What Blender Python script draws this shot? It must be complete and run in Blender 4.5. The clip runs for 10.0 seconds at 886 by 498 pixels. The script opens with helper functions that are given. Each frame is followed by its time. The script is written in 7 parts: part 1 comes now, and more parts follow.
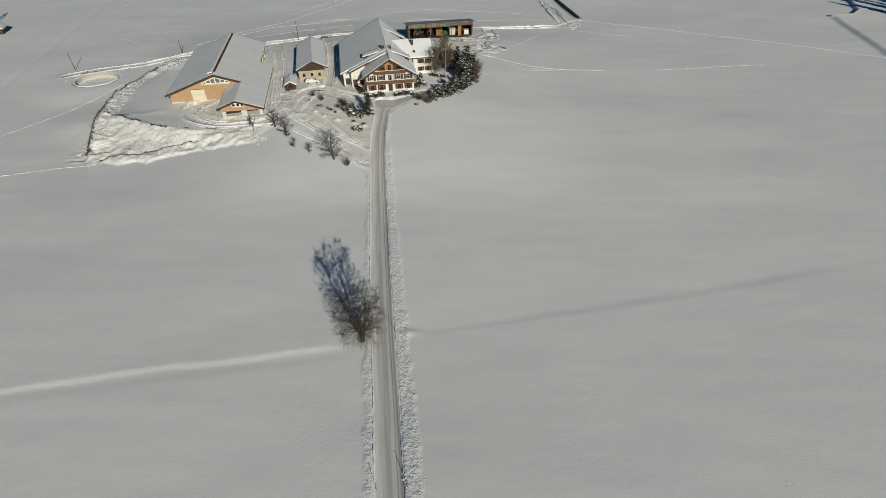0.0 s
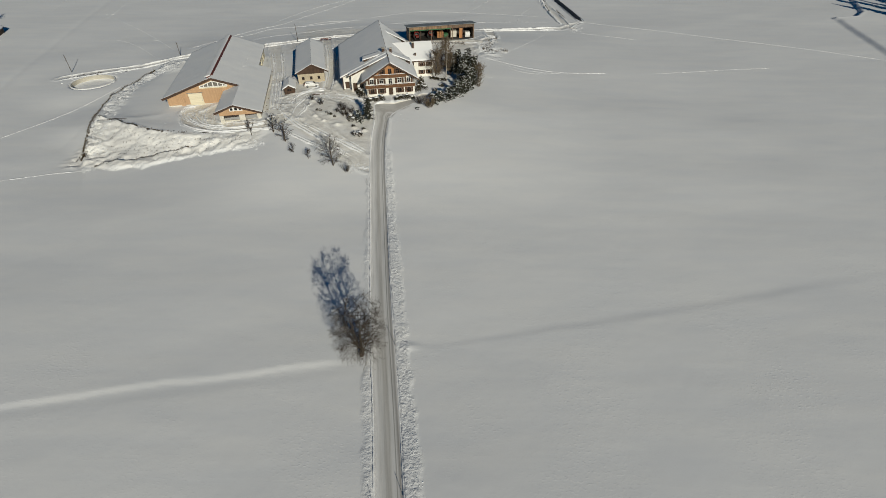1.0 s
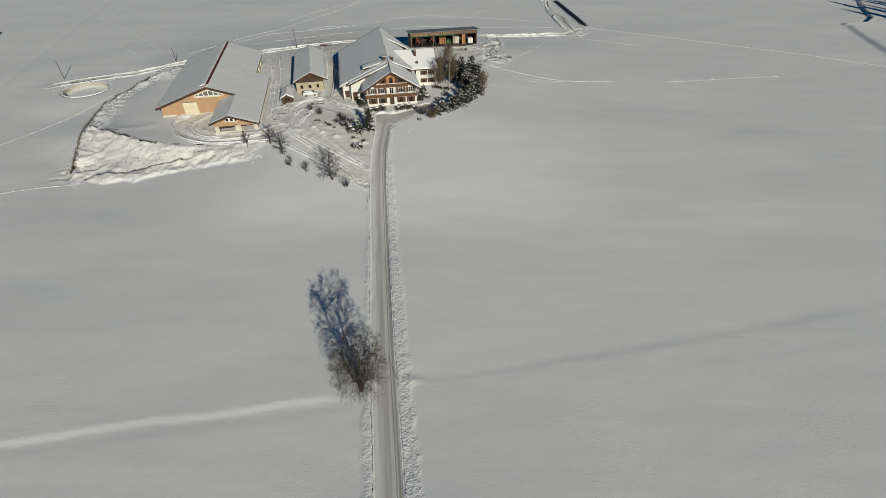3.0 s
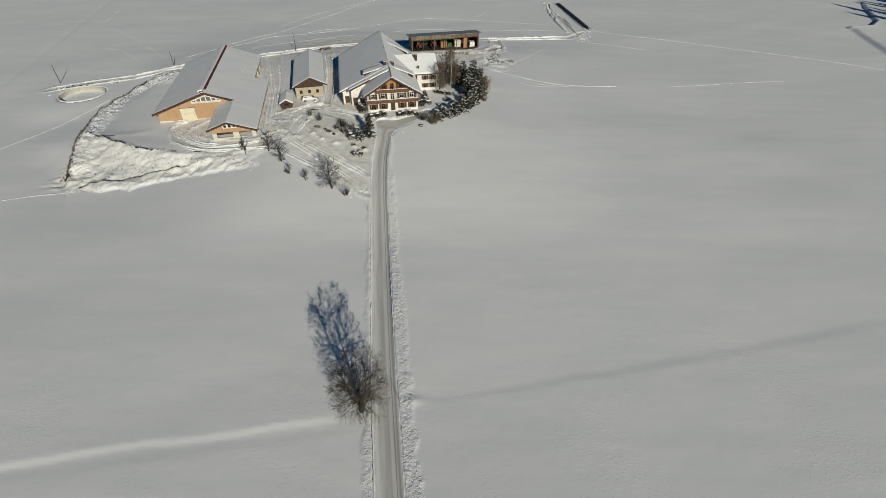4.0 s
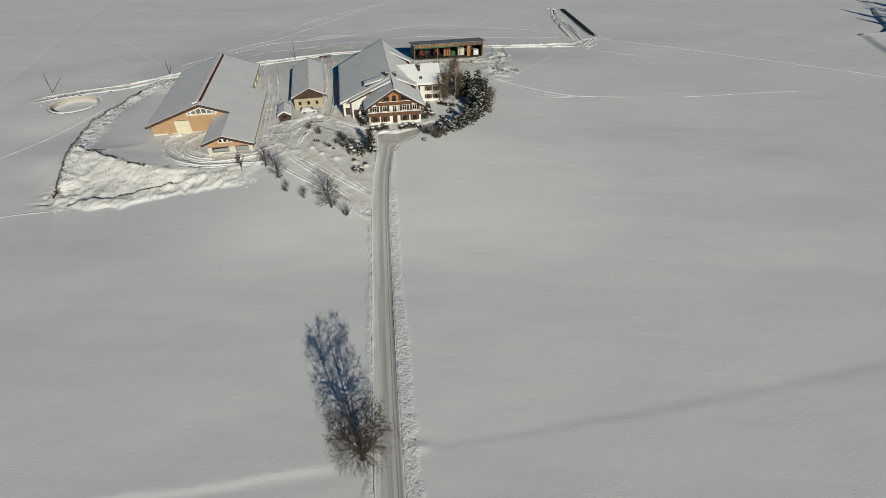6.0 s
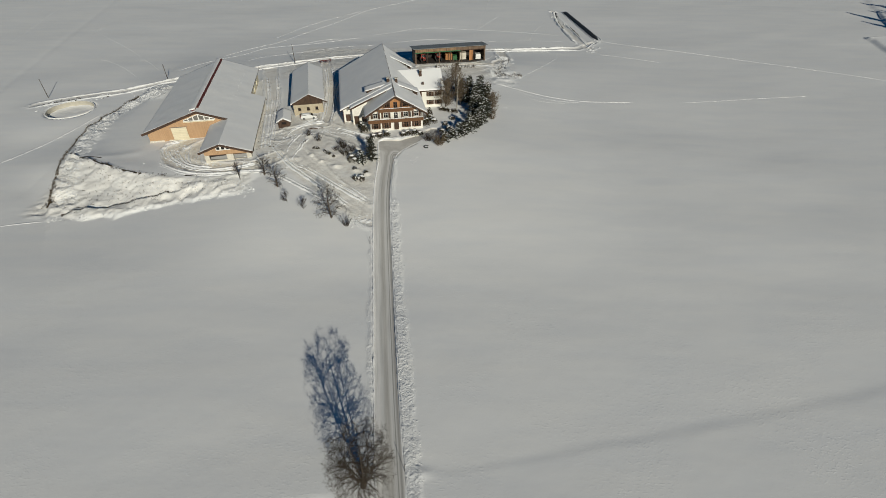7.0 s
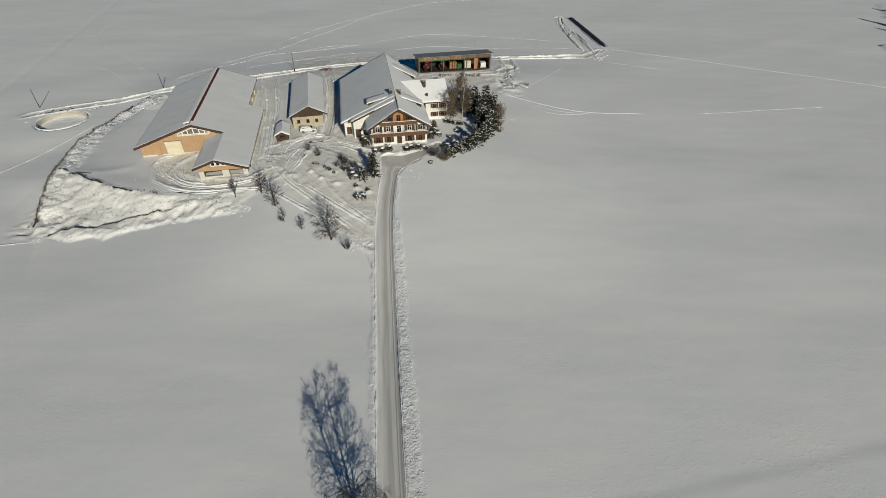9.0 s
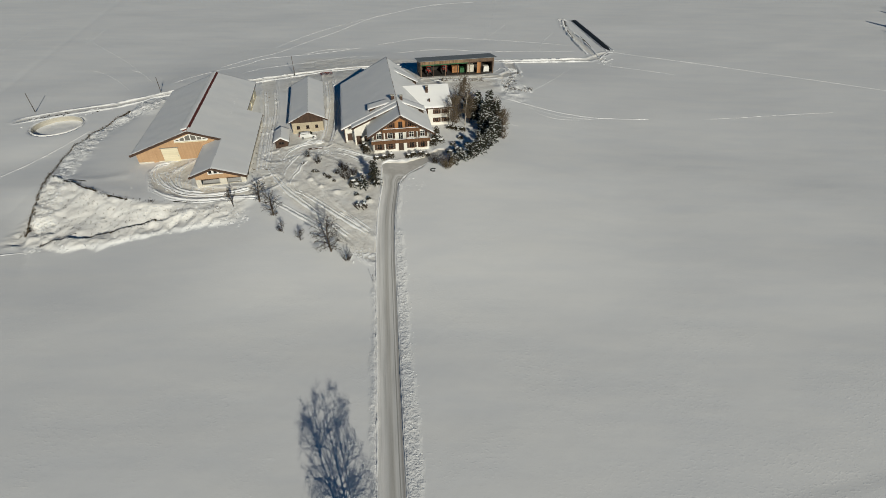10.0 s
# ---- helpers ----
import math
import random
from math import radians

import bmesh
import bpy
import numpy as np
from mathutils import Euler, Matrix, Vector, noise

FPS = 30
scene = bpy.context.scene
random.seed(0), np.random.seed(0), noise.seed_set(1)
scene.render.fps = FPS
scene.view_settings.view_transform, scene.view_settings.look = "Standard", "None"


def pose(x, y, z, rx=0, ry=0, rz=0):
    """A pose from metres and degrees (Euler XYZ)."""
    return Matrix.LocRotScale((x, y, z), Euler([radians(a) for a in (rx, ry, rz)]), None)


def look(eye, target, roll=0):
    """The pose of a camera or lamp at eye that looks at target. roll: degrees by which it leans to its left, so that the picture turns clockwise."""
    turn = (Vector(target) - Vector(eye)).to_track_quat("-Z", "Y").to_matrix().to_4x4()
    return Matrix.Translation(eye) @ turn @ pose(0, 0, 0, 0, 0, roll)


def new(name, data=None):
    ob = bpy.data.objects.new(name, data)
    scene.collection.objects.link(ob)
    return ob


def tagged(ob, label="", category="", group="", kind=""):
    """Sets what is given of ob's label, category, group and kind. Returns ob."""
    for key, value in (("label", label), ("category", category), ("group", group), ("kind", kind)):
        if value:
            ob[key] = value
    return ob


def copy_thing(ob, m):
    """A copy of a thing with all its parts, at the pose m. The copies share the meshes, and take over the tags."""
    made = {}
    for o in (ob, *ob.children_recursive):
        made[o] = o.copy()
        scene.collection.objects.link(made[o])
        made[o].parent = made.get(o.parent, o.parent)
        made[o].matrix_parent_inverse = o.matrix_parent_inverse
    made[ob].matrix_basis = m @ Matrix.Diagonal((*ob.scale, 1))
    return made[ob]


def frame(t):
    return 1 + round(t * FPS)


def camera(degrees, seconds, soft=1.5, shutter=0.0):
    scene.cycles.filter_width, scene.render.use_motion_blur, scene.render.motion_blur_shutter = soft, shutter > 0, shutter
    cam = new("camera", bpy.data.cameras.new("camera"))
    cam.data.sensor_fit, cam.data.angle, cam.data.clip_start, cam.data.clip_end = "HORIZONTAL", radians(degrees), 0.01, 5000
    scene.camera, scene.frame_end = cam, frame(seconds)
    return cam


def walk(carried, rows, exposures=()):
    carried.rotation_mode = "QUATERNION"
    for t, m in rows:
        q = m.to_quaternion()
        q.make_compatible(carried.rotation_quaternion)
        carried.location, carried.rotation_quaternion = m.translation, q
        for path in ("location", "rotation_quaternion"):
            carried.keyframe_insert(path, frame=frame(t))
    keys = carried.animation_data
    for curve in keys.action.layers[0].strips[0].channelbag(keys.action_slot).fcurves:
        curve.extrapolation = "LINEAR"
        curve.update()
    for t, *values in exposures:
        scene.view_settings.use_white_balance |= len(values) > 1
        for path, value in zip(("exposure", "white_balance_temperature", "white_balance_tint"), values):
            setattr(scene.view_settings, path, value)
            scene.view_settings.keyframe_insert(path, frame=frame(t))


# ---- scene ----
import functools

cam = camera(84.71, 10.0, soft=0.4)
PATH = [
    (0.0, (0.002, -0.001, 62.091), (0.008, 54.203, 17.798), -0.215),
    (1.0, (-0.317, 2.921, 62.170), (-0.290, 57.124, 17.876), -0.109),
    (2.0, (-0.696, 5.974, 62.306), (-0.651, 60.195, 18.033), -0.025),
    (3.0, (-1.125, 9.145, 62.480), (-1.065, 63.400, 18.249), 0.040),
    (4.0, (-1.595, 12.421, 62.675), (-1.528, 66.722, 18.501), 0.089),
    (5.0, (-2.097, 15.789, 62.873), (-2.031, 70.146, 18.768), 0.125),
    (6.0, (-2.621, 19.236, 63.055), (-2.569, 73.657, 19.028), 0.151),
    (7.0, (-3.158, 22.751, 63.203), (-3.134, 77.239, 19.259), 0.170),
    (8.0, (-3.697, 26.319, 63.299), (-3.720, 80.875, 19.440), 0.184),
    (9.0, (-4.230, 29.929, 63.325), (-4.321, 84.551, 19.549), 0.198),
    (10.0, (-4.746, 33.567, 63.264), (-4.929, 88.250, 19.564), 0.213),
]
walk(cam, [(t, look(e, g, r)) for t, e, g, r in PATH], [(0.0, -0.84, 5920.0, 4.5), (10.0, -0.84, 5920.0, 4.5)])

# ---- light: low winter sun behind the camera and a clear sky ----
SUN_EL = radians(22.0)
SUN_AZ = math.atan2(11.8, -27.9)          # compass angle of the sun, from +y towards +x
world = bpy.data.worlds.new("sky")
scene.world = world
world.use_nodes = True
wn = world.node_tree.nodes
sky = wn.new("ShaderNodeTexSky")
sky.sky_type = "NISHITA"
sky.sun_disc = False
sky.sun_elevation = SUN_EL
sky.sun_rotation = SUN_AZ
sky.dust_density = 0.1
sky.ozone_density = 4.0
wn["Background"].inputs["Strength"].default_value = 0.038
deep = wn.new("ShaderNodeHueSaturation")
deep.inputs["Saturation"].default_value = 1.35
world.node_tree.links.new(sky.outputs[0], deep.inputs["Color"])
world.node_tree.links.new(deep.outputs[0], wn["Background"].inputs["Color"])
sun_data = bpy.data.lights.new("sun", "SUN")
sun_data.energy = 6.8
sun_data.angle = radians(0.5)
sun_data.color = (1.0, 0.875, 0.685)
sun = new("sun", sun_data)
sun_dir = Vector((math.sin(SUN_AZ) * math.cos(SUN_EL), math.cos(SUN_AZ) * math.cos(SUN_EL), math.sin(SUN_EL)))
sun.matrix_world = look(Vector((0, 0, 80)) + sun_dir * 50, (0, 0, 80))

# ---- materials ----
def material(name, rough=0.8, metal=0.0):
    m = bpy.data.materials.new(name)
    m.use_nodes = True
    n, l = m.node_tree.nodes, m.node_tree.links
    b = n["Principled BSDF"]
    b.inputs["Roughness"].default_value = rough
    b.inputs["Metallic"].default_value = metal
    return m, n, l, b


def noise_tex(n, l, vec, scale, detail=4.0, rough=0.55):
    t = n.new("ShaderNodeTexNoise")
    t.inputs["Scale"].default_value = scale
    t.inputs["Detail"].default_value = detail
    t.inputs["Roughness"].default_value = rough
    l.new(vec, t.inputs["Vector"])
    return t.outputs["Fac"]


def ramp(n, l, fac, stops):
    r = n.new("ShaderNodeValToRGB")
    e = r.color_ramp.elements
    while len(e) < len(stops):
        e.new(0.5)
    for k, (pos, col) in zip(e, stops):
        k.position, k.color = pos, (*col, 1.0)
    l.new(fac, r.inputs["Fac"])
    return r.outputs["Color"]


def mix(n, l, fac, a, b, mode="MIX"):
    x = n.new("ShaderNodeMix")
    x.data_type, x.blend_type = "RGBA", mode
    for value, slot in ((fac, 0), (a, 6), (b, 7)):
        if isinstance(value, (int, float)):
            x.inputs[slot].default_value = value
        elif isinstance(value, tuple):
            x.inputs[slot].default_value = (*value, 1.0)
        else:
            l.new(value, x.inputs[slot])
    return x.outputs[2]


def bump(n, l, b, height, strength, distance, after=None):
    k = n.new("ShaderNodeBump")
    k.inputs["Strength"].default_value = strength
    k.inputs["Distance"].default_value = distance
    l.new(height, k.inputs["Height"])
    if after:
        l.new(after, k.inputs["Normal"])
    l.new(k.outputs[0], b.inputs["Normal"])
    return k.outputs[0]


def place(n, l, kind="Object", scale=(1, 1, 1)):
    """Coordinates in metres: of the object, or of the world."""
    if kind == "World":
        out = n.new("ShaderNodeNewGeometry").outputs["Position"]
    else:
        out = n.new("ShaderNodeTexCoord").outputs["Object"]
    m = n.new("ShaderNodeMapping")
    m.inputs["Scale"].default_value = scale
    l.new(out, m.inputs["Vector"])
    return m.outputs[0]


def plain(name, dark, light, scale, rough=0.8, metal=0.0, grain=(1, 1, 1), relief=0.01, kind="Object"):
    """A surface that wanders between two colours, at two sizes, with fine relief."""
    m, n, l, b = material(name, rough, metal)
    v = place(n, l, kind, grain)
    big = noise_tex(n, l, v, scale, 3.0)
    fine = noise_tex(n, l, v, scale * 9.0, 4.0)
    both = mix(n, l, 0.45, big, fine)
    l.new(ramp(n, l, both, [(0.32, dark), (0.68, light)]), b.inputs["Base Color"])
    bump(n, l, b, fine, 0.6, relief)
    return m


def snow_material(name, packed=False):
    m, n, l, b = material(name, 0.62)
    v = place(n, l, "World")
    drift = noise_tex(n, l, place(n, l, "World", (0.05, 0.22, 0.3)), 1.0, 3.0)
    crust = noise_tex(n, l, v, 1.6, 6.0, 0.62)
    grain = noise_tex(n, l, v, 9.0, 3.0)
    clean = ramp(n, l, drift, [(0.3, (0.80, 0.81, 0.83)), (0.7, (0.86, 0.86, 0.86))])
    if packed:
        a = n.new("ShaderNodeAttribute")
        a.attribute_name = "packed"
        dirt = ramp(n, l, mix(n, l, 0.5, crust, noise_tex(n, l, v, 0.35, 4.0)),
                    [(0.36, (0.56, 0.49, 0.38)), (0.48, (0.82, 0.76, 0.65)), (0.60, (0.90, 0.87, 0.79))])
        clean = mix(n, l, a.outputs["Fac"], clean, dirt)
    l.new(clean, b.inputs["Base Color"])
    b.inputs["Specular IOR Level"].default_value = 0.25
    first = bump(n, l, b, drift, 0.10, 0.3)
    second = bump(n, l, b, crust, 0.14, 0.06, first)
    third = bump(n, l, b, grain, 0.12, 0.02, second)
    if packed:
        # patches of small wind-blown lumps on the crust
        bits = ramp(n, l, noise_tex(n, l, place(n, l, "World", (1.0, 1.7, 1.0)), 1.9, 2.0), [(0.56, (0, 0, 0)), (0.70, (1, 1, 1))])
        patch = ramp(n, l, noise_tex(n, l, v, 0.07, 3.0), [(0.44, (0.06, 0.06, 0.06)), (0.62, (1, 1, 1))])
        third = bump(n, l, b, mix(n, l, 1.0, bits, patch, "MULTIPLY"), 0.13, 0.10, third)
    if packed:
        a = n.new("ShaderNodeAttribute")
        a.attribute_name = "churned"
        h = n.new("ShaderNodeMath")
        h.operation = "MULTIPLY"
        l.new(a.outputs["Fac"], h.inputs[0])
        l.new(noise_tex(n, l, v, 1.7, 3.0, 0.6), h.inputs[1])
        bump(n, l, b, h.outputs[0], 1.0, 0.5, third)
    return m


def road_material():
    m, n, l, b = material("packed_road_snow", 0.5)
    v = place(n, l, "World")
    along = n.new("ShaderNodeAttribute")
    along.attribute_name = "across"
    split = n.new("ShaderNodeSeparateXYZ")
    l.new(v, split.inputs[0])
    run = n.new("ShaderNodeCombineXYZ")
    for out, slot, k in ((along.outputs["Fac"], 0, 9.0), (split.outputs["Y"], 1, 0.07)):
        m2 = n.new("ShaderNodeMath")
        m2.operation = "MULTIPLY"
        m2.inputs[1].default_value = k
        l.new(out, m2.inputs[0])
        l.new(m2.outputs[0], run.inputs[slot])
    streaks = noise_tex(n, l, run.outputs[0], 1.0, 5.0, 0.6)
    fine = noise_tex(n, l, v, 6.0, 5.0)
    base = ramp(n, l, streaks, [(0.30, (0.60, 0.59, 0.575)), (0.5, (0.74, 0.73, 0.715)), (0.7, (0.84, 0.83, 0.82))])
    # wheel-track wear; the thin dark lines at the right paint groove shade
    wear = ramp(n, l, along.outputs["Fac"], [(0.0, (1.12, 1.12, 1.12)), (0.2, (1.04, 1.04, 1.04)), (0.36, (0.94, 0.94, 0.93)), (0.47, (0.78, 0.77, 0.75)), (0.58, (0.72, 0.71, 0.69)), (0.68, (0.95, 0.95, 0.95)), (0.755, (0.95, 0.95, 0.95)), (0.78, (0.48, 0.47, 0.45)), (0.82, (0.96, 0.96, 0.96)), (0.9, (0.5, 0.49, 0.48)), (1.0, (1.08, 1.08, 1.08))])
    col = mix(n, l, 1.0, base, wear, "MULTIPLY")
    l.new(mix(n, l, 0.12, col, fine, "OVERLAY"), b.inputs["Base Color"])
    bump(n, l, b, mix(n, l, 0.5, streaks, fine), 0.5, 0.04)
    return m


def boards_material(name, dark, light, width=0.16, upright=True, rough=0.75):
    """Boards with joints, in object metres: upright (along x) or lying (along z)."""
    m, n, l, b = material(name, rough)
    c = n.new("ShaderNodeTexCoord")
    s = n.new("ShaderNodeSeparateXYZ")
    l.new(c.outputs["Object"], s.inputs[0])
    w = n.new("ShaderNodeMath")
    w.operation = "ADD"
    l.new(s.outputs["X"], w.inputs[0])
    l.new(s.outputs["Y"], w.inputs[1])
    d = n.new("ShaderNodeMath")
    d.operation = "DIVIDE"
    l.new(w.outputs[0] if upright else s.outputs["Z"], d.inputs[0])
    d.inputs[1].default_value = width
    f = n.new("ShaderNodeMath")
    f.operation = "FLOOR"
    l.new(d.outputs[0], f.inputs[0])
    white = n.new("ShaderNodeTexWhiteNoise")
    white.noise_dimensions = "1D"
    l.new(f.outputs[0], white.inputs["W"])
    fr = n.new("ShaderNodeMath")
    fr.operation = "FRACT"
    l.new(d.outputs[0], fr.inputs[0])
    joint = ramp(n, l, fr.outputs[0], [(0.0, (0, 0, 0)), (0.07, (1, 1, 1)), (0.93, (1, 1, 1)), (1.0, (0, 0, 0))])
    grain = noise_tex(n, l, place(n, l, "Object", (6, 6, 0.7) if upright else (0.7, 0.7, 6)), 1.5, 5.0)
    stain = noise_tex(n, l, place(n, l), 0.5, 3.0)
    tone = mix(n, l, 0.5, mix(n, l, 0.5, white.outputs["Value"], grain), stain)
    col = ramp(n, l, tone, [(0.25, dark), (0.75, light)])
    l.new(mix(n, l, 0.28, col, joint, "MULTIPLY"), b.inputs["Base Color"])
    bump(n, l, b, joint, 0.6, 0.02)
    return m


def glass_material(name="window_glass"):
    m, n, l, b = material(name, 0.08)
    v = place(n, l)
    l.new(ramp(n, l, noise_tex(n, l, v, 0.8), [(0.3, (0.008, 0.009, 0.010)), (0.7, (0.022, 0.023, 0.024))]), b.inputs["Base Color"])
    b.inputs["Specular IOR Level"].default_value = 0.35
    return m


SNOW = snow_material("field_snow", True)
ROOF_SNOW = snow_material("roof_snow")
ROAD = road_material()
PLASTER = plain("white_plaster", (0.66, 0.64, 0.58), (0.80, 0.78, 0.73), 0.6)
CREAM = plain("cream_plaster", (0.33, 0.28, 0.20), (0.54, 0.47, 0.35), 0.7)
CONCRETE = plain("pale_concrete", (0.50, 0.47, 0.40), (0.66, 0.63, 0.56), 0.6)
YELLOW_CONCRETE = plain("sunlit_rough_concrete", (0.40, 0.375, 0.31), (0.52, 0.49, 0.42), 0.5)
LARCH = boards_material("orange_larch_boards", (0.39, 0.245, 0.135), (0.49, 0.322, 0.186), 0.22)
DARK_WOOD = boards_material("dark_stained_boards", (0.028, 0.016, 0.010), (0.090, 0.050, 0.029), 0.18)
OLD_WOOD = boards_material("weathered_brown_boards", (0.07, 0.045, 0.03), (0.22, 0.15, 0.10), 0.2)
# OLD_WOOD lightened and warmed: the sun on the shed's front is in the colour
SHED_WOOD = boards_material("sunlit_brown_boards", (0.15, 0.092, 0.05), (0.36, 0.235, 0.135), 0.28)
BALCONY_WOOD = boards_material("red_brown_balcony_boards", (0.085, 0.040, 0.017), (0.215, 0.105, 0.045), 0.13)
HONEY_WOOD = boards_material("honey_brown_boards", (0.28, 0.125, 0.045), (0.50, 0.25, 0.10), 0.18)
TRIM_WOOD = plain("dark_trim_wood", (0.03, 0.017, 0.011), (0.085, 0.045, 0.028), 1.2, grain=(1, 1, 6))
SHUTTER = boards_material("dark_brown_shutter_boards", (0.05, 0.028, 0.018), (0.11, 0.06, 0.035), 0.12, False)
WHITE_PAINT = plain("white_paint", (0.70, 0.69, 0.66), (0.80, 0.79, 0.77), 1.5, 0.5)
CREAM_PANEL = boards_material("cream_door_panels", (0.62, 0.56, 0.40), (0.72, 0.66, 0.50), 0.5, False, 0.5)
BROWN_FRAME = plain("brown_window_wood", (0.10, 0.048, 0.024), (0.20, 0.10, 0.05), 1.5, 0.6, grain=(1, 1, 4))
GLASS = glass_material()
# the grey paints a pale reflection into the barn's gable panes
PALE_GLASS = plain("pale_reflection_glazing", (0.10, 0.095, 0.085), (0.22, 0.21, 0.19), 1.2, 0.15, relief=0.002)
# near-black that puts the shade inside open buildings into the colour
DARK_IN = plain("dim_interior", (0.012, 0.010, 0.009), (0.04, 0.034, 0.03), 0.7)
RED_METAL = plain("dark_red_ridge_sheet", (0.08, 0.020, 0.014), (0.16, 0.045, 0.030), 0.8, 0.5)
GREY_METAL = plain("grey_roof_sheet", (0.20, 0.21, 0.21), (0.34, 0.35, 0.35), 0.5, 0.55, 0.2, grain=(4, 0.5, 1))
BARK = plain("grey_brown_bark", (0.032, 0.024, 0.017), (0.090, 0.068, 0.049), 2.5, 0.9, grain=(1, 1, 0.3), relief=0.03)
TWIG = plain("brown_twigs", (0.034, 0.027, 0.020), (0.105, 0.082, 0.060), 3.0, 0.9)
BIRCH_BARK = plain("pale_birch_bark", (0.26, 0.23, 0.19), (0.50, 0.46, 0.40), 2.0, 0.8, grain=(1, 1, 3))
# paler copy of TWIG, with the sunlight on the garden crowns in its colour
SUNLIT_TWIG = plain("sunlit_pale_twigs", (0.09, 0.068, 0.045), (0.22, 0.17, 0.115), 3.0, 0.9)
NEEDLES = plain("dark_green_needles", (0.009, 0.011, 0.007), (0.034, 0.036, 0.021), 2.0, 0.85)
HEDGE_LEAF = plain("olive_brown_leaves", (0.018, 0.017, 0.009), (0.075, 0.060, 0.032), 2.0, 0.85)
DRY_GRASS = plain("dry_brown_stalks", (0.07, 0.052, 0.03), (0.19, 0.145, 0.09), 3.0, 0.9)
SOIL = plain("dark_bare_soil", (0.018, 0.014, 0.010), (0.07, 0.055, 0.04), 3.0, 0.9)
POLE_WOOD = plain("grey_pole_wood", (0.05, 0.042, 0.034), (0.13, 0.11, 0.09), 2.0, 0.85, grain=(1, 1, 0.2))
TARP = plain("black_silage_sheet", (0.010, 0.011, 0.012), (0.035, 0.037, 0.04), 0.8, 0.55)
RED_PAINT = plain("red_machine_paint", (0.36, 0.030, 0.018), (0.52, 0.060, 0.035), 2.0, 0.45)
GREEN_PAINT = plain("green_machine_paint", (0.020, 0.085, 0.030), (0.045, 0.15, 0.06), 2.0, 0.45)
RUBBER = plain("black_rubber", (0.010, 0.010, 0.010), (0.030, 0.030, 0.030), 4.0, 0.8)
CAR_WHITE = plain("white_car_paint", (0.62, 0.62, 0.61), (0.74, 0.74, 0.73), 0.8, 0.25, relief=0.001)
RIM = plain("grey_alloy", (0.25, 0.25, 0.26), (0.42, 0.42, 0.43), 3.0, 0.35, 0.8)
LAMP_GLASS = plain("clear_lamp_glass", (0.45, 0.45, 0.46), (0.62, 0.62, 0.63), 3.0, 0.12)
TAIL_RED = plain("red_lamp_glass", (0.25, 0.01, 0.01), (0.36, 0.02, 0.02), 3.0, 0.2)


# ---- building blocks ----
def part(name, bm, mat, parent, label="", smooth=False):
    me = bpy.data.meshes.new(name)
    bmesh.ops.recalc_face_normals(bm, faces=bm.faces[:])
    bm.to_mesh(me)
    bm.free()
    me.materials.append(mat)
    if smooth:
        for p in me.polygons:
            p.use_smooth = True
    ob = new(name, me)
    ob.parent = parent
    return tagged(ob, label)


def mesh_part(name, verts, faces, mat, parent=None, label="", smooth=False, kind=""):
    me = bpy.data.meshes.new(name)
    me.from_pydata(verts, [], faces)
    me.materials.append(mat)
    if smooth:
        me.shade_smooth()
    ob = new(name, me)
    if parent:
        ob.parent = parent
    return tagged(ob, label, kind=kind)


def thing(name, x, y, z, yaw, label, category, group=""):
    ob = new(name)
    ob.empty_display_size = 0.3
    ob.matrix_basis = pose(x, y, z, 0, 0, yaw)
    return tagged(ob, label, category, group)


def hexa(bm, low, high):
    """A solid between two quads of four points each."""
    v = [bm.verts.new(p) for p in (*low, *high)]
    for f in ((0, 3, 2, 1), (4, 5, 6, 7), (0, 1, 5, 4), (1, 2, 6, 5), (2, 3, 7, 6), (3, 0, 4, 7)):
        bm.faces.new([v[i] for i in f])


def box(bm, x0, x1, y0, y1, z0, z1):
    hexa(bm, [(x0, y0, z0), (x1, y0, z0), (x1, y1, z0), (x0, y1, z0)], [(x0, y0, z1), (x1, y0, z1), (x1, y1, z1), (x0, y1, z1)])


def boxes(*rows):
    bm = bmesh.new()
    for r in rows:
        box(bm, *r)
    return bm


def beam(bm, a, b, w, h):
    """A squared timber from a to b."""
    a, b = Vector(a), Vector(b)
    d = (b - a).normalized()
    side = d.cross(Vector((0, 0, 1)))
    side = side.normalized() if side.length > 1e-4 else Vector((1, 0, 0))
    up = side.cross(d)
    q = [side * (sx * w / 2) + up * (sz * h / 2) for sx, sz in ((-1, -1), (1, -1), (1, 1), (-1, 1))]
    hexa(bm, [a + k for k in q], [b + k for k in q])


def tube(bm, a, b, r0, r1, sides=6):
    a, b = Vector(a), Vector(b)
    d = (b - a).normalized()
    side = d.orthogonal().normalized()
    up = d.cross(side)
    rings = []
    for c, r in ((a, r0), (b, r1)):
        rings.append([bm.verts.new(c + (side * math.cos(t) + up * math.sin(t)) * r) for t in (2 * math.pi * i / sides for i in range(sides))])
    for i in range(sides):
        j = (i + 1) % sides
        bm.faces.new((rings[0][i], rings[0][j], rings[1][j], rings[1][i]))
    bm.faces.new(rings[0][::-1])
    bm.faces.new(rings[1])


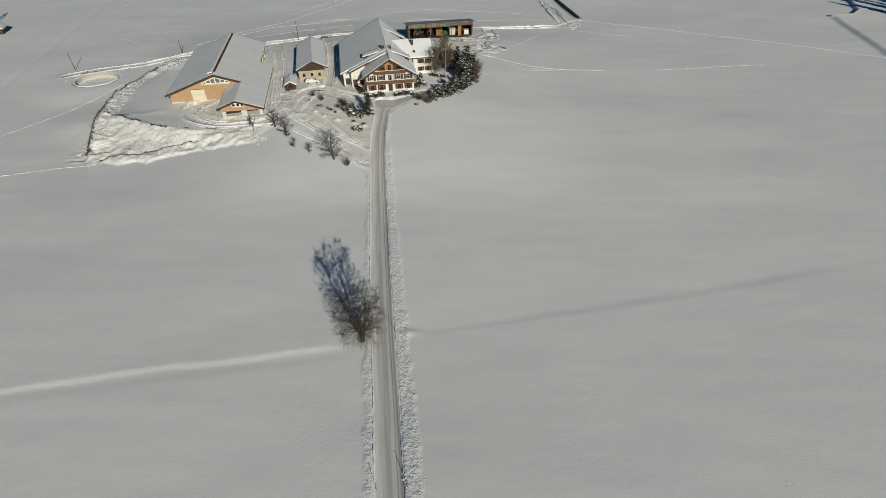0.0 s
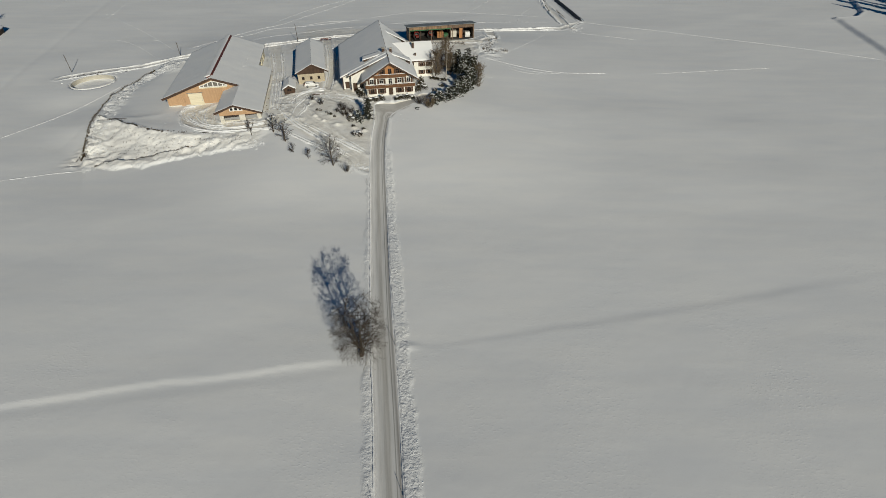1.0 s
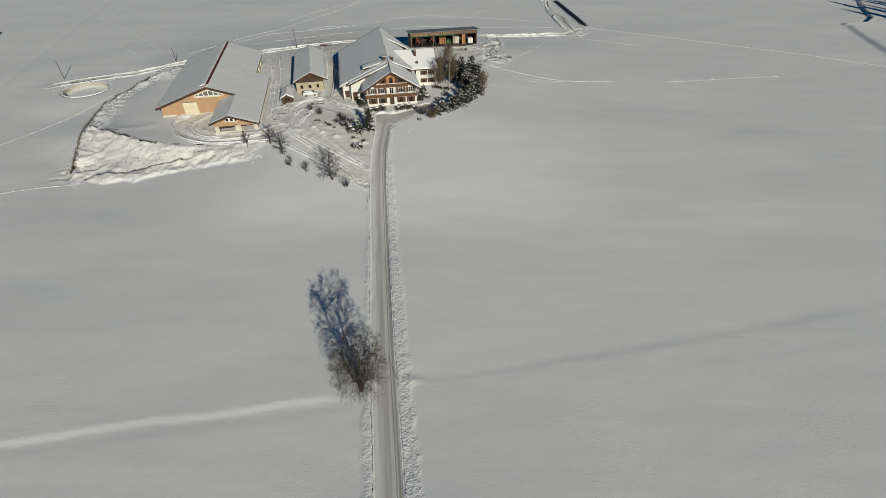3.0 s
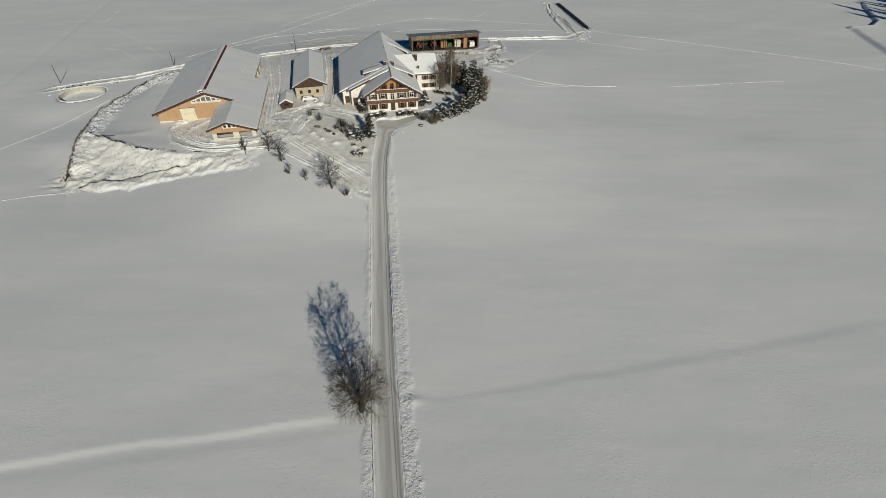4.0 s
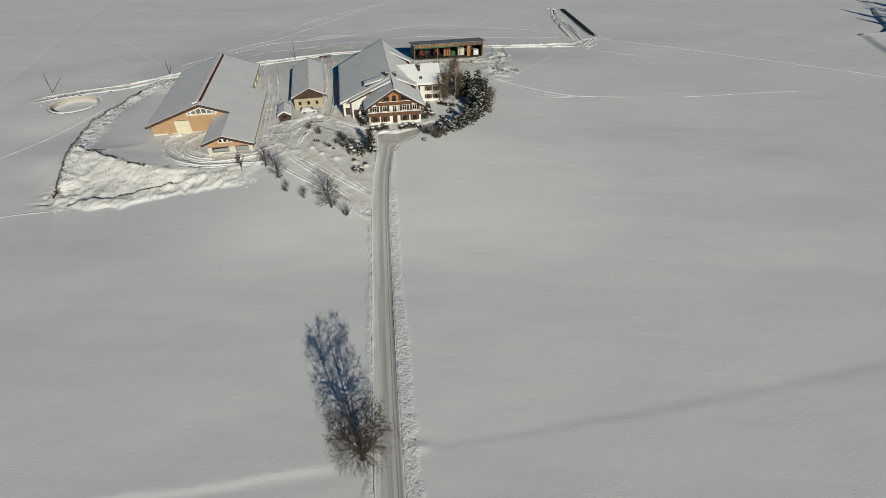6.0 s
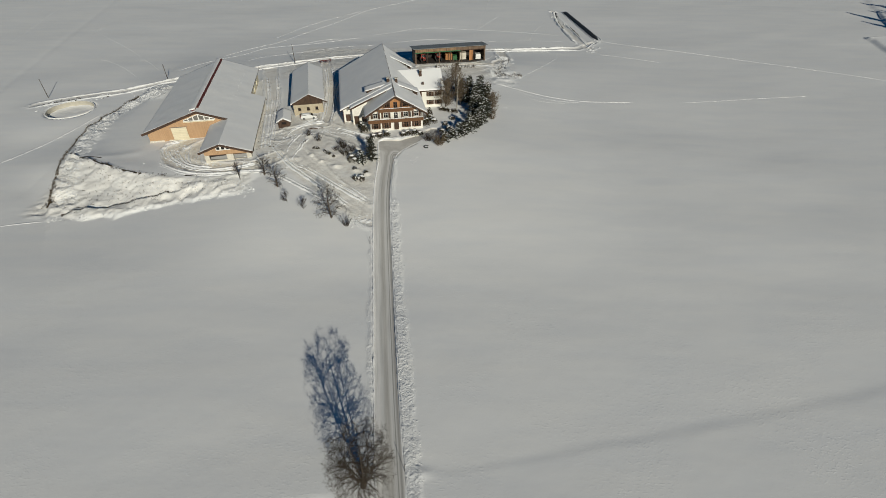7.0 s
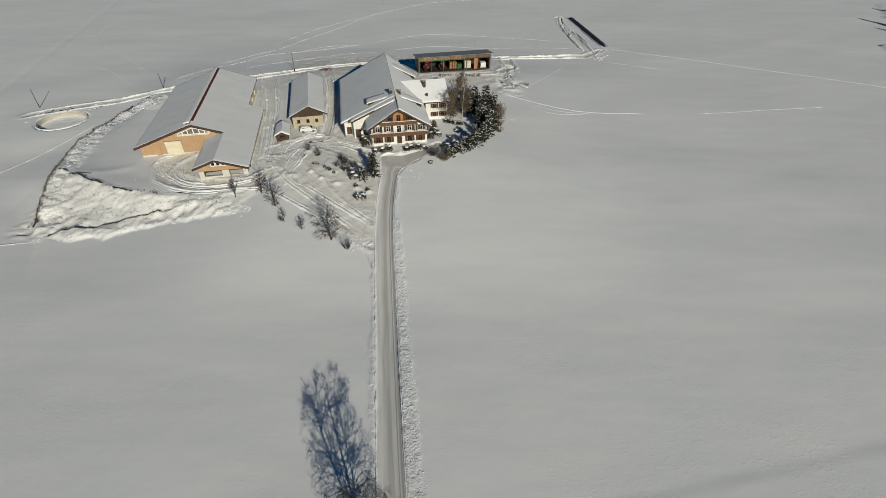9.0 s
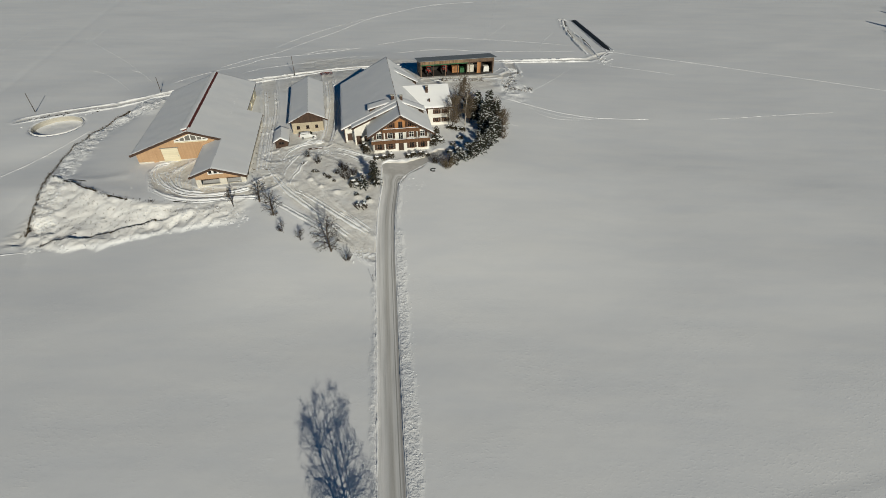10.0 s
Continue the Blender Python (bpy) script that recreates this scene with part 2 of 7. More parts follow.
def cells(bm, u0, u1, z0, top, holes, t0, t1, flip=False, extra=()):
    """An upright wall from u0 to u1 and from z0 up to top(u), with openings (u, u, z, z), between t0 and t1 in depth."""
    cuts = sorted({u0, u1, *extra, *[h[0] for h in holes], *[h[1] for h in holes]})
    cuts = [c for c in cuts if u0 - 1e-6 <= c <= u1 + 1e-6]
    for a, b in zip(cuts, cuts[1:]):
        mid = (a + b) / 2
        here = sorted((h[2], h[3]) for h in holes if h[0] < mid < h[1])
        levels, low = [], z0
        for zl, zh in here:
            levels.append((low, zl))
            low = zh
        levels.append((low, None))
        for zl, zh in levels:
            ha, hb = (top(a), top(b)) if zh is None else (zh, zh)
            if max(ha, hb) - zl < 0.01:
                continue
            q = [(a, t0, zl), (b, t0, zl), (b, t1, zl), (a, t1, zl)]
            p = [(a, t0, ha), (b, t0, hb), (b, t1, hb), (a, t1, ha)]
            if flip:
                q, p = [(y, x, z) for x, y, z in q], [(y, x, z) for x, y, z in p]
            hexa(bm, q, p)
    # join the cells into one wall
    seen = {}
    for f in bm.faces:
        c = f.calc_center_median()
        seen.setdefault((round(c.x, 3), round(c.y, 3), round(c.z, 3)), []).append(f)
    bmesh.ops.delete(bm, geom=[f for fs in seen.values() if len(fs) > 1 for f in fs], context="FACES_ONLY")
    bmesh.ops.remove_doubles(bm, verts=bm.verts[:], dist=0.0005)


def snow_sheet(bm, a, b, c, d, thick, seed, step=0.7, rough=0.05, rims=(1, 1, 1, 1)):
    """A layer of lying snow on the quad a b c d (anticlockwise from above), rounded at the rim."""
    a, b, c, d = (Vector(p) for p in (a, b, c, d))
    nu = max(3, int((b - a).length / step))
    nv = max(3, int((d - a).length / step))
    us = [0.0, 0.12 / max((b - a).length, 0.5)] + [i / nu for i in range(1, nu)] + [1 - 0.12 / max((b - a).length, 0.5), 1.0]
    vs = [0.0, 0.12 / max((d - a).length, 0.5)] + [i / nv for i in range(1, nv)] + [1 - 0.12 / max((d - a).length, 0.5), 1.0]
    grid = []
    for j, v in enumerate(vs):
        row = []
        for i, u in enumerate(us):
            p = (a * (1 - u) + b * u) * (1 - v) + (d * (1 - u) + c * u) * v
            rim = (j == 0 and rims[0]) or (i == len(us) - 1 and rims[1]) or (j == len(vs) - 1 and rims[2]) or (i == 0 and rims[3])
            wave = noise.noise(Vector((p.x * 0.35 + seed, p.y * 0.35, seed * 0.7))) + 0.5 * noise.noise(Vector((p.x * 1.3, p.y * 1.3 + seed, 3.1)))
            row.append(bm.verts.new(p + Vector((0, 0, thick * 0.4 if rim else thick + rough * wave))))
        grid.append(row)
    low = [[bm.verts.new((a * (1 - u) + b * u) * (1 - v) + (d * (1 - u) + c * u) * v) for u in us] for v in (0.0, 1.0)]
    lefts = [bm.verts.new(a * (1 - v) + d * v) for v in vs[1:-1]]
    rights = [bm.verts.new(b * (1 - v) + c * v) for v in vs[1:-1]]
    for j in range(len(vs) - 1):
        for i in range(len(us) - 1):
            bm.faces.new((grid[j][i], grid[j][i + 1], grid[j + 1][i + 1], grid[j + 1][i]))
    for i in range(len(us) - 1):
        if rims[0]:
            bm.faces.new((low[0][i], low[0][i + 1], grid[0][i + 1], grid[0][i]))
        if rims[2]:
            bm.faces.new((low[1][i + 1], low[1][i], grid[-1][i], grid[-1][i + 1]))
    left = [low[0][0], *lefts, low[1][0]]
    right = [low[0][-1], *rights, low[1][-1]]
    for j in range(len(vs) - 1):
        if rims[3]:
            bm.faces.new((left[j + 1], left[j], grid[j][0], grid[j + 1][0]))
        if rims[1]:
            bm.faces.new((right[j], right[j + 1], grid[j + 1][-1], grid[j][-1]))
    bmesh.ops.delete(bm, geom=[v for v in bm.verts if not v.link_faces], context="VERTS")


def slope(parent, a, b, c, d, thick, mat, snow, seed, name="roof_slope", label="", inset=0.06, rough=0.05, rims=(1, 1, 1, 1)):
    """One side of a roof: a boarded deck with its layer of snow."""
    bm = bmesh.new()
    pts = [Vector(p) for p in (a, b, c, d)]
    hexa(bm, [p - Vector((0, 0, thick)) for p in pts], pts)
    deck = part(name, bm, mat, parent, label)
    if snow > 0:
        mid = sum(pts, Vector()) / 4
        q = [p + (mid - p).normalized() * inset + Vector((0, 0, 0.006)) for p in pts]
        bm = bmesh.new()
        snow_sheet(bm, *q, snow, seed, rough=rough, rims=rims)
        part("snow_layer", bm, ROOF_SNOW, deck, "thick smooth snow", True)
    return deck


def window(parent, u, z, w, h, v, face=(0, -1), bars=True, shutters=False, sill=True, frame_mat=None, name="window"):
    """A window in a wall whose outer face lies at depth v; face (0, -1) looks to -y, (-1, 0) and (1, 0) to the sides."""
    fm = frame_mat or WHITE_PAINT
    turn = {(0, -1): 0, (1, 0): 90, (-1, 0): -90}[face]
    spot = (u, v, z) if face == (0, -1) else (v, u, z)
    f = 0.09
    bm = boxes((-w / 2, -w / 2 + f, 0.06, 0.16, 0, h), (w / 2 - f, w / 2, 0.06, 0.16, 0, h), (-w / 2 + f, w / 2 - f, 0.06, 0.16, 0, f), (-w / 2 + f, w / 2 - f, 0.06, 0.16, h - f, h))
    if bars:
        box(bm, -0.035, 0.035, 0.075, 0.15, f, h - f)
        box(bm, -w / 2 + f, -0.035, 0.08, 0.145, h * 0.62, h * 0.62 + 0.05)
        box(bm, 0.035, w / 2 - f, 0.08, 0.145, h * 0.62, h * 0.62 + 0.05)
    holder = part(name, bm, fm, parent)
    holder.matrix_basis = pose(*spot, 0, 0, turn)
    part("pane", boxes((-w / 2 + f, w / 2 - f, 0.105, 0.12, f, h - f)), GLASS, holder)
    if sill:
        part("sill", boxes((-w / 2 - 0.08, w / 2 + 0.08, -0.10, 0.06, -0.07, 0.0)), fm, holder)
    if shutters:
        for s in (-1, 1):
            x0 = s * (w / 2 + 0.02)
            x1 = s * (w / 2 + 0.02 + w * 0.46)
            part("shutter", boxes((min(x0, x1), max(x0, x1), -0.06, -0.012, -0.02, h + 0.02)), SHUTTER, holder)
    return holder


# ---- the ground: one sheet of snow ----
@functools.lru_cache(None)
def noise_table(seed):
    return np.random.RandomState(seed).uniform(-1, 1, (256, 256))


def lattice(x, y, seed):
    """Smooth noise from -1 to 1 over a lattice of one metre."""
    table = noise_table(seed)
    xi, yi = np.floor(x).astype(int), np.floor(y).astype(int)
    fx, fy = x - xi, y - yi
    fx, fy = fx * fx * (3 - 2 * fx), fy * fy * (3 - 2 * fy)
    xi, yi, xj, yj = xi % 256, yi % 256, (xi + 1) % 256, (yi + 1) % 256
    return (table[xi, yi] * (1 - fx) + table[xj, yi] * fx) * (1 - fy) + (table[xi, yj] * (1 - fx) + table[xj, yj] * fx) * fy


def octaves(x, y, size, seed, count=3):
    return sum(lattice(x / size * 2**k, y / size * 2**k, seed + k) * 0.5**k for k in range(count))


def away(x, y, line):
    """Distance from a polyline, and on which side of it (negative: to its right)."""
    best, sign = np.full(np.shape(x), 1e9), np.ones(np.shape(x))
    for (ax, ay), (bx, by) in zip(line, line[1:]):
        dx, dy = bx - ax, by - ay
        t = np.clip(((x - ax) * dx + (y - ay) * dy) / (dx * dx + dy * dy), 0, 1)
        d = np.hypot(x - ax - t * dx, y - ay - t * dy)
        near = d < best
        sign = np.where(near, np.sign(dx * (y - ay) - dy * (x - ax)), sign)
        best = np.where(near, d, best)
    return best, sign


def ease(t):
    t = np.clip(t, 0, 1)
    return t * t * (3 - 2 * t)


ROAD_LINE = [(0.5, -60), (-3.2, 0), (-6.95, 28.7), (-8.5, 41.9), (-11.35, 63.2), (-14.2, 88), (-15.5, 100.3), (-16.6, 110), (-17.4, 121), (-17.4, 131)]
COURT = [([(-17.4, 130), (-17.8, 136), (-18.1, 139.4)], 1.75), ([(-18.6, 139.4), (-13.4, 139.9), (-9.3, 142.3), (-5.5, 146.5)], 1.7), ([(-16.9, 133.0), (-15.6, 136.8), (-11.9, 139.9)], 2.1)]
# (line, half width, depth, berm, wear)
LANES = [
    ([(-136, 174.5), (-119.5, 184.2), (-97, 192), (-70.7, 203.3), (-46, 215.5), (-22, 224), (14, 232.0), (33, 234.2), (53.2, 236.6), (62, 245)], 1.4, 0.20, 0.15, 0.35),
    ([(-66, 201), (-63.5, 193), (-57.2, 173), (-54.3, 157.5), (-48, 144.5), (-41.2, 135.5), (-33.9, 126.4), (-26, 116.8), (-18.5, 108.5)], 2.2, 0.10, 0.08, 0.42),
    ([(-48, 144.5), (-38.3, 149.5), (-33, 146.2), (-25.4, 141.5), (-19, 136)], 3.0, 0.10, 0.06, 0.42),
    ([(-45.5, 132.5), (-50.9, 128.3), (-63, 128.8), (-71.5, 132.4), (-74.5, 138.5), (-72, 143)], 2.2, 0.10, 0.10, 0.7),
    ([(-65.5, 129.5), (-69, 136), (-66, 143)], 2.4, 0.08, 0.05, 0.7),
    ([(-36.8, 151), (-36.6, 156), (-39.5, 180), (-45.5, 202), (-48, 213)], 1.5, 0.14, 0.2, 0.6),
    ([(-11, 200), (3.6, 203.5), (14, 207), (21, 217), (20.4, 232)], 1.8, 0.12, 0.20, 0.5),
    ([(59, 236), (56.3, 252), (54.6, 272), (53.6, 288), (54.6, 301)], 1.1, 0.16, 0.15, 0.4),
]
TRAILS = [
    [(-126, 127), (-118.5, 142.3), (-112.7, 156.5), (-110, 168.2)], [(-150, 90), (-118, 103), (-104, 108), (-98, 110.4), (-92, 111.5)],
    [(-90.9, 221.7), (-82.5, 234.1), (-74.7, 241.4), (-67.1, 259.3), (-56.5, 275), (-44.9, 301.5), (-33.3, 312.6), (-22.9, 323.9), (-7.6, 335.3), (11.9, 340.4)],
    [(-88.9, 218.6), (-82.9, 224), (-77.9, 233.8), (-70.3, 236.7), (-58.2, 241.1), (-46.9, 248.2), (-40.5, 251.7)], [(-63.5, 240.2), (-55, 248.8), (-45.5, 249.6)],
    [(-101, 203), (-94, 213), (-88.9, 219.6)], [(66, 247.3), (79.9, 239.1), (102.2, 229.6), (118.7, 220.8), (135.7, 212.1), (151.5, 203.9), (168, 194), (200, 178)],
]
FAINT_TRAILS = [
    [(-78.4, 248.9), (-72.5, 264), (-65.5, 275.7), (-54.7, 290.6), (-45.8, 301.5)], [(-35.7, 255.5), (-28.6, 259.4), (-20.6, 265.8), (-8.7, 269.9), (8.5, 266.4), (23.7, 263.4), (46.2, 258.1), (53, 254.1)],
    [(-79.2, 213.3), (-75, 219.7), (-64.9, 224.9), (-54.4, 230.3), (-44.8, 235.8), (-32.9, 238)], [(-25.6, 242.9), (-12.4, 249), (-0.3, 249), (9.2, 246.1), (27.3, 248), (49.9, 247.5)],
    [(24.1, 344), (20, 307.9), (16.4, 287.8), (12.4, 267.2), (8.9, 248)], [(25.1, 291.6), (21.1, 282.6), (16.9, 274.6), (12.4, 265.7)], [(46, 277.5), (37.6, 260), (35, 247.8)],
    [(59.2, 228.8), (74.6, 222.7), (82.5, 219.1)], [(21.6, 191.6), (31.3, 204.2), (43.5, 224.5)],
    [(-161.6, 253.2), (-163.8, 264.4), (-167.9, 285.2)], [(-159.9, 256.7), (-148.3, 246.3), (-133.3, 233), (-116.8, 215.2), (-108.1, 204.8)],
    [(-190, 240), (-192, 247.3), (-209, 308.6)], [(76.4, 177.9), (102, 181.9), (121, 184.9)],
    [(-141.2, 221.3), (-134.2, 218.5), (-122, 207.8), (-112.5, 197.3)], [(-125.5, 221.2), (-119.4, 218.7), (-111, 208.2)],
]


# snow pressed up in narrow ridges beside wheel tracks
YARD_RIDGES = [
    [(-47, 127), (-41.2, 123.3), (-34.5, 118.4), (-31.5, 116.2), (-28.4, 114.3)], [(-38.9, 128.4), (-34.8, 125.9), (-27.4, 119.4), (-21.4, 114.6)], [(-27.8, 121.5), (-20.2, 114.6)],
    [(-40.7, 130.6), (-40.8, 134.1), (-39.7, 136.4), (-39.8, 138.9), (-38.8, 141.5)], [(-43.1, 134.9), (-43.2, 138.3), (-42.4, 141.7), (-41.6, 145.5)],
    [(-47.8, 138.2), (-44.9, 133.6), (-41.2, 128.5), (-36.3, 123.9), (-24, 112.6)], [(-45.5, 142.5), (-45.1, 145.8), (-42.9, 150.0), (-36.7, 152.3)], [(-43.5, 149.4), (-41.2, 152.5), (-39.1, 154.7)],
]
LANE_RIDGES = [
    [(-50.4, 137.1), (-52.9, 147.2), (-55.1, 157.4), (-58.6, 173), (-65, 193)], [(-48.5, 138.2), (-50.2, 146.9), (-52.5, 157.1), (-55.6, 173), (-62, 194)], [(-49.6, 137.6), (-51.6, 147), (-53.9, 157.3), (-57, 172)],
    [(-31, 146), (-27, 143), (-21, 138.5)], [(-33, 149), (-27, 145.4), (-20.5, 142)], [(-37.9, 152), (-38, 158), (-41, 180), (-46, 200)], [(-35.3, 152), (-35.4, 158), (-38.4, 180), (-43.6, 200)],
]
BARN_RIDGES = [
    [(-73.8, 133.6), (-76.3, 136.9), (-77.5, 140.7), (-76.7, 142.6), (-74.1, 142.8)], [(-72.2, 130.0), (-68.3, 127.2), (-63.2, 125.9), (-58.0, 125.5), (-51.8, 126.6), (-47.3, 127.0)],
    [(-69.9, 131.1), (-64.1, 128.2), (-58.7, 127.7), (-52.6, 129.1), (-50.0, 130.3)], [(-72.9, 138.6), (-69.0, 132.2), (-64.7, 129.6), (-60.2, 128.9)], [(-69.8, 140.3), (-68.9, 135.1), (-66.4, 131.2)], [(-66.3, 137.5), (-65.4, 132.1)],
    [(-75, 138), (-71.6, 133), (-66, 129.4)],
]
SHED_RIDGES = [
    [(14.9, 233.3), (32.3, 235.4), (52.5, 238.7)], [(16.9, 229.8), (34.1, 232.5), (53.8, 234.2)], [(14.3, 185.6), (19.9, 183.0), (24.1, 180.8), (30.7, 177.8), (41.7, 175.7), (58.6, 176.4)],
    [(21.3, 180.1), (26.1, 176.8), (31.9, 174.7), (41.6, 175.3)], [(22.6, 176.9), (27.2, 172.9), (33.3, 172.9), (40.7, 175.1)], [(9.6, 204.4), (13.0, 197.7), (17.0, 189.7)], [(11.6, 204.8), (17.1, 199.7), (23.2, 194.5)], [(-1.4, 202.2), (7.8, 208.5), (13.4, 215.0), (17, 224)],
]


MOUNDS = [(-36.3, 133.0, 0.8, 0.45), (-33.3, 130.3, 0.7, 0.4), (-29.3, 128.2, 0.9, 0.5), (-24.3, 126.6, 0.8, 0.4), (-21.4, 125.0, 0.7, 0.45), (-38.9, 142.9, 1.0, 0.4), (-31.4, 133.2, 1.2, 0.25), (-27.5, 136.0, 1.3, 0.3),
          (-12.6, 141.9, 0.8, 0.4), (-15.4, 141.6, 0.8, 0.4), (-9.6, 143.8, 0.9, 0.45), (-18.6, 141.6, 0.9, 0.35), (-6.6, 147.0, 1.0, 0.4), (-40.4, 131.5, 1.2, 0.3), (-26.6, 131.4, 1.1, 0.35)]


def soft(x, places, values):
    """Values between places, rounded over some metres."""
    return sum(np.interp(x + d, places, values) for d in (-4, -2, 0, 2, 4)) / 5


def hill(x, y):
    """The broad knoll on which the farm stands, cut off steeply before the long barn."""
    rise = soft(y, [76, 88, 97, 108, 125, 140, 185, 205, 225, 245, 265], [0, 0.25, 0.9, 2.2, 3.7, 4.9, 4.9, 4.2, 1.5, 0.3, 0])
    wide = soft(x, [-118, -108, -98, -82, -60, -42, -4, 15, 40, 85], [0, 0.2, 0.5, 0.61, 0.75, 1, 1, 0.75, 0.3, 0])
    toe = np.interp(x, [-105, -97, -92, -88, -50, -46], [122, 116, 112.5, 111.5, 121.5, 125])
    top = np.interp(x, [-105, -99, -93, -88.9, -83.3, -78.6, -73.6, -62, -50, -46], [137.5, 135, 132.5, 130, 127.5, 125.8, 124.8, 124.6, 125.6, 127.5])
    up = ease((y - toe) / np.maximum(top - toe, 1))
    w = ease((-40 - x) / 48)
    return rise * wide * (1 - w + w * up) - 0.3 * w * (1 - up) * ease((y - 84) / 28) * ease((x + 125) / 30), up, toe, top


def about(x, y, line, margin):
    """Which places lie within a margin round the box of a line."""
    p = np.array(line)
    return (x > p[:, 0].min() - margin) & (x < p[:, 0].max() + margin) & (y > p[:, 1].min() - margin) & (y < p[:, 1].max() + margin)


SIDE_BANK = [(-92, 112.6), (-94.6, 117.5), (-97.4, 125), (-99.6, 131), (-101.8, 138), (-103.9, 147), (-105.5, 154), (-106.6, 163), (-105, 172), (-103.5, 179)]


def bank(x, y):
    """The cut bank before the long barn and the rough bank along its side: height, wear and churn."""
    base, up, toe, top = hill(x, y)
    lump = octaves(x, y, 3.2, 33, 4)
    low = np.interp(x, [-92, -88, -82, -76, -71, -65.7, -58.7, -48], [112, 111.2, 111.7, 112.7, 114.7, 116, 117.2, 118])
    face = ease((y - low) / 2) * ease((top + 1 - y) / 2) * ease((x + 101) / 4) * ease((-48 - x) / 3)
    z = face * (0.26 * lump + 0.12 * octaves(x, y, 1.1, 37, 3) + 0.3 * ease((x + 76) / 12) * octaves(x, y, 2.1, 47, 2))
    z = z + np.interp(x, [-100, -94, -86, -74, -62, -50], [0, 0.8, 1.1, 0.8, 0.3, 0]) * np.where(y < top, ease(1 - (top - y) / 5), np.exp(-(((y - top) / 6) ** 2)))
    # an apron below a crack along its foot
    d, side = away(x, y, [(-90, 113.3), (-87, 115), (-81, 115.4), (-77.7, 117), (-73.8, 118.1), (-68, 120.2), (-58, 122.3), (-50, 122.6)])
    d = d + 0.08 * lump
    ends = ease((x + 92) / 3) * ease((-46 - x) / 10)
    open_crack = ease((-60 - x) / 6)
    z = z + ends * (0.48 * ease((y - low + 0.8 * lump) / 1.3) * (open_crack * ease((0.25 - d * side) / 0.5) + (1 - open_crack) * np.exp(-np.maximum(d * side, 0) / 3)) * (1 + 0.25 * lump) - 0.14 * open_crack * np.exp(-(((d * side - 0.4) / 0.4) ** 2)))
    d, side = away(x, y, [(-99, 135.2), (-93, 132.7), (-88.9, 130.2), (-83.3, 127.7), (-78.6, 126), (-73.6, 124.8)])
    z = z + 0.5 * np.clip(0.55 + 0.9 * lump, 0, 1.2) * np.exp(-((d / 0.7) ** 2)) * ease((y - 120) / 4)
    d, side = away(x, y, [(-94, 133.9), (-88, 134.8), (-83, 137)])
    z = z + 0.12 * np.exp(-((d / 1.6) ** 2))
    churn = 0.22 * face * ease((x + 101) / 4)
    d, side = away(x, y, SIDE_BANK)
    s = -d * side
    ends = ease((y - 113) / 5) * ease((179 - y) / 6)
    rim = 0.9 * np.where(s < 0, ease(1 + s / 1.2), ease(1 - s / 6.0)) * ends
    z = z + rim * (1 + 0.3 * lump) + 0.42 * lump * np.exp(-(((s - 2.6) / 2.6) ** 2)) * ends
    z = z - 1.2 * ease((-s - 0.2) / 0.9) * np.exp(-np.maximum(-s, 0) / 22) * ease((y - 96) / 46) * ease((196 - y) / 30) * (s < 0)
    churn = np.maximum(churn, 0.8 * np.exp(-(((s - 2.6) / 2.4) ** 2)) * ends)
    # broken snow heaped up where the bank meets the lane
    heap = np.exp(-(((x + 98.5) / 4.5) ** 4) - ((y - 181) / 6.5) ** 4)
    z = z + heap * (0.35 + 0.55 * lump)
    churn = np.maximum(churn, 0.8 * heap)
    return z, 0.3 * face, churn


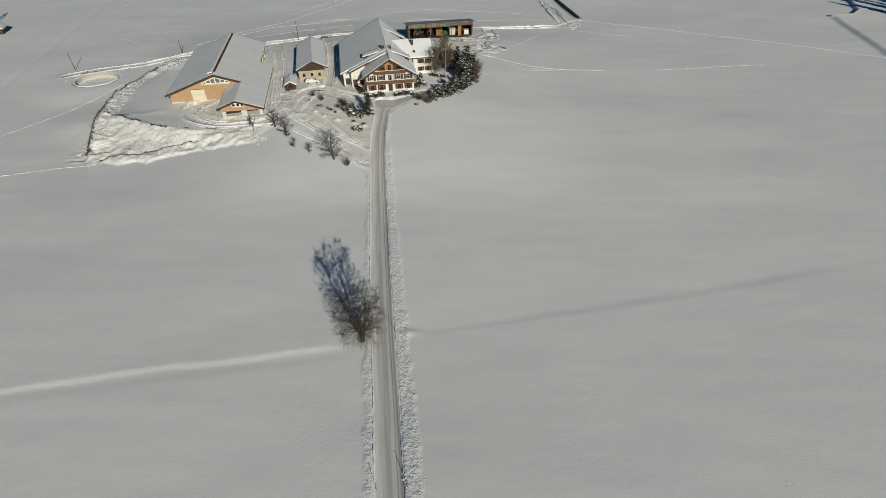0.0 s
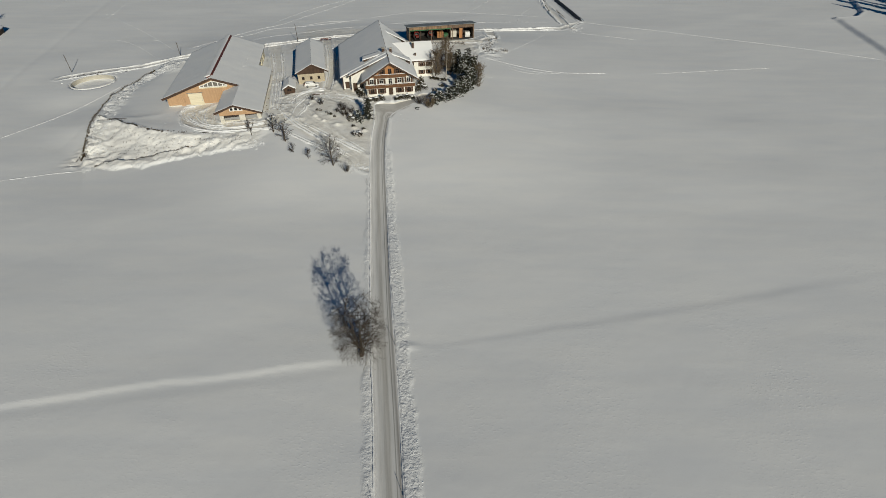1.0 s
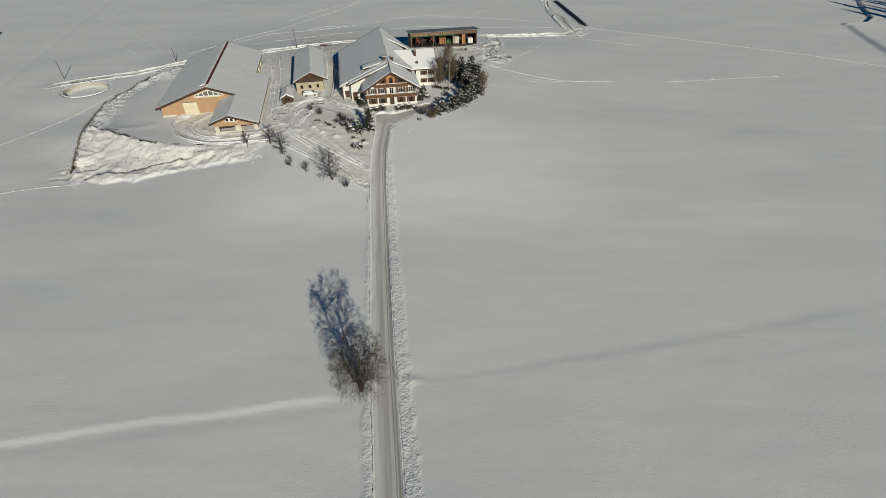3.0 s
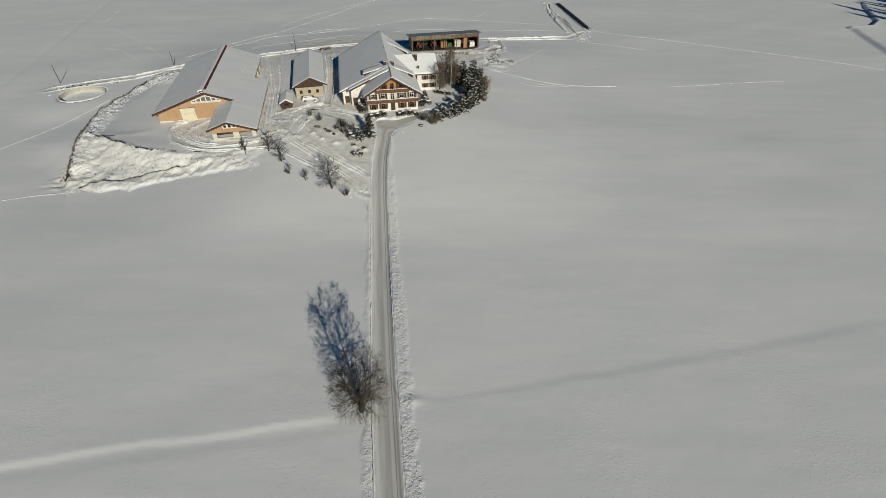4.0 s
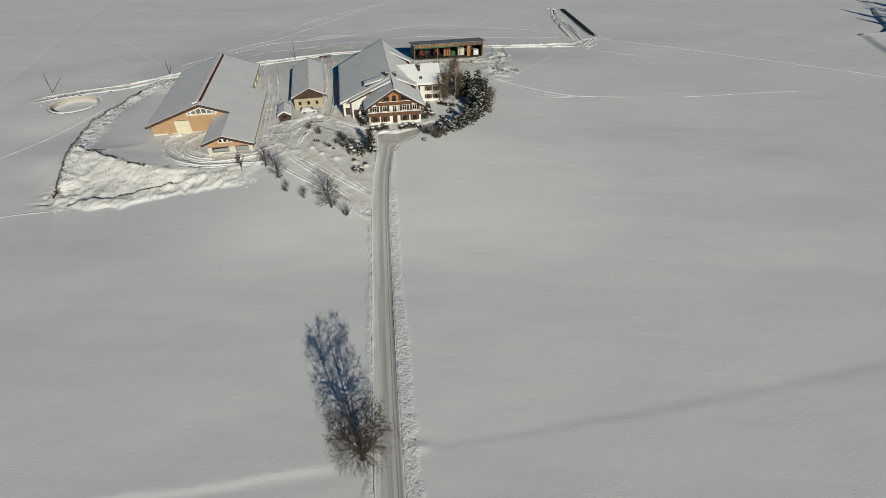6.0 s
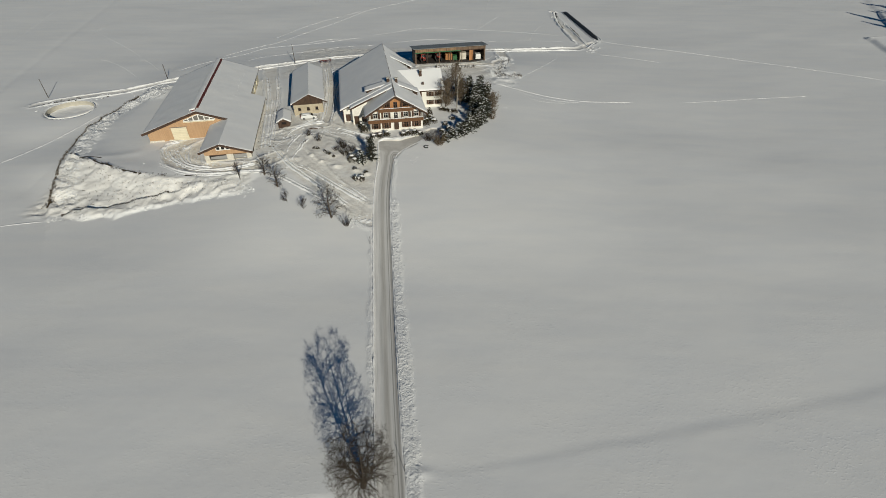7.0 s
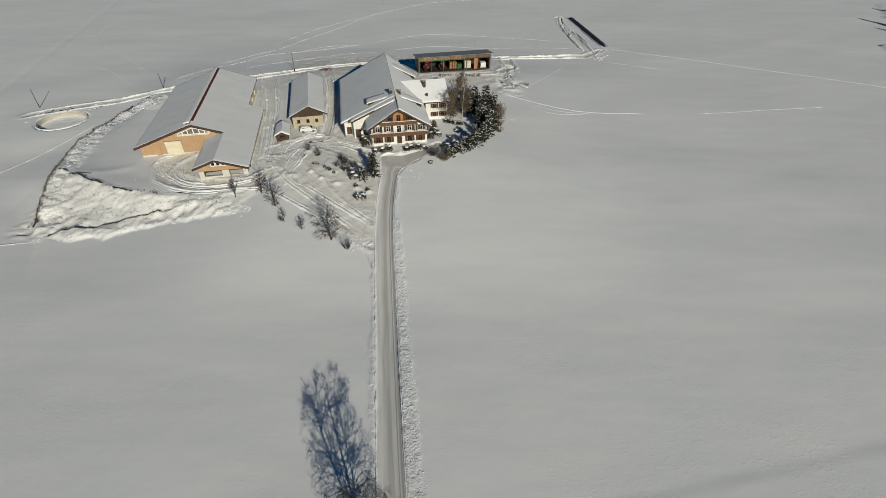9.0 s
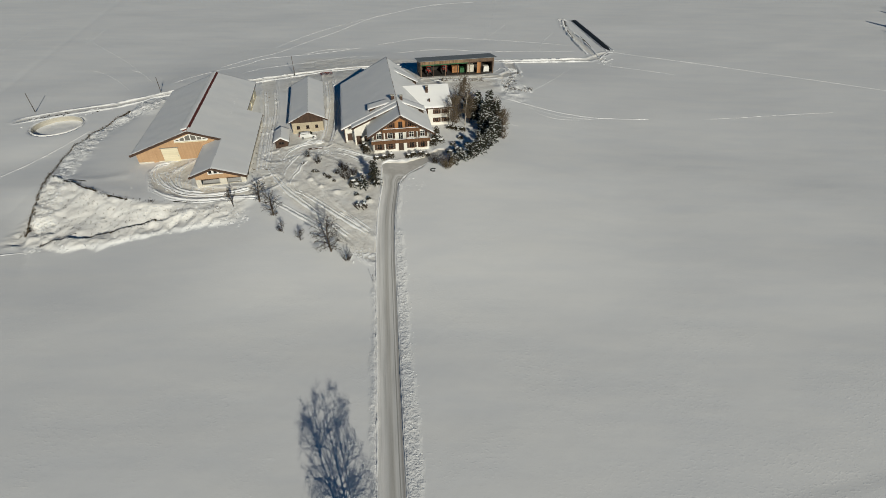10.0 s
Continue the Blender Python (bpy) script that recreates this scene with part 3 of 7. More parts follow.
def terrain(x, y):
    """Height, wear and churning of the snow at each place."""
    base = hill(x, y)[0]
    z = base + 0.22 * octaves(x, y * 1.6, 42, 5, 2) + 0.022 * octaves(x * 0.7, y * 1.4, 8, 9, 2) + 0.006 * octaves(x, y, 1.1, 13, 2)
    wear, churn = np.zeros(np.shape(x)), np.zeros(np.shape(x))
    # the old field edge that crosses under the lone tree: a small step on one side of the driveway, a shallow dip on the other
    wob = 0.35 * octaves(x, y, 6, 21, 2)
    d, side = away(x, y, [(-200, 19), (-58.3, 44.3), (-45.2, 46.6), (-31.2, 48.7), (-22.3, 49.9), (-13, 51.2)])
    q = d * side
    ends = ease((x + 200) / 40) * ease((-12 - x) / 8)
    z = z + 0.12 * ends * ease((q + 0.30 + wob) / 0.55) * np.exp(-np.maximum(q, 0) / 18) - 0.05 * np.exp(-(((q + 1.1) / 1.1) ** 2)) * ends
    d, side = away(x, y, [(-6.9, 53.6), (-0.7, 54.3), (16.1, 57.4), (34.2, 60.9), (53.8, 64.9), (68.9, 68.4), (120, 79)])
    q = d * side + 0.5 * wob
    ends = ease((x + 7) / 3) * ease((105 - x) / 50)
    wide = 0.7 + 1.6 * ease((x + 4) / 40)
    z = z - (0.04 + 0.05 * ease((x + 4) / 40)) * ends * ease((q + wide / 2) / wide) * np.exp(-np.maximum(q, 0) / 26)
    z = z + 0.20 * np.exp(-(((x + 5.9) / 1.5) ** 2) - ((y - 54.1) / 0.55) ** 2)
    # small mounds over buried plants in the garden
    for cx, cy, r, high in MOUNDS:
        z = z + high * np.exp(-(((x - cx) / r) ** 2) - ((y - cy) / (0.75 * r)) ** 2)
    m = about(x, y, [(-230, 94), (-40, 197)], 0)
    dz, w, c = bank(x[m], y[m])
    z[m] += dz
    wear[m], churn[m] = w, c
    # lanes and paths
    for line, half, depth, berm, worn in LANES:
        m = about(x, y, line, half + 4)
        u, v = x[m], y[m]
        d = away(u, v, line)[0] + 0.35 * octaves(u, v, 3.0, 41, 2)
        inside = ease((half + 0.3 - d) / 0.6)
        edge = np.exp(-(((d - half - 0.55) / 0.42) ** 2))
        z[m] += -inside * (depth + 0.04 * np.cos(d * 6.0)) + edge * berm * (0.75 + 0.5 * octaves(u, v, 1.6, 43, 3))
        wear[m] = np.maximum(wear[m], inside * worn)
        churn[m] = np.maximum(churn[m], 0.55 * np.exp(-(((d - half - 0.4) / 0.7) ** 2)))
    m = about(x, y, [(-66, 100), (44, 240)], 0)
    u, v = x[m], y[m]
    yard = ease((u + 62) / 6) * ease((-17 - u) / 4) * ease((v - 106 - np.maximum(0, -22 - u) * 1.0) / 3) * ease((163 - v) / 10)
    back = ease((u + 65) / 8) * ease((16 - u) / 6) * ease((v - 186) / 10) * ease((236 - v) / 6)
    east = ease((u - 11) / 3) * ease((24 - u) / 4) * ease((v - 182) / 6) * ease((216 - v) / 6)
    z[m] += yard * (0.06 * octaves(u, v, 1.5, 51, 3) + 0.06 * octaves(u, v, 6, 53, 2)) + back * 0.10 * octaves(u, v, 2.2, 55, 3) + east * 0.4 * octaves(u, v, 4.0, 57, 4)
    wear[m] = np.maximum(wear[m], 0.46 * yard + 0.4 * back)
    churn[m] = np.maximum(churn[m], 0.22 * yard + 0.35 * back + 0.4 * east)
    # the driveway's bed and the crumbled snow beside it
    for line, half in [(ROAD_LINE, 1.75)] + COURT:
        m = about(x, y, line, 9)
        u, v = x[m], y[m]
        d, side = away(u, v, line)
        court = line is not ROAD_LINE
        inside = ease((half + 0.18 - d + court * 0.3 * octaves(u, v, 1.8, 77, 2)) / (0.7 if court else 0.36))
        z[m] = z[m] * (1 - inside) + (base[m] - (0.19 if court else 0.30)) * inside
        wear[m] = np.maximum(wear[m], inside)
        if line is ROAD_LINE:
            wide = np.where(side < 0, np.interp(v, [28, 110, 130], [2.9, 2.2, 1.4]), np.interp(v, [28, 60, 120], [2.0, 1.6, 0.9])) + 0.4 * octaves(u, v, 2.0, 75, 2)
            band = ease((d - half - 0.1) / 0.3) * ease((half + wide - d) / 0.8)
            z[m] += band * (0.02 + 0.05 * octaves(u, v, 0.9, 69, 2))
            churn[m] = np.maximum(churn[m], np.where(side < 0, 0.42, 0.3) * band)
    # the round slurry pit, and the cut bank far to the side
    r = np.hypot(x + 122, y - 171)
    round_it = ease((26 - r) / 18)
    z = z * (1 - round_it) + 0.28 * round_it - 2.6 * ease((7.1 - r) / 0.4)
    m = x > 150
    u, v = x[m], y[m]
    d, side = away(u, v, [(171, 183), (174.1, 195.5), (187.3, 251.8), (199, 254), (207.3, 262.3), (218, 285)])
    s = d * side
    z[m] += 0.9 * ease((-s + 1.4) / 3.2) * np.exp(-np.maximum(-s, 0) / 40) * ease((u - 160) / 10) + 0.6 * np.exp(-((s / 0.9) ** 2)) * ease((v - 248) / 4) * ease((u - 182) / 4)
    d, side = away(x, y, [(-150, 160), (-159.5, 198.8), (-192, 341)])
    z = z - 0.22 * np.exp(-((d / 1.3) ** 2))
    far = np.hypot(x, y - 120)
    z = z + 9.0 * ease((far - 330) / 700)
    return z, wear, churn


def steps(*runs):
    out = []
    for a, b, d in runs:
        out.extend(np.arange(a, b - 1e-6, d))
    return np.array(out + [runs[-1][1]])


gx = steps((-2600, -700, 190), (-700, -300, 50), (-300, -200, 6), (-200, -136, 1.2), (-136, -108, 0.6), (-108, -80, 0.42), (-80, -25, 0.34), (-25, -2, 0.26), (-2, 40, 0.5), (40, 64, 0.8), (64, 168, 1.6), (168, 226, 0.8), (226, 240, 1.6), (240, 720, 40), (720, 2600, 190))
gy = steps((-1200, -200, 100), (-200, -20, 15), (-20, 24, 2), (24, 112, 0.5), (112, 160, 0.34), (160, 190, 0.45), (190, 262, 0.6), (262, 360, 1.5), (360, 700, 25), (700, 3000, 230))
GX, GY = np.meshgrid(gx, gy)
GZ, GW, GC = terrain(GX, GY)
nx, ny = len(gx), len(gy)
me = bpy.data.meshes.new("ground")
idx = np.arange(nx * ny).reshape(ny, nx)
quads = np.stack([idx[:-1, :-1], idx[:-1, 1:], idx[1:, 1:], idx[1:, :-1]], -1).reshape(-1, 4)
me.vertices.add(nx * ny)
me.vertices.foreach_set("co", np.stack([GX, GY, GZ], -1).astype(np.float32).ravel())
me.loops.add(len(quads) * 4)
me.loops.foreach_set("vertex_index", quads.astype(np.int32).ravel())
me.polygons.add(len(quads))
me.polygons.foreach_set("loop_start", np.arange(0, len(quads) * 4, 4, dtype=np.int32))
me.update(calc_edges=True)
me.shade_smooth()
att = me.attributes.new("packed", "FLOAT", "POINT")
att.data.foreach_set("value", GW.astype(np.float32).ravel())
att = me.attributes.new("churned", "FLOAT", "POINT")
att.data.foreach_set("value", GC.astype(np.float32).ravel())
me.materials.append(SNOW)
ground = tagged(new("ground", me), "smooth snow-covered fields around the farm", "ground", kind="structure")


def heights_at(x, y):
    """Heights of the sheet of ground at many places."""
    x, y = np.asarray(x, float), np.asarray(y, float)
    i = np.clip(np.searchsorted(gx, x) - 1, 0, nx - 2)
    j = np.clip(np.searchsorted(gy, y) - 1, 0, ny - 2)
    u, v = (x - gx[i]) / (gx[i + 1] - gx[i]), (y - gy[j]) / (gy[j + 1] - gy[j])
    return (GZ[j, i] * (1 - u) + GZ[j, i + 1] * u) * (1 - v) + (GZ[j + 1, i] * (1 - u) + GZ[j + 1, i + 1] * u) * v


def level(x, y):
    """Height of the ground at one place."""
    return float(heights_at([x], [y])[0])


def resample(line, gap):
    out = []
    for (ax, ay), (bx, by) in zip(line, line[1:]):
        k = max(1, int(math.hypot(bx - ax, by - ay) / gap))
        out += [(ax + (bx - ax) * i / k, ay + (by - ay) * i / k) for i in range(k)]
    return out + [line[-1]]


def smooth_line(line, gap, rounds=3):
    """The polyline with its corners rounded."""
    for _ in range(rounds):
        out = [line[0]]
        for (ax, ay), (bx, by) in zip(line, line[1:]):
            out += [(0.75 * ax + 0.25 * bx, 0.75 * ay + 0.25 * by), (0.25 * ax + 0.75 * bx, 0.25 * ay + 0.75 * by)]
        line = out + [line[-1]]
    return resample(line, gap)


def road_strip(name, line, half, label, z0):
    pts = smooth_line(line, 1.0)
    across = 14
    verts, faces, shade = [], [], []
    heights = hill(np.array([p[0] for p in pts]), np.array([p[1] for p in pts]))[0]
    for i, (x, y) in enumerate(pts):
        (px, py), (qx, qy) = pts[max(0, i - 1)], pts[min(len(pts) - 1, i + 1)]
        L = math.hypot(qx - px, qy - py)
        n = ((qy - py) / L, -(qx - px) / L)
        wide = half
        for k in range(across + 1):
            s = (2 * k / across - 1) * wide
            rut = -0.05 * (math.exp(-(((abs(s) - 0.78) / 0.28) ** 2)))
            dz = heights[i] + 0.03 * noise.noise(Vector((x * 0.2 + s, y * 0.25, 1.3)))
            verts.append((x + n[0] * s, y + n[1] * s, z0 + rut + dz))
            shade.append(k / across)
        if i:
            a, b = (i - 1) * (across + 1), i * (across + 1)
            faces += [(a + k, a + k + 1, b + k + 1, b + k) for k in range(across)]
    ob = mesh_part(name, verts, faces, ROAD, smooth=True)
    t = ob.data.attributes.new("across", "FLOAT", "POINT")
    t.data.foreach_set("value", shade)
    return tagged(ob, label, "road", kind="structure")


road_strip("road", ROAD_LINE, 1.95, "cleared driveway of grey packed snow with wheel tracks", -0.10)


def court_sheet():
    """The icy turning place: one sheet that the snow round it cuts to shape."""
    cx, cy = np.arange(-22.0, -3.0, 0.3), np.arange(131.0, 149.0, 0.3)
    X, Y = np.meshgrid(cx, cy)
    keep = np.zeros(X.shape, bool)
    for line, half in COURT:
        keep |= away(X, Y, line)[0] < half + 0.45
    Z = hill(X, Y)[0] - 0.094 + 0.02 * octaves(X, Y, 1.4, 79, 2)
    idx = np.arange(X.size).reshape(X.shape)
    ok = keep[:-1, :-1] & keep[:-1, 1:] & keep[1:, 1:] & keep[1:, :-1]
    faces = np.stack([idx[:-1, :-1], idx[:-1, 1:], idx[1:, 1:], idx[1:, :-1]], -1)[ok].tolist()
    ob = mesh_part("road_court", np.stack([X, Y, Z], -1).reshape(-1, 3).tolist(), faces, ROAD, smooth=True)
    t = ob.data.attributes.new("across", "FLOAT", "POINT")
    d, side = away(X, Y, COURT[0][0])
    straight = 0.5 - 0.5 * np.clip(d * side / 1.95, -1, 1)
    w = ease((Y - 132) / 6)
    t.data.foreach_set("value", (straight * (1 - w) + w * (0.48 + 0.13 * octaves(X, Y, 2.2, 91, 3))).astype(np.float32).ravel())
    return tagged(ob, "icy grey turning place before the farmhouse", "road", kind="structure")


court_sheet()


def ridges(name, lines, width, high, label, mat=ROOF_SNOW, gap=0.32, shift=0.0, broken=0.0, beat=3.1, category="snow ridge"):
    """Narrow uneven ridges along lines on the ground; shift moves them to the right of the line."""
    rng = np.random.RandomState(len(lines) * 7 + int(width * 100))
    verts, faces = [], []
    form = np.array([-1.0, -0.55, 0.0, 0.55, 1.0])
    tall = np.array([-0.06, 0.0, 0.0, 0.0, -0.06])
    bow = np.array([0.0, 0.72, 1.0, 0.66, 0.0])
    for line in lines:
        p = np.array(smooth_line(line, gap))
        d = np.gradient(p, axis=0)
        d /= np.hypot(d[:, 0], d[:, 1])[:, None] + 1e-9
        n = np.stack([d[:, 1], -d[:, 0]], -1)
        t = np.arange(len(p)) * gap
        wave = lattice(t / 1.7, t * 0 + 0.5, 81) + 0.6 * lattice(t / 0.6, t * 0 + 3.5, 83)
        w = width * np.clip(1 + 0.4 * wave - broken * (lattice(t / beat, t * 0 + 7.5, 85) > 0.15), 0.03, 2)
        h = high * np.clip(0.8 + 0.5 * wave, 0.1, 2) * (1 - broken * (lattice(t / beat, t * 0 + 7.5, 85) > 0.15))
        off = shift + 0.3 * width * lattice(t / 2.3, t * 0 + 1.5, 87)
        tips = ease(t / 1.5) * ease((t[-1] - t) / 1.5)
        s = form[None, :] * (w * (0.3 + 0.7 * tips))[:, None] + off[:, None] + rng.uniform(-0.12, 0.12, (len(p), 5)) * width
        x, y = p[:, :1] + n[:, :1] * s, p[:, 1:] + n[:, 1:] * s
        z = heights_at(x, y) + tall + bow * (h * tips)[:, None] * rng.uniform(0.45, 1.35, (len(p), 5)) + 0.01
        k = len(verts)
        verts += np.stack([x, y, z], -1).reshape(-1, 3).tolist()
        faces += [(k + 5 * i + q, k + 5 * i + q + 1, k + 5 * i + q + 6, k + 5 * i + q + 5) for i in range(len(p) - 1) for q in range(4)]
    return tagged(mesh_part(name, verts, faces, mat, smooth=True), label, category, kind="stuff")


# ---- loose snow: clods thrown up by the plough ----
def clods(name, spots, label, mat=ROOF_SNOW):
    verts, faces = [], []
    shape = [(1, 0, 0), (0, 1, 0), (-1, 0, 0), (0, -1, 0), (0, 0, 1)]
    for x, y, z, r in spots:
        a = random.uniform(0, 6.28)
        c, s = math.cos(a), math.sin(a)
        sx, sy, sz = r * random.uniform(0.8, 1.8), r * random.uniform(0.7, 1.3), r * random.uniform(0.25, 0.5)
        k = len(verts)
        for u, v, w in shape:
            u, v = u * sx * random.uniform(0.8, 1.2), v * sy * random.uniform(0.8, 1.2)
            verts.append((x + u * c - v * s, y + u * s + v * c, z - 0.04 + w * sz))
        faces += [(k, k + 1, k + 4), (k + 1, k + 2, k + 4), (k + 2, k + 3, k + 4), (k + 3, k, k + 4)]
    ob = mesh_part(name, verts, faces, mat)
    return tagged(ob, label, "snow clods", kind="stuff")


def along(line, count, spread):
    """Places beside a line: spread() gives the distance to the right of it."""
    pts = smooth_line(line, 0.8)
    out = []
    for _ in range(count):
        i = random.randrange(len(pts) - 1)
        (ax, ay), (bx, by) = pts[i], pts[i + 1]
        t, s = random.random(), spread()
        L = math.hypot(bx - ax, by - ay) or 1.0
        out.append((ax + (bx - ax) * t + (by - ay) / L * s, ay + (by - ay) * t - (bx - ax) / L * s))
    return out


def lay(places, low, high, power=2.5):
    xy = np.array(places)
    z = heights_at(xy[:, 0], xy[:, 1])
    return [(x, y, zz, low + (high - low) * random.random() ** power) for (x, y), zz in zip(places, z)]


drive = [p for p in ROAD_LINE if p[1] > 20]
ridges("snow_ridges", LANE_RIDGES, 0.4, 0.42, "ridges of snow along the lane beside the barn", gap=0.24, broken=0.4)
ridges("snow_ridges", YARD_RIDGES + BARN_RIDGES, 0.34, 0.36, "ridges of snow pressed up beside wheel tracks in the yard", gap=0.24, broken=0.55)
ridges("snow_ridges", LANE_RIDGES + BARN_RIDGES, 0.22, 0.2, "narrow ridges of snow between wheel tracks", gap=0.24, broken=0.7, shift=0.75)
ridges("snow_ridges", YARD_RIDGES, 0.22, 0.2, "narrow ridges of snow between wheel tracks in the yard", gap=0.24, broken=0.7, shift=-0.8)
ridges("snow_ridges", SHED_RIDGES[:2], 0.5, 0.45, "ploughed ridges of snow on both sides of the lane")
ridges("snow_ridges", SHED_RIDGES[2:3] + SHED_RIDGES[5:], 0.22, 0.13, "ridges of snow along wheel tracks by the shed")
ridges("snow_ridges", SHED_RIDGES[3:5], 0.15, 0.05, "faint ridges along wheel tracks in the field", broken=0.4)
ridges("snow_ridges", [[(-10, 199.6), (-2, 201.2), (8, 203.6), (15, 206.0)]], 0.7, 0.5, "snow pushed up before the machine shed", gap=0.3, broken=0.3)
ridges("snow_ridges", [LANES[0][0][:-3]], 0.6, 0.35, "ridge of snow along the lane", shift=2.0)
ridges("snow_ridges", [LANES[0][0][:-3]], 0.5, 0.28, "ridge of snow along the lane", shift=-2.0)
ridges("snow_ridges", [[(54.7, 243.4), (53.4, 257), (52.7, 275), (53, 288), (54.6, 301)]], 0.8, 0.6, "broken ridge of snow along the clamp's lane", broken=0.3)
ridges("snow_ridges", [[(59, 240), (57.9, 253), (57.3, 266), (56.1, 276)]], 0.6, 0.4, "broken ridge of snow along the clamp's lane", broken=0.3)
ridges("bare_soil", [[(54.0, 258), (53.4, 275), (54, 288), (55.6, 299)], [(58.6, 247), (58.3, 262), (57, 274)]], 0.5, 0.06, "dark soil churned up along the clamp's lane", SOIL, broken=0.8, category="soil")
ridges("snow_ridges", [[(59, 239), (63, 246.4), (66, 246.6)]], 0.5, 0.3, "ridge of snow along the lane's end")
ridges("footprint_trail", TRAILS, 0.28, 0.11, "trodden trail across the snowy field", broken=0.35, beat=1.4, gap=0.28, category="snow trail")
ridges("footprint_trail", FAINT_TRAILS, 0.16, 0.07, "faint line of footprints across the snowy field", broken=0.85, beat=1.1, gap=0.28, category="snow trail")
ridges("snow_ridges", [drive], 0.17, 0.22, "white rim of the driveway", shift=-1.86)
ridges("snow_ridges", [drive], 0.16, 0.08, "crumbled rim of the driveway", shift=1.86, broken=0.4)
ridges("snow_ridges", [[(-15.4, 131), (-15.1, 134), (-12.6, 137.4), (-9.6, 140.4), (-6.4, 143.4), (-3.6, 147)]], 0.3, 0.22, "rim of snow round the turning place")
ridges("snow_ridges", [[(-19.2, 124), (-19.5, 130), (-20.2, 138.6), (-20.2, 141.2), (-14, 142.0), (-10.6, 144.2), (-8, 147.2)]], 0.22, 0.14, "rim of snow round the turning place", gap=0.25, broken=0.6)
# the third strip is a dark line laid where only shade falls
ridges("bare_soil", [[(-99, 135.4), (-93, 132.9), (-88.9, 130.4), (-83.3, 127.9), (-78.6, 126.2), (-76, 125.6)], [(-97, 134.9), (-94, 134.2), (-90, 133.6)], [(-68, 125.4), (-64, 125.2), (-59, 125)]], 0.32, 0.06, "dark soil laid bare along the crest of the bank, and one strip of painted shade", SOIL, broken=0.9, beat=2.0, category="soil")
ridges("bare_soil", [[(-89.6, 113.9), (-87, 115.4), (-81, 115.8), (-77.7, 117.4), (-73.8, 118.5), (-68, 120.6)], [(-88, 116.2), (-84, 117)]], 0.26, 0.05, "dark soil laid bare along the foot of the bank", SOIL, broken=0.6, category="soil")
spots = lay(along(drive, 2600, lambda: 1.95 + 2.6 * random.random()), 0.06, 0.24)
spots += lay(along(drive, 1000, lambda: -1.95 - 1.2 * random.random()), 0.05, 0.18)
clods("snow_clods", spots, "crumbled snow thrown up along the driveway")
spots = []
for line, half, depth, berm, worn in LANES:
    length = sum(math.hypot(b[0] - a[0], b[1] - a[1]) for a, b in zip(line, line[1:]))
    spots += lay(along(line, int(length * 5), lambda: random.choice((-1, 1)) * (half + 0.5 + random.gauss(0, 0.45))), 0.06, 0.24)
for line in YARD_RIDGES + BARN_RIDGES:
    length = sum(math.hypot(b[0] - a[0], b[1] - a[1]) for a, b in zip(line, line[1:]))
    spots += lay(along(line, int(length * 8), lambda: random.gauss(0, 0.6)), 0.06, 0.24)
clods("snow_clods", spots, "broken lumps of snow along the yard lanes")
spots = lay(along(SIDE_BANK[1:], 1300, lambda: random.uniform(0.2, 5.5)), 0.1, 0.42)
spots += lay([(random.gauss(-98.5, 3), random.gauss(181, 4)) for _ in range(160)], 0.15, 0.5)
spots += lay([p for p in ((random.uniform(-97, -48), random.uniform(111, 134)) for _ in range(1100)) if p[1] > 112.5 + max(0, p[0] + 88) * 0.16 and p[1] < np.interp(p[0], [-99, -83, -73, -48], [135, 127.5, 125, 125])], 0.06, 0.28)
spots += lay(along([(-91, 111.8), (-88.4, 111.4), (-82.2, 111.9), (-76.1, 112.9), (-70.9, 114.9), (-65.7, 116.2), (-58.7, 117.3), (-53.7, 118.3), (-47, 118.4)], 420, lambda: random.gauss(-0.5, 0.6)), 0.10, 0.45)
spots += lay(along([(-72, 123), (-62, 122), (-54, 121), (-48, 120)], 260, lambda: random.gauss(0, 1.6)), 0.10, 0.4)
clods("snow_clods", spots, "rough snow lumps over the bank before the barn")
spots = lay([(random.gauss(cx, 9), random.gauss(cy, 6)) for cx, cy in ((8, 40), (22, 48), (-30, 36), (-36, 62), (30, 34), (14, 66), (40, 58), (-24, 92), (2, 84), (50, 44)) for _ in range(110)], 0.025, 0.08)
clods("snow_clods", spots, "small crumbs of crust scattered over the field")
spots = lay(along([(42, 28), (43.7, 28.75), (48.4, 30.1), (53, 31.6), (58.8, 33.2)], 40, lambda: random.gauss(0, 0.2)), 0.07, 0.2, 1.5)
spots += lay(along([(44.4, 28.6), (47, 29.2), (49.4, 28.2), (52.6, 30.2), (54.1, 29.3)], 18, lambda: random.gauss(0, 0.35)), 0.07, 0.2, 1.5)
clods("snow_clods", spots, "snow kicked up along an animal track")
spots = lay([(random.gauss(cx, 0.9), random.gauss(cy, 0.9)) for cx, cy in ((15.6, 165.7), (-11.0, 131.5), (-12.4, 133.4), (24.5, 196.5), (57.5, 240.5), (59.8, 231.5), (-164.5, 262), (-167, 280), (20.5, 183), (-21.6, 108.2), (-20.4, 109.6), (-50.8, 121.8), (-52, 122.4)) for _ in range(14)], 0.12, 0.4)
clods("snow_clods", spots, "small heaps of broken snow")
spots = lay(along([(-23.4, 107.6), (-21.4, 108.6), (-19.4, 107.4)], 46, lambda: random.gauss(0, 0.7)), 0.2, 0.6, 1.2)
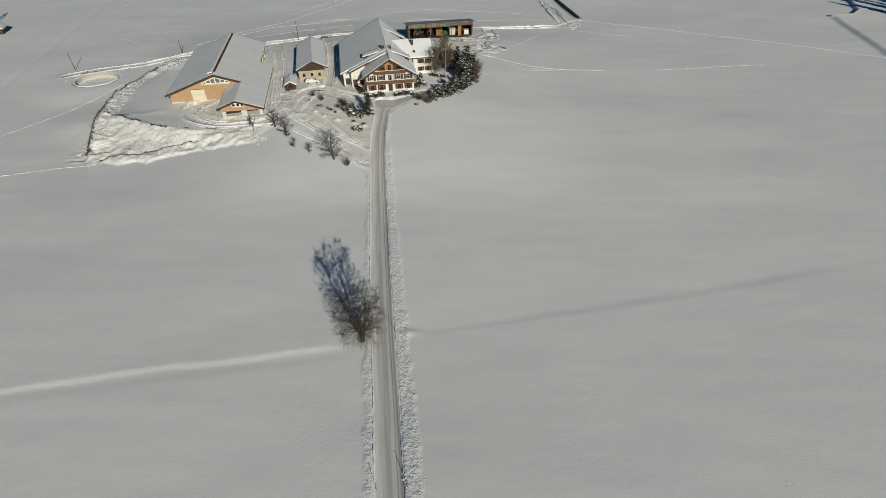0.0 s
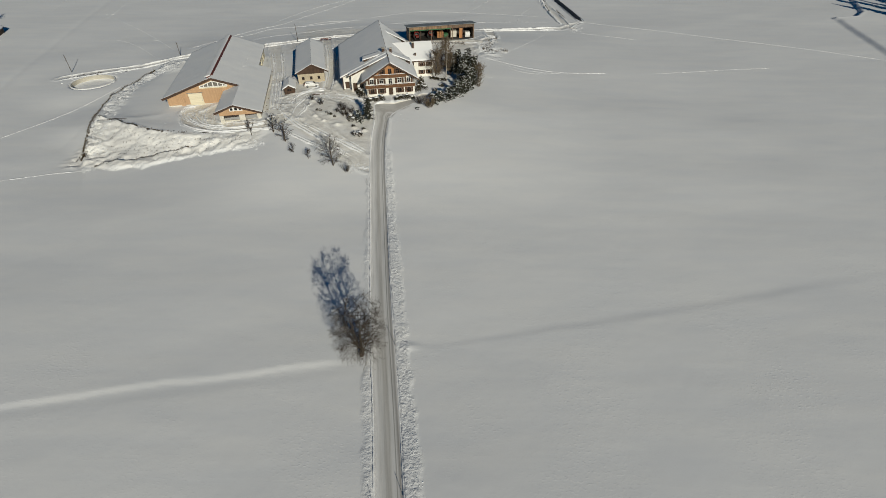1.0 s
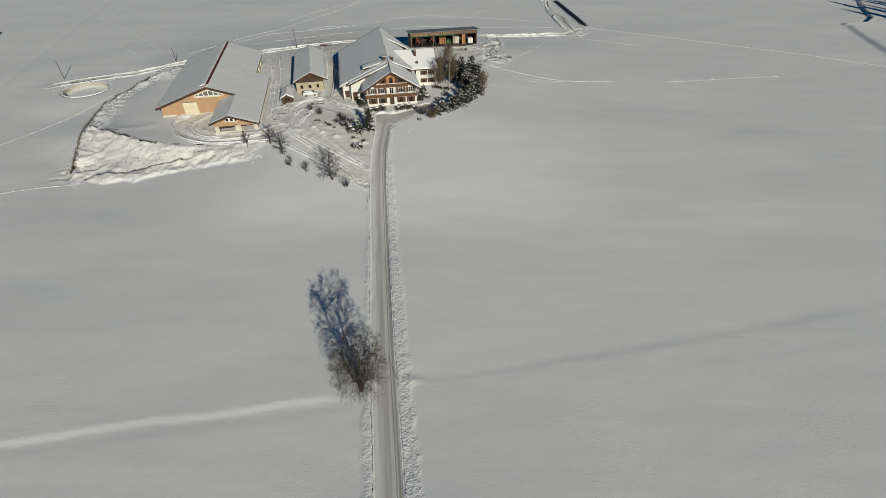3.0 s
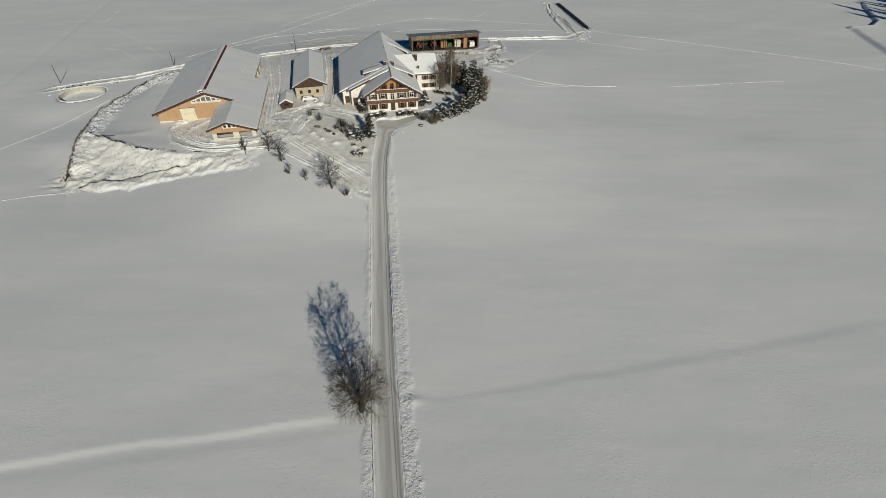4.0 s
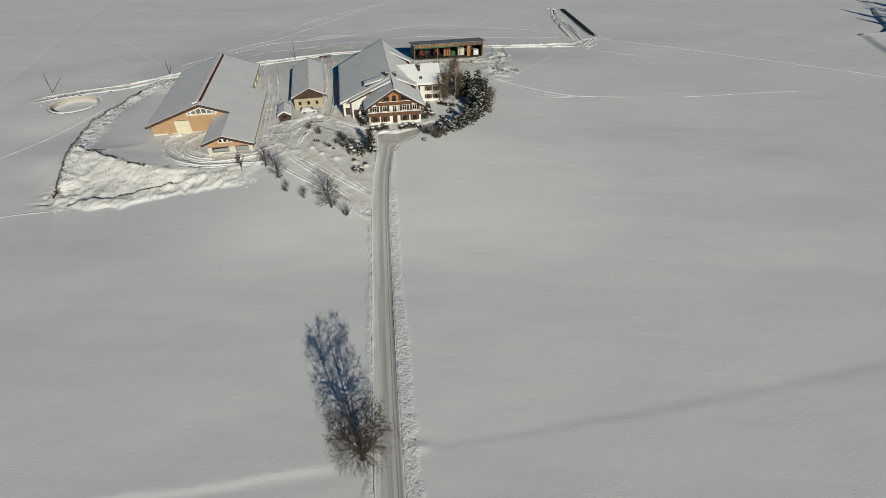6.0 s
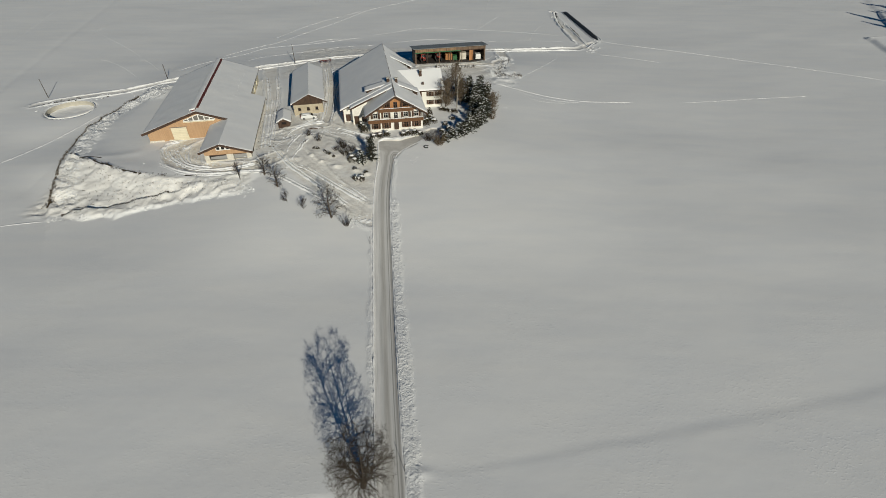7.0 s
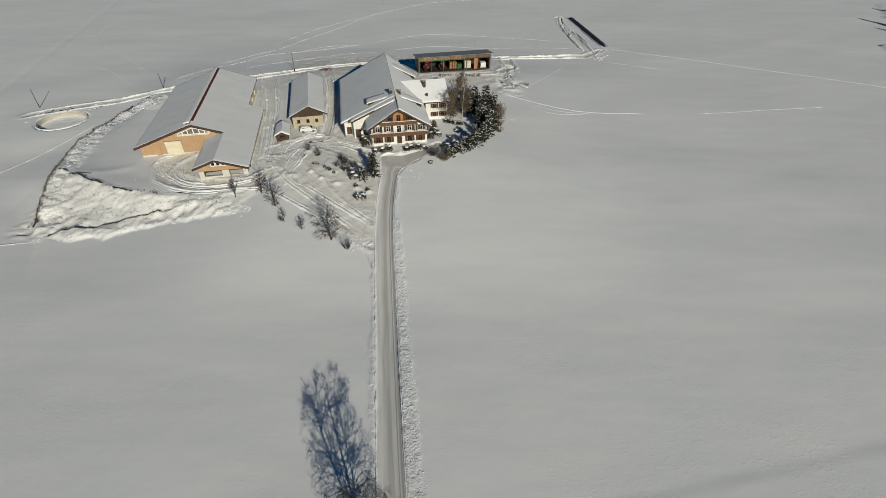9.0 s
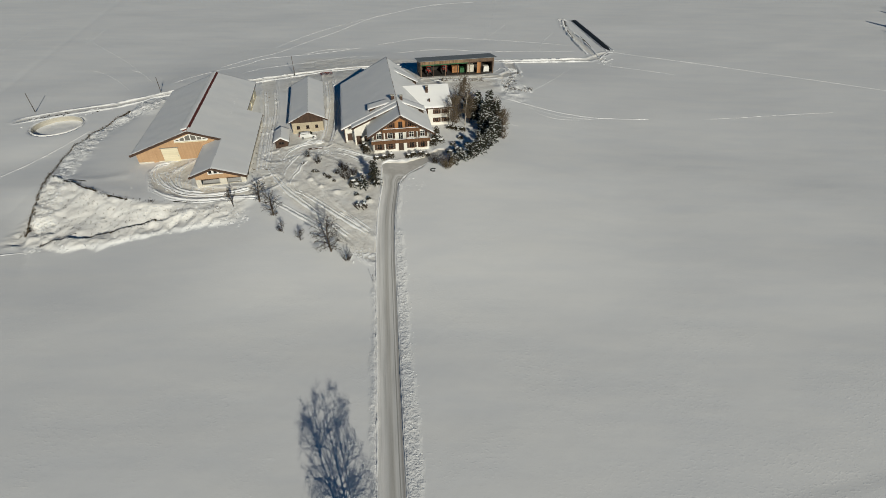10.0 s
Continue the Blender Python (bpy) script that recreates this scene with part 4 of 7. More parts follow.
spots += lay([(random.gauss(cx, sx), random.gauss(cy, sy)) for cx, cy, sx, sy, n in ((-42.5, 143, 2.6, 3.5, 150), (-37, 146.5, 3.5, 1.4, 110), (-47, 141, 1.5, 4, 90), (-33, 146, 3.0, 1.5, 70), (-59, 131, 5, 1.6, 120), (-72.5, 137, 1.6, 3.5, 110), (-46, 131, 3, 2, 80)) for _ in range(n)], 0.10, 0.42, 1.8)
clods("snow_clods", spots, "churned blocks of snow in the farmyard")
pile = [(20, 222), (20.6, 214), (18.5, 205), (14, 196), (18, 193), (24.5, 196)]
spots = lay(along(pile, 170, lambda: random.gauss(0, 1.3)), 0.25, 0.8, 1.6)
spots += lay([(random.gauss(cx, 1.2), random.gauss(cy, 1.6)) for cx, cy in ((54.6, 300), (53.2, 289), (56, 277), (59.4, 232), (59.8, 237), (-118.4, 181.9), (-131.9, 175.5)) for _ in range(16)], 0.25, 0.8, 1.4)
clods("snow_clods", spots, "large broken blocks of pushed snow")
spots = lay(along(pile[2:], 90, lambda: random.gauss(-0.6, 1.1)), 0.15, 0.5)
spots += lay([(random.gauss(cx, 1.0), random.gauss(cy, 1.0)) for cx, cy in ((53.6, 290), (-117.6, 182.6), (-131.6, 174.6)) for _ in range(12)], 0.15, 0.5)
spots += lay(along([(-133, 174.5), (-129, 178.2), (-124, 180)], 70, lambda: random.gauss(0, 0.7)), 0.2, 0.6)
tagged(clods("soil_clods", spots, "", SOIL), "dark lumps of earth among the snow", "soil", kind="stuff")


spots = lay(along([(-49.2, 137), (-51.2, 147), (-53.6, 157.4), (-57, 173), (-62, 192)], 420, lambda: random.choice((-2.0, -1.7, 1.3, 1.6)) + random.gauss(0, 0.35)), 0.06, 0.3)
tagged(clods("straw_litter", spots, "", DRY_GRASS), "dark straw and dung dropped along the lane", "litter", kind="stuff")


# ---- the farmhouse with its long byre under one roof ----
def farmhouse():
    h = thing("farmhouse", -22.93, 145.46, 4.9, 10.24, "large three-storey alpine farmhouse with white walls, wooden balconies and snow roof", "house")
    W, R, back = 14.4, 7.2, 38.0
    near = lambda u: 10.2 - 0.62 * abs(u - R)
    far = 11.5
    main = lambda u: 10.4 - (0.44 * (R - u) if u < R else 0.62 * (u - R))
    inner = lambda f: (lambda u: f(u) - 0.24)
    low = [(1.7, 1.25), (4.5, 1.25), (9.9, 1.25), (12.7, 1.25)]
    holes = [(u - w / 2, u + w / 2, 0.85, 2.35) for u, w in low] + [(6.55, 7.85, 0.25, 2.4)]
    holes += [(u - w / 2, u + w / 2, 3.75, 5.25) for u, w in low] + [(6.6, 7.8, 3.25, 5.25)]
    bm = bmesh.new()
    cells(bm, 0, W, -0.5, lambda u: min(5.75, near(u) - 0.24), holes, 0, 0.4)
    part("front_wall", bm, PLASTER, h, "white plastered wall")
    attic = [(4.35, 5.35, 6.6, 7.9), (6.65, 7.75, 6.1, 8.1), (9.05, 10.05, 6.6, 7.9)]
    bm = bmesh.new()
    cells(bm, 0.9, W - 0.9, 5.75, inner(near), attic, -0.05, 0.4, extra=(R,))
    part("gable_wall", bm, HONEY_WOOD, h, "honey-brown boarded gable")
    bm = bmesh.new()
    cells(bm, 0, 8.2, -0.5, lambda v: near(0) - 0.3, [(2.5, 3.5, 0.95, 2.2), (5.4, 6.4, 0.95, 2.2), (3.9, 4.9, 3.9, 5.1)], 0.0, 0.4, True)
    part("side_wall", bm, PLASTER, h)
    bm = bmesh.new()
    cells(bm, 0.4, back, -0.5, lambda v: near(W) - 0.3, [(2.5, 3.5, 0.95, 2.2), (6.0, 7.0, 0.95, 2.2), (10, 11, 0.95, 2.2), (3.9, 4.9, 3.9, 5.1)], W - 0.4, W, True)
    part("side_wall", bm, PLASTER, h)
    bm = bmesh.new()
    cells(bm, -6.9, 0, -0.5, lambda u: min(2.6, main(u) - 0.24), [(-6.2, -4.9, 0, 2.1)], 8.2, 8.6)
    part("byre_front_wall", bm, PLASTER, h)
    bm = bmesh.new()
    cells(bm, -6.9, 0, 2.6, inner(main), [], 8.1, 8.6)
    part("byre_gable", bm, PLASTER, h, "white plastered upper wall")
    bm = bmesh.new()
    cells(bm, -4.3, 0, -0.5, inner(main), [(-3.9, -2.6, -0.2, 2.5), (-1.9, -0.6, 0.8, 2.3)], 5.6, 6.0)
    part("porch_wall", bm, PLASTER, h, "white plastered wall under the forward roof")
    bm = bmesh.new()
    cells(bm, 6.0, 8.2, -0.5, lambda v: main(-4.3) - 0.3, [], -4.3, -3.9, True)
    part("porch_side_wall", bm, PLASTER, h)
    part("porch_door", boxes((-3.9, -2.6, 5.85, 5.95, -0.1, 2.5)), DARK_WOOD, h, "dark plank door")
    window(h, -1.25, 0.8, 1.3, 1.5, 5.6, frame_mat=BROWN_FRAME)
    slope(h, (-4.9, 4.3, main(-4.9)), (R, 4.3, 10.36), (R, 6.4, 10.42), (-4.9, 6.4, main(-4.9)), 0.22, DARK_WOOD, 0.24, 2.0, rims=(1, 0, 0, 1), inset=0.0)
    bm = bmesh.new()
    beam(bm, (-4.9, 4.24, main(-4.9) - 0.1), (1.5, 4.24, main(1.5) - 0.1), 0.12, 0.4)
    part("verge_board", bm, TRIM_WOOD, h)
    part("byre_post", boxes((-6.91, -6.69, 7.0, 7.22, -0.4, 3.6)), TRIM_WOOD, h)
    bm = bmesh.new()
    cells(bm, 8.6, back, -0.5, lambda v: main(-6.9) - 0.3, [(v, v + 1.0, 1.2, 2.0) for v in (12, 16, 20, 24, 28, 32)], -6.9, -6.5, True)
    part("byre_side_wall", bm, PLASTER, h)
    bm = bmesh.new()
    cells(bm, -6.5, W - 0.4, -0.5, inner(main), [], back - 0.4, back, extra=(R,))
    part("back_wall", bm, DARK_WOOD, h, "dark boarded rear gable")
    part("byre_door", boxes((-6.2, -4.9, 8.4, 8.5, -0.1, 2.1)), DARK_WOOD, h, "dark plank door")
    for u, w in low:
        window(h, u, 0.85, w, 1.5, 0.0, shutters=True, frame_mat=BROWN_FRAME)
        window(h, u, 3.75, w, 1.5, 0.0, shutters=True)
    window(h, 7.2, 3.25, 1.2, 2.0, 0.0, sill=False, name="balcony_door")
    for u, w, z, hh in ((4.85, 1.0, 6.6, 1.3), (7.2, 1.1, 6.1, 2.0), (9.55, 1.0, 6.6, 1.3)):
        window(h, u, z, w, hh, -0.05, sill=False, shutters=z > 6.5, frame_mat=BROWN_FRAME)
    d = part("front_door", boxes((6.62, 7.78, 0.1, 0.18, 0.05, 2.33)), DARK_WOOD, h, "carved dark wooden door")
    part("handle", boxes((7.6, 7.66, 0.02, 0.1, 1.1, 1.25)), RIM, d)
    for v in (3.0, 5.9):
        window(h, v, 0.95, 1.0, 1.25, 0.0, (-1, 0))
    window(h, 4.4, 3.9, 1.0, 1.2, 0.0, (-1, 0))
    for v in (3.0, 6.5, 10.5):
        window(h, v, 0.95, 1.0, 1.25, W, (1, 0))
    window(h, 4.4, 3.9, 1.0, 1.2, W, (1, 0))
    # roof
    slope(h, (-1.15, -1.6, near(-1.15)), (R, -1.6, 10.2), (R, 7.1, 10.43), (-1.15, 7.1, near(-1.15)), 0.22, DARK_WOOD, 0.18, 1.0, rims=(1, 0, 0, 1), inset=0.0)
    slope(h, (-7.6, 6.4, 3.9), (R, 6.4, 10.424), (R, 39.2, far), (-7.6, 39.2, 3.9), 0.22, DARK_WOOD, 0.32, 2.0, rims=(1, 0, 1, 1), inset=0.0)
    slope(h, (R, -1.6, 10.2), (15.5, -1.6, near(15.5)), (15.5, 39.2, near(15.5) + 0.2), (R, 39.2, far), 0.22, DARK_WOOD, 0.26, 3.0, rims=(1, 1, 1, 0), inset=0.0)
    bm = bmesh.new()
    beam(bm, (R, -1.62, 10.38), (R, 39.2, far + 0.18), 0.24, 0.12)
    part("ridge_cap", bm, TRIM_WOOD, h, "dark ridge line bare of snow")
    for s in (-1, 1):
        bm = bmesh.new()
        beam(bm, (R, -1.66, 10.06), (R + s * 8.4, -1.66, near(R + 8.4) - 0.14), 0.12, 0.44)
        part("verge_board", bm, TRIM_WOOD, h)
    for u in (0.4, R, 14.0):
        bm = bmesh.new()
        beam(bm, (u, -1.55, near(u) - 0.40), (u, 0.0, near(u) - 0.40), 0.2, 0.26)
        part("purlin", bm, TRIM_WOOD, h)
    # balconies
    for u0, u1, z, deep in ((-0.35, W + 0.1, 2.95, 1.35), (2.5, W - 2.5, 5.78, 1.15)):
        b = part("balcony", boxes((u0, u1, -deep, -0.01, z, z + 0.14)), BALCONY_WOOD, h, "red-brown wooden balcony")
        k = int((u1 - u0) / 0.2)
        for i in range(k):
            part("railing_board", boxes((0.01, (u1 - u0) / k - 0.014, -0.03, 0.0, 0.1, 0.95)), BALCONY_WOOD, b).location = (u0 + (u1 - u0) * i / k, -deep, z)
        part("handrail", boxes((u0 - 0.03, u1 + 0.03, -deep - 0.09, -deep + 0.06, z + 0.95, z + 1.04)), TRIM_WOOD, b)
        bm = bmesh.new()
        snow_sheet(bm, (u0, -deep - 0.10, z + 1.045), (u1, -deep - 0.10, z + 1.045), (u1, -deep + 0.06, z + 1.045), (u0, -deep + 0.06, z + 1.045), 0.09, 4.0, 0.5, 0.02)
        part("snow_layer", bm, ROOF_SNOW, b, smooth=True)
        n = 6 if u1 - u0 > 12 else 4
        for i in range(n):
            a = u0 + 0.08 + (u1 - u0 - 0.16) * i / (n - 1)
            part("post", boxes((a - 0.07, a + 0.07, -deep + 0.02, -deep + 0.16, z + 0.14, min(z + 2.75, near(a) - 0.3))), TRIM_WOOD, b)
        for s in (u0, u1 - 0.04):
            part("end_panel", boxes((s, s + 0.04, -deep, -0.02, z + 0.14, z + 0.95)), BALCONY_WOOD, b)
    # the two cross dormers, just behind the front
    for s, v, out, label in ((-1, 8.2, 7.0, "low dormer in the shade of its own roof"), (1, 8.2, 7.0, "low dormer with a dark boarded cheek"), (1, 31.0, 8.0, "low dormer towards the back of the roof")):
        e = lambda d: R + s * d
        base = 10.4 - 0.44 * out if s < 0 else 10.35 - 0.62 * out
        bm = boxes((min(e(1.0), e(out)), max(e(1.0), e(out)), v, v + 2.6, base - 0.3, base + 1.05))
        dm = part("dormer", bm, DARK_WOOD, h, label)
        part("dormer_window", boxes((min(e(out), e(out + 0.04)), max(e(out), e(out + 0.04)), v + 0.6, v + 2.0, base + 0.25, base + 0.95)), GLASS, dm)
        bm = bmesh.new()
        za, zb = base + 1.03, 10.1
        q = [(e(out + 0.5), v - 0.4, za), (e(0.4), v - 0.4, zb + 0.03 * v - 0.25), (e(0.4), v + 3.0, zb + 0.03 * v - 0.25), (e(out + 0.5), v + 3.0, za)]
        if s > 0:
            q = [q[1], q[0], q[3], q[2]]
        hexa(bm, [Vector(p) - Vector((0, 0, 0.12)) for p in q], q)
        rf = part("dormer_roof", bm, TRIM_WOOD, dm)
        bm = bmesh.new()
        snow_sheet(bm, *[Vector(p) + Vector((0, 0, 0.005)) for p in q], 0.2, 7.0 + s)
        part("snow_layer", bm, ROOF_SNOW, dm, smooth=True)
    c = part("chimney", boxes((5.9, 6.7, 8.4, 9.3, 9.2, 11.4)), TRIM_WOOD, h, "dark clad chimney on the ridge")
    part("cap", boxes((5.8, 6.8, 8.3, 9.4, 11.4, 11.52)), CONCRETE, c)
    c = part("chimney", boxes((8.2, 8.9, 9.0, 9.7, 9.0, 11.0)), TRIM_WOOD, h, "dark chimney with a melted patch beside it")
    part("cap", boxes((8.1, 9.0, 8.9, 9.8, 11.0, 11.1)), CONCRETE, c)
    return h


farmhouse()


def house_wing():
    h = thing("house_wing", -22.93, 145.46, 4.9, 10.24, "white two-storey wing of the farmhouse with a flat snowy roof", "house")
    u0, u1, v0, v1, rv = 14.45, 22.4, 14.2, 27.5, 20.8
    top = lambda v: 5.3 + 0.514 * (v - v0 + 0.6) if v < rv else 9.05 - 0.514 * (v - rv)
    rows = [(15.9, 0.7, 3.5), (18.7, 1.1, 3.4), (21.1, 1.1, 3.4), (18.7, 1.1, 0.95), (21.1, 1.1, 0.95), (16.0, 0.8, 0.95)]
    bm = bmesh.new()
    cells(bm, u0, u1, -0.5, lambda u: top(v0) - 0.25, [(u - w / 2, u + w / 2, z, z + 1.25) for u, w, z in rows], v0, v0 + 0.4)
    part("front_wall", bm, PLASTER, h)
    bm = bmesh.new()
    cells(bm, v0 + 0.4, v1, -0.5, lambda v: top(v) - 0.25, [(v0 + 3, v0 + 4, 3.4, 4.6), (v0 + 3, v0 + 4, 0.95, 2.2), (v0 + 8, v0 + 9, 3.4, 4.6)], u1 - 0.4, u1, True, extra=(rv,))
    part("side_wall", bm, PLASTER, h)
    part("back_wall", boxes((u0, u1 - 0.4, v1 - 0.4, v1, -0.5, 5.2)), PLASTER, h)
    for u, w, z in rows:
        window(h, u, z, w, 1.25, v0, shutters=u > 17, frame_mat=BROWN_FRAME)
    for z, v in ((3.4, v0 + 3.5), (0.95, v0 + 3.5), (3.4, v0 + 8.5)):
        window(h, v, z, 1.0, 1.2, u1, (1, 0))
    slope(h, (14.3, v0 - 0.6, 5.3), (u1 + 0.6, v0 - 0.6, 5.3), (u1 + 0.6, rv, 9.05), (9.0, rv, 9.05), 0.2, DARK_WOOD, 0.18, 11.0, rims=(1, 1, 0, 0), inset=0.0)
    slope(h, (9.0, rv, 9.05), (u1 + 0.6, rv, 9.05), (u1 + 0.6, v1 + 0.6, 5.3), (14.3, v1 + 0.6, 5.3), 0.2, DARK_WOOD, 0.18, 12.0, rims=(0, 1, 1, 0), inset=0.0)
    part("eaves_board", boxes((15.6, u1 + 0.6, v0 - 0.68, v0 - 0.61, 5.0, 5.27)), TRIM_WOOD, h)
    c = part("chimney", boxes((16.2, 16.9, 18.2, 18.9, 7.0, 9.7)), TRIM_WOOD, h, "short dark clad chimney")
    part("cap", boxes((16.1, 17.0, 18.1, 19.0, 9.7, 9.8)), CONCRETE, c)
    part("roof_vent", boxes((16.7, 17.1, 15.4, 15.8, 5.9, 7.2), (16.35, 16.5, 15.5, 15.65, 5.9, 7.0)), DARK_WOOD, h, "dark vent pipes")
    return h


house_wing()


# ---- the long barn with its lean-to and front shed ----
def long_barn():
    h = thing("cattle_barn", -81.99, 142.65, 2.95, 10.84, "long orange-boarded cattle barn under a broad snow-covered roof", "barn")
    R, back, Z = 13.9, 41.3, 8.2
    roof = lambda u: Z - 0.35 * abs(u - R)
    inner = lambda u: roof(u) - 0.22
    holes = [(6.3, 10.0, 0.25, 3.75), (10.1, 12.3, 5.5, 5.8), (12.7, 15.1, 5.5, 6.4), (15.5, 17.7, 5.5, 5.8)]
    bm = bmesh.new()
    cells(bm, 0, 21.2, 0.5, inner, holes, 0, 0.3, extra=(R,))
    part("front_wall", bm, LARCH, h, "orange larch-boarded gable")
    bm = bmesh.new()
    cells(bm, -0.06, 21.2, -0.6, lambda u: 0.5, [(6.3, 10.0, -0.2, 0.6)], -0.06, 0.3)
    part("plinth", bm, CONCRETE, h, "pale concrete plinth")
    door = part("sliding_door", boxes((6.2, 10.1, -0.14, -0.04, 0.2, 3.8)), CREAM_PANEL, h, "large closed cream sliding door")
    part("door_rail", boxes((5.9, 10.4, -0.16, -0.06, 3.82, 3.95)), RIM, door)
    part("handle", boxes((9.7, 9.8, -0.2, -0.14, 1.5, 1.8)), RIM, door)
    part("small_door", boxes((3.6, 4.8, -0.09, -0.03, 0.1, 2.3)), LARCH, h, "boarded side door")
    rail = lambda u: 7.15 - 0.35 * abs(u - R)
    for a, b in ((9.9, 11.2), (11.2, 12.5), (12.5, 13.9), (13.9, 15.3), (15.3, 16.6), (16.6, 17.9)):
        bm = bmesh.new()
        w = 0.13
        for u0, u1 in ((a, a + w), (b - w, b)):
            hexa(bm, [(u0, -0.10, 5.3), (u1, -0.10, 5.3), (u1, 0.02, 5.3), (u0, 0.02, 5.3)], [(u0, -0.10, rail(u0)), (u1, -0.10, rail(u1)), (u1, 0.02, rail(u1)), (u0, 0.02, rail(u0))])
        for lift in (0.0, 1.0):
            za, zb = (5.3, 5.3) if lift == 0 else (rail(a + w) - 0.2, rail(b - w) - 0.2)
            hexa(bm, [(a + w, -0.10, za), (b - w, -0.10, zb), (b - w, 0.02, zb), (a + w, 0.02, za)], [(a + w, -0.10, za + 0.2), (b - w, -0.10, zb + 0.2), (b - w, 0.02, zb + 0.2), (a + w, 0.02, za + 0.2)])
        f = part("gable_window", bm, WHITE_PAINT, h)
        bm = bmesh.new()
        hexa(bm, [(a + w, -0.06, 5.5), (b - w, -0.06, 5.5), (b - w, -0.01, 5.5), (a + w, -0.01, 5.5)], [(a + w, -0.06, rail(a + w) - 0.2), (b - w, -0.06, rail(b - w) - 0.2), (b - w, -0.01, rail(b - w) - 0.2), (a + w, -0.01, rail(a + w) - 0.2)])
        part("pane", bm, PALE_GLASS, f)
    part("window_sill", boxes((9.8, 17.6, -0.2, 0.0, 5.05, 5.27)), CREAM_PANEL, h)
    bm = bmesh.new()
    cells(bm, 0.3, back, -0.6, lambda v: inner(0), [], 0, 0.3, True)
    part("side_wall", bm, LARCH, h)
    bm = bmesh.new()
    cells(bm, 18.6, back, -0.6, lambda v: inner(24.1), [(22, 25, 0.9, 2.6), (28, 31, 0.9, 2.6), (34, 37, 0.9, 2.6)], 23.8, 24.1, True)
    part("side_wall", bm, CREAM_PANEL, h, "pale boarded side wall")
    bm = bmesh.new()
    cells(bm, 24.1, 28.2, -0.6, inner, [], 18.6, 18.9)
    part("lean_to_wall", bm, CREAM_PANEL, h)
    bm = bmesh.new()
    cells(bm, -15.2, 18.6, -0.6, lambda v: inner(28.2), [], 27.9, 28.2, True)
    part("lean_to_wall", bm, CONCRETE, h)
    bm = bmesh.new()
    cells(bm, 0.3, 23.8, -0.6, inner, [], back - 0.3, back, extra=(R,))
    part("back_wall", bm, LARCH, h)
    # front shed
    left = lambda u: roof(21.45) - 0.36 * (21.45 - u) if u < 21.45 else roof(u)
    bm = bmesh.new()
    cells(bm, 17.1, 28.2, 2.45, lambda u: left(u) - 0.22, [(20.3, 21.1, 3.75, 4.5), (21.45, 22.25, 3.75, 4.5), (22.6, 23.4, 3.75, 4.5)], -15.2, -14.95, extra=(21.45,))
    part("shed_gable", bm, LARCH, h, "orange boarded gable of the front shed")
    part("shed_plinth", boxes((17.1, 28.2, -15.26, -14.9, -0.6, 1.05)), CONCRETE, h, "pale concrete parapet")
    for a, b in ((17.1, 18.2), (22.3, 23.9), (27.1, 28.2)):
        part("pier", boxes((a, b, -15.32, -14.9, -0.5, 2.45)), CONCRETE, h, "pale rendered pier")
    part("lintel", boxes((17.1, 28.2, -15.24, -14.92, 2.25, 2.45)), TRIM_WOOD, h)
    # added near-black sheet that paints the openings as dark as shade
    part("shade_backing", boxes((17.5, 28.4, -12.4, -12.2, -0.4, 2.6)), DARK_IN, h)
    for a in (20.3, 21.45, 22.6):
        f = part("window", boxes((a - 0.16, a + 0.04, -15.3, -15.1, 3.6, 4.66), (a + 0.76, a + 0.96, -15.3, -15.1, 3.6, 4.66), (a + 0.04, a + 0.76, -15.3, -15.1, 3.6, 3.76), (a + 0.04, a + 0.76, -15.3, -15.1, 4.5, 4.66)), WHITE_PAINT, h)
        part("pane", boxes((a + 0.04, a + 0.76, -15.12, -15.08, 3.76, 4.5)), GLASS, f)
    bm = bmesh.new()
    cells(bm, -14.9, 0.0, -0.6, lambda v: left(17.1) - 0.25, [], 17.1, 17.4, True)
    part("shed_side_wall", bm, LARCH, h)
    # roof: one broad slope runs on down over the lean-to and the front shed
    slope(h, (-1.0, -1.1, roof(-1.0)), (R, -1.1, Z), (R, 42.3, Z), (-1.0, 42.3, roof(-1.0)), 0.2, TRIM_WOOD, 0.16, 21.0, rims=(1, 0, 1, 1), inset=0.0)
    slope(h, (R, -1.1, Z), (28.75, -1.1, roof(28.75)), (28.75, 19.55, roof(28.75)), (R, 19.55, Z), 0.2, TRIM_WOOD, 0.16, 22.0, rims=(0, 1, 0, 0), inset=0.0)
    slope(h, (R, 19.55, Z), (24.8, 19.55, roof(24.8)), (24.8, 42.3, roof(24.8)), (R, 42.3, Z), 0.2, TRIM_WOOD, 0.16, 22.0, rims=(0, 1, 1, 0), inset=0.0)
    slope(h, (21.45, -16.2, roof(21.45)), (28.75, -16.2, roof(28.75)), (28.75, -1.1, roof(28.75)), (21.45, -1.1, roof(21.45)), 0.2, TRIM_WOOD, 0.16, 22.0, rims=(1, 1, 0, 0), inset=0.0)
    slope(h, (16.2, -16.2, left(16.2)), (21.45, -16.2, roof(21.45) - 0.003), (21.45, -0.1, roof(21.45) - 0.003), (16.2, -0.1, left(16.2)), 0.2, TRIM_WOOD, 0.16, 24.0, rims=(1, 0, 0, 1), inset=0.0)
    for a, b in (((-1.05, roof(-1.05)), (R, Z)), ((R, Z), (21.5, roof(21.5)))):
        bm = bmesh.new()
        beam(bm, (a[0], -1.22, a[1] - 0.12), (b[0], -1.22, b[1] - 0.12), 0.16, 0.56)
        part("verge_board", bm, TRIM_WOOD, h)
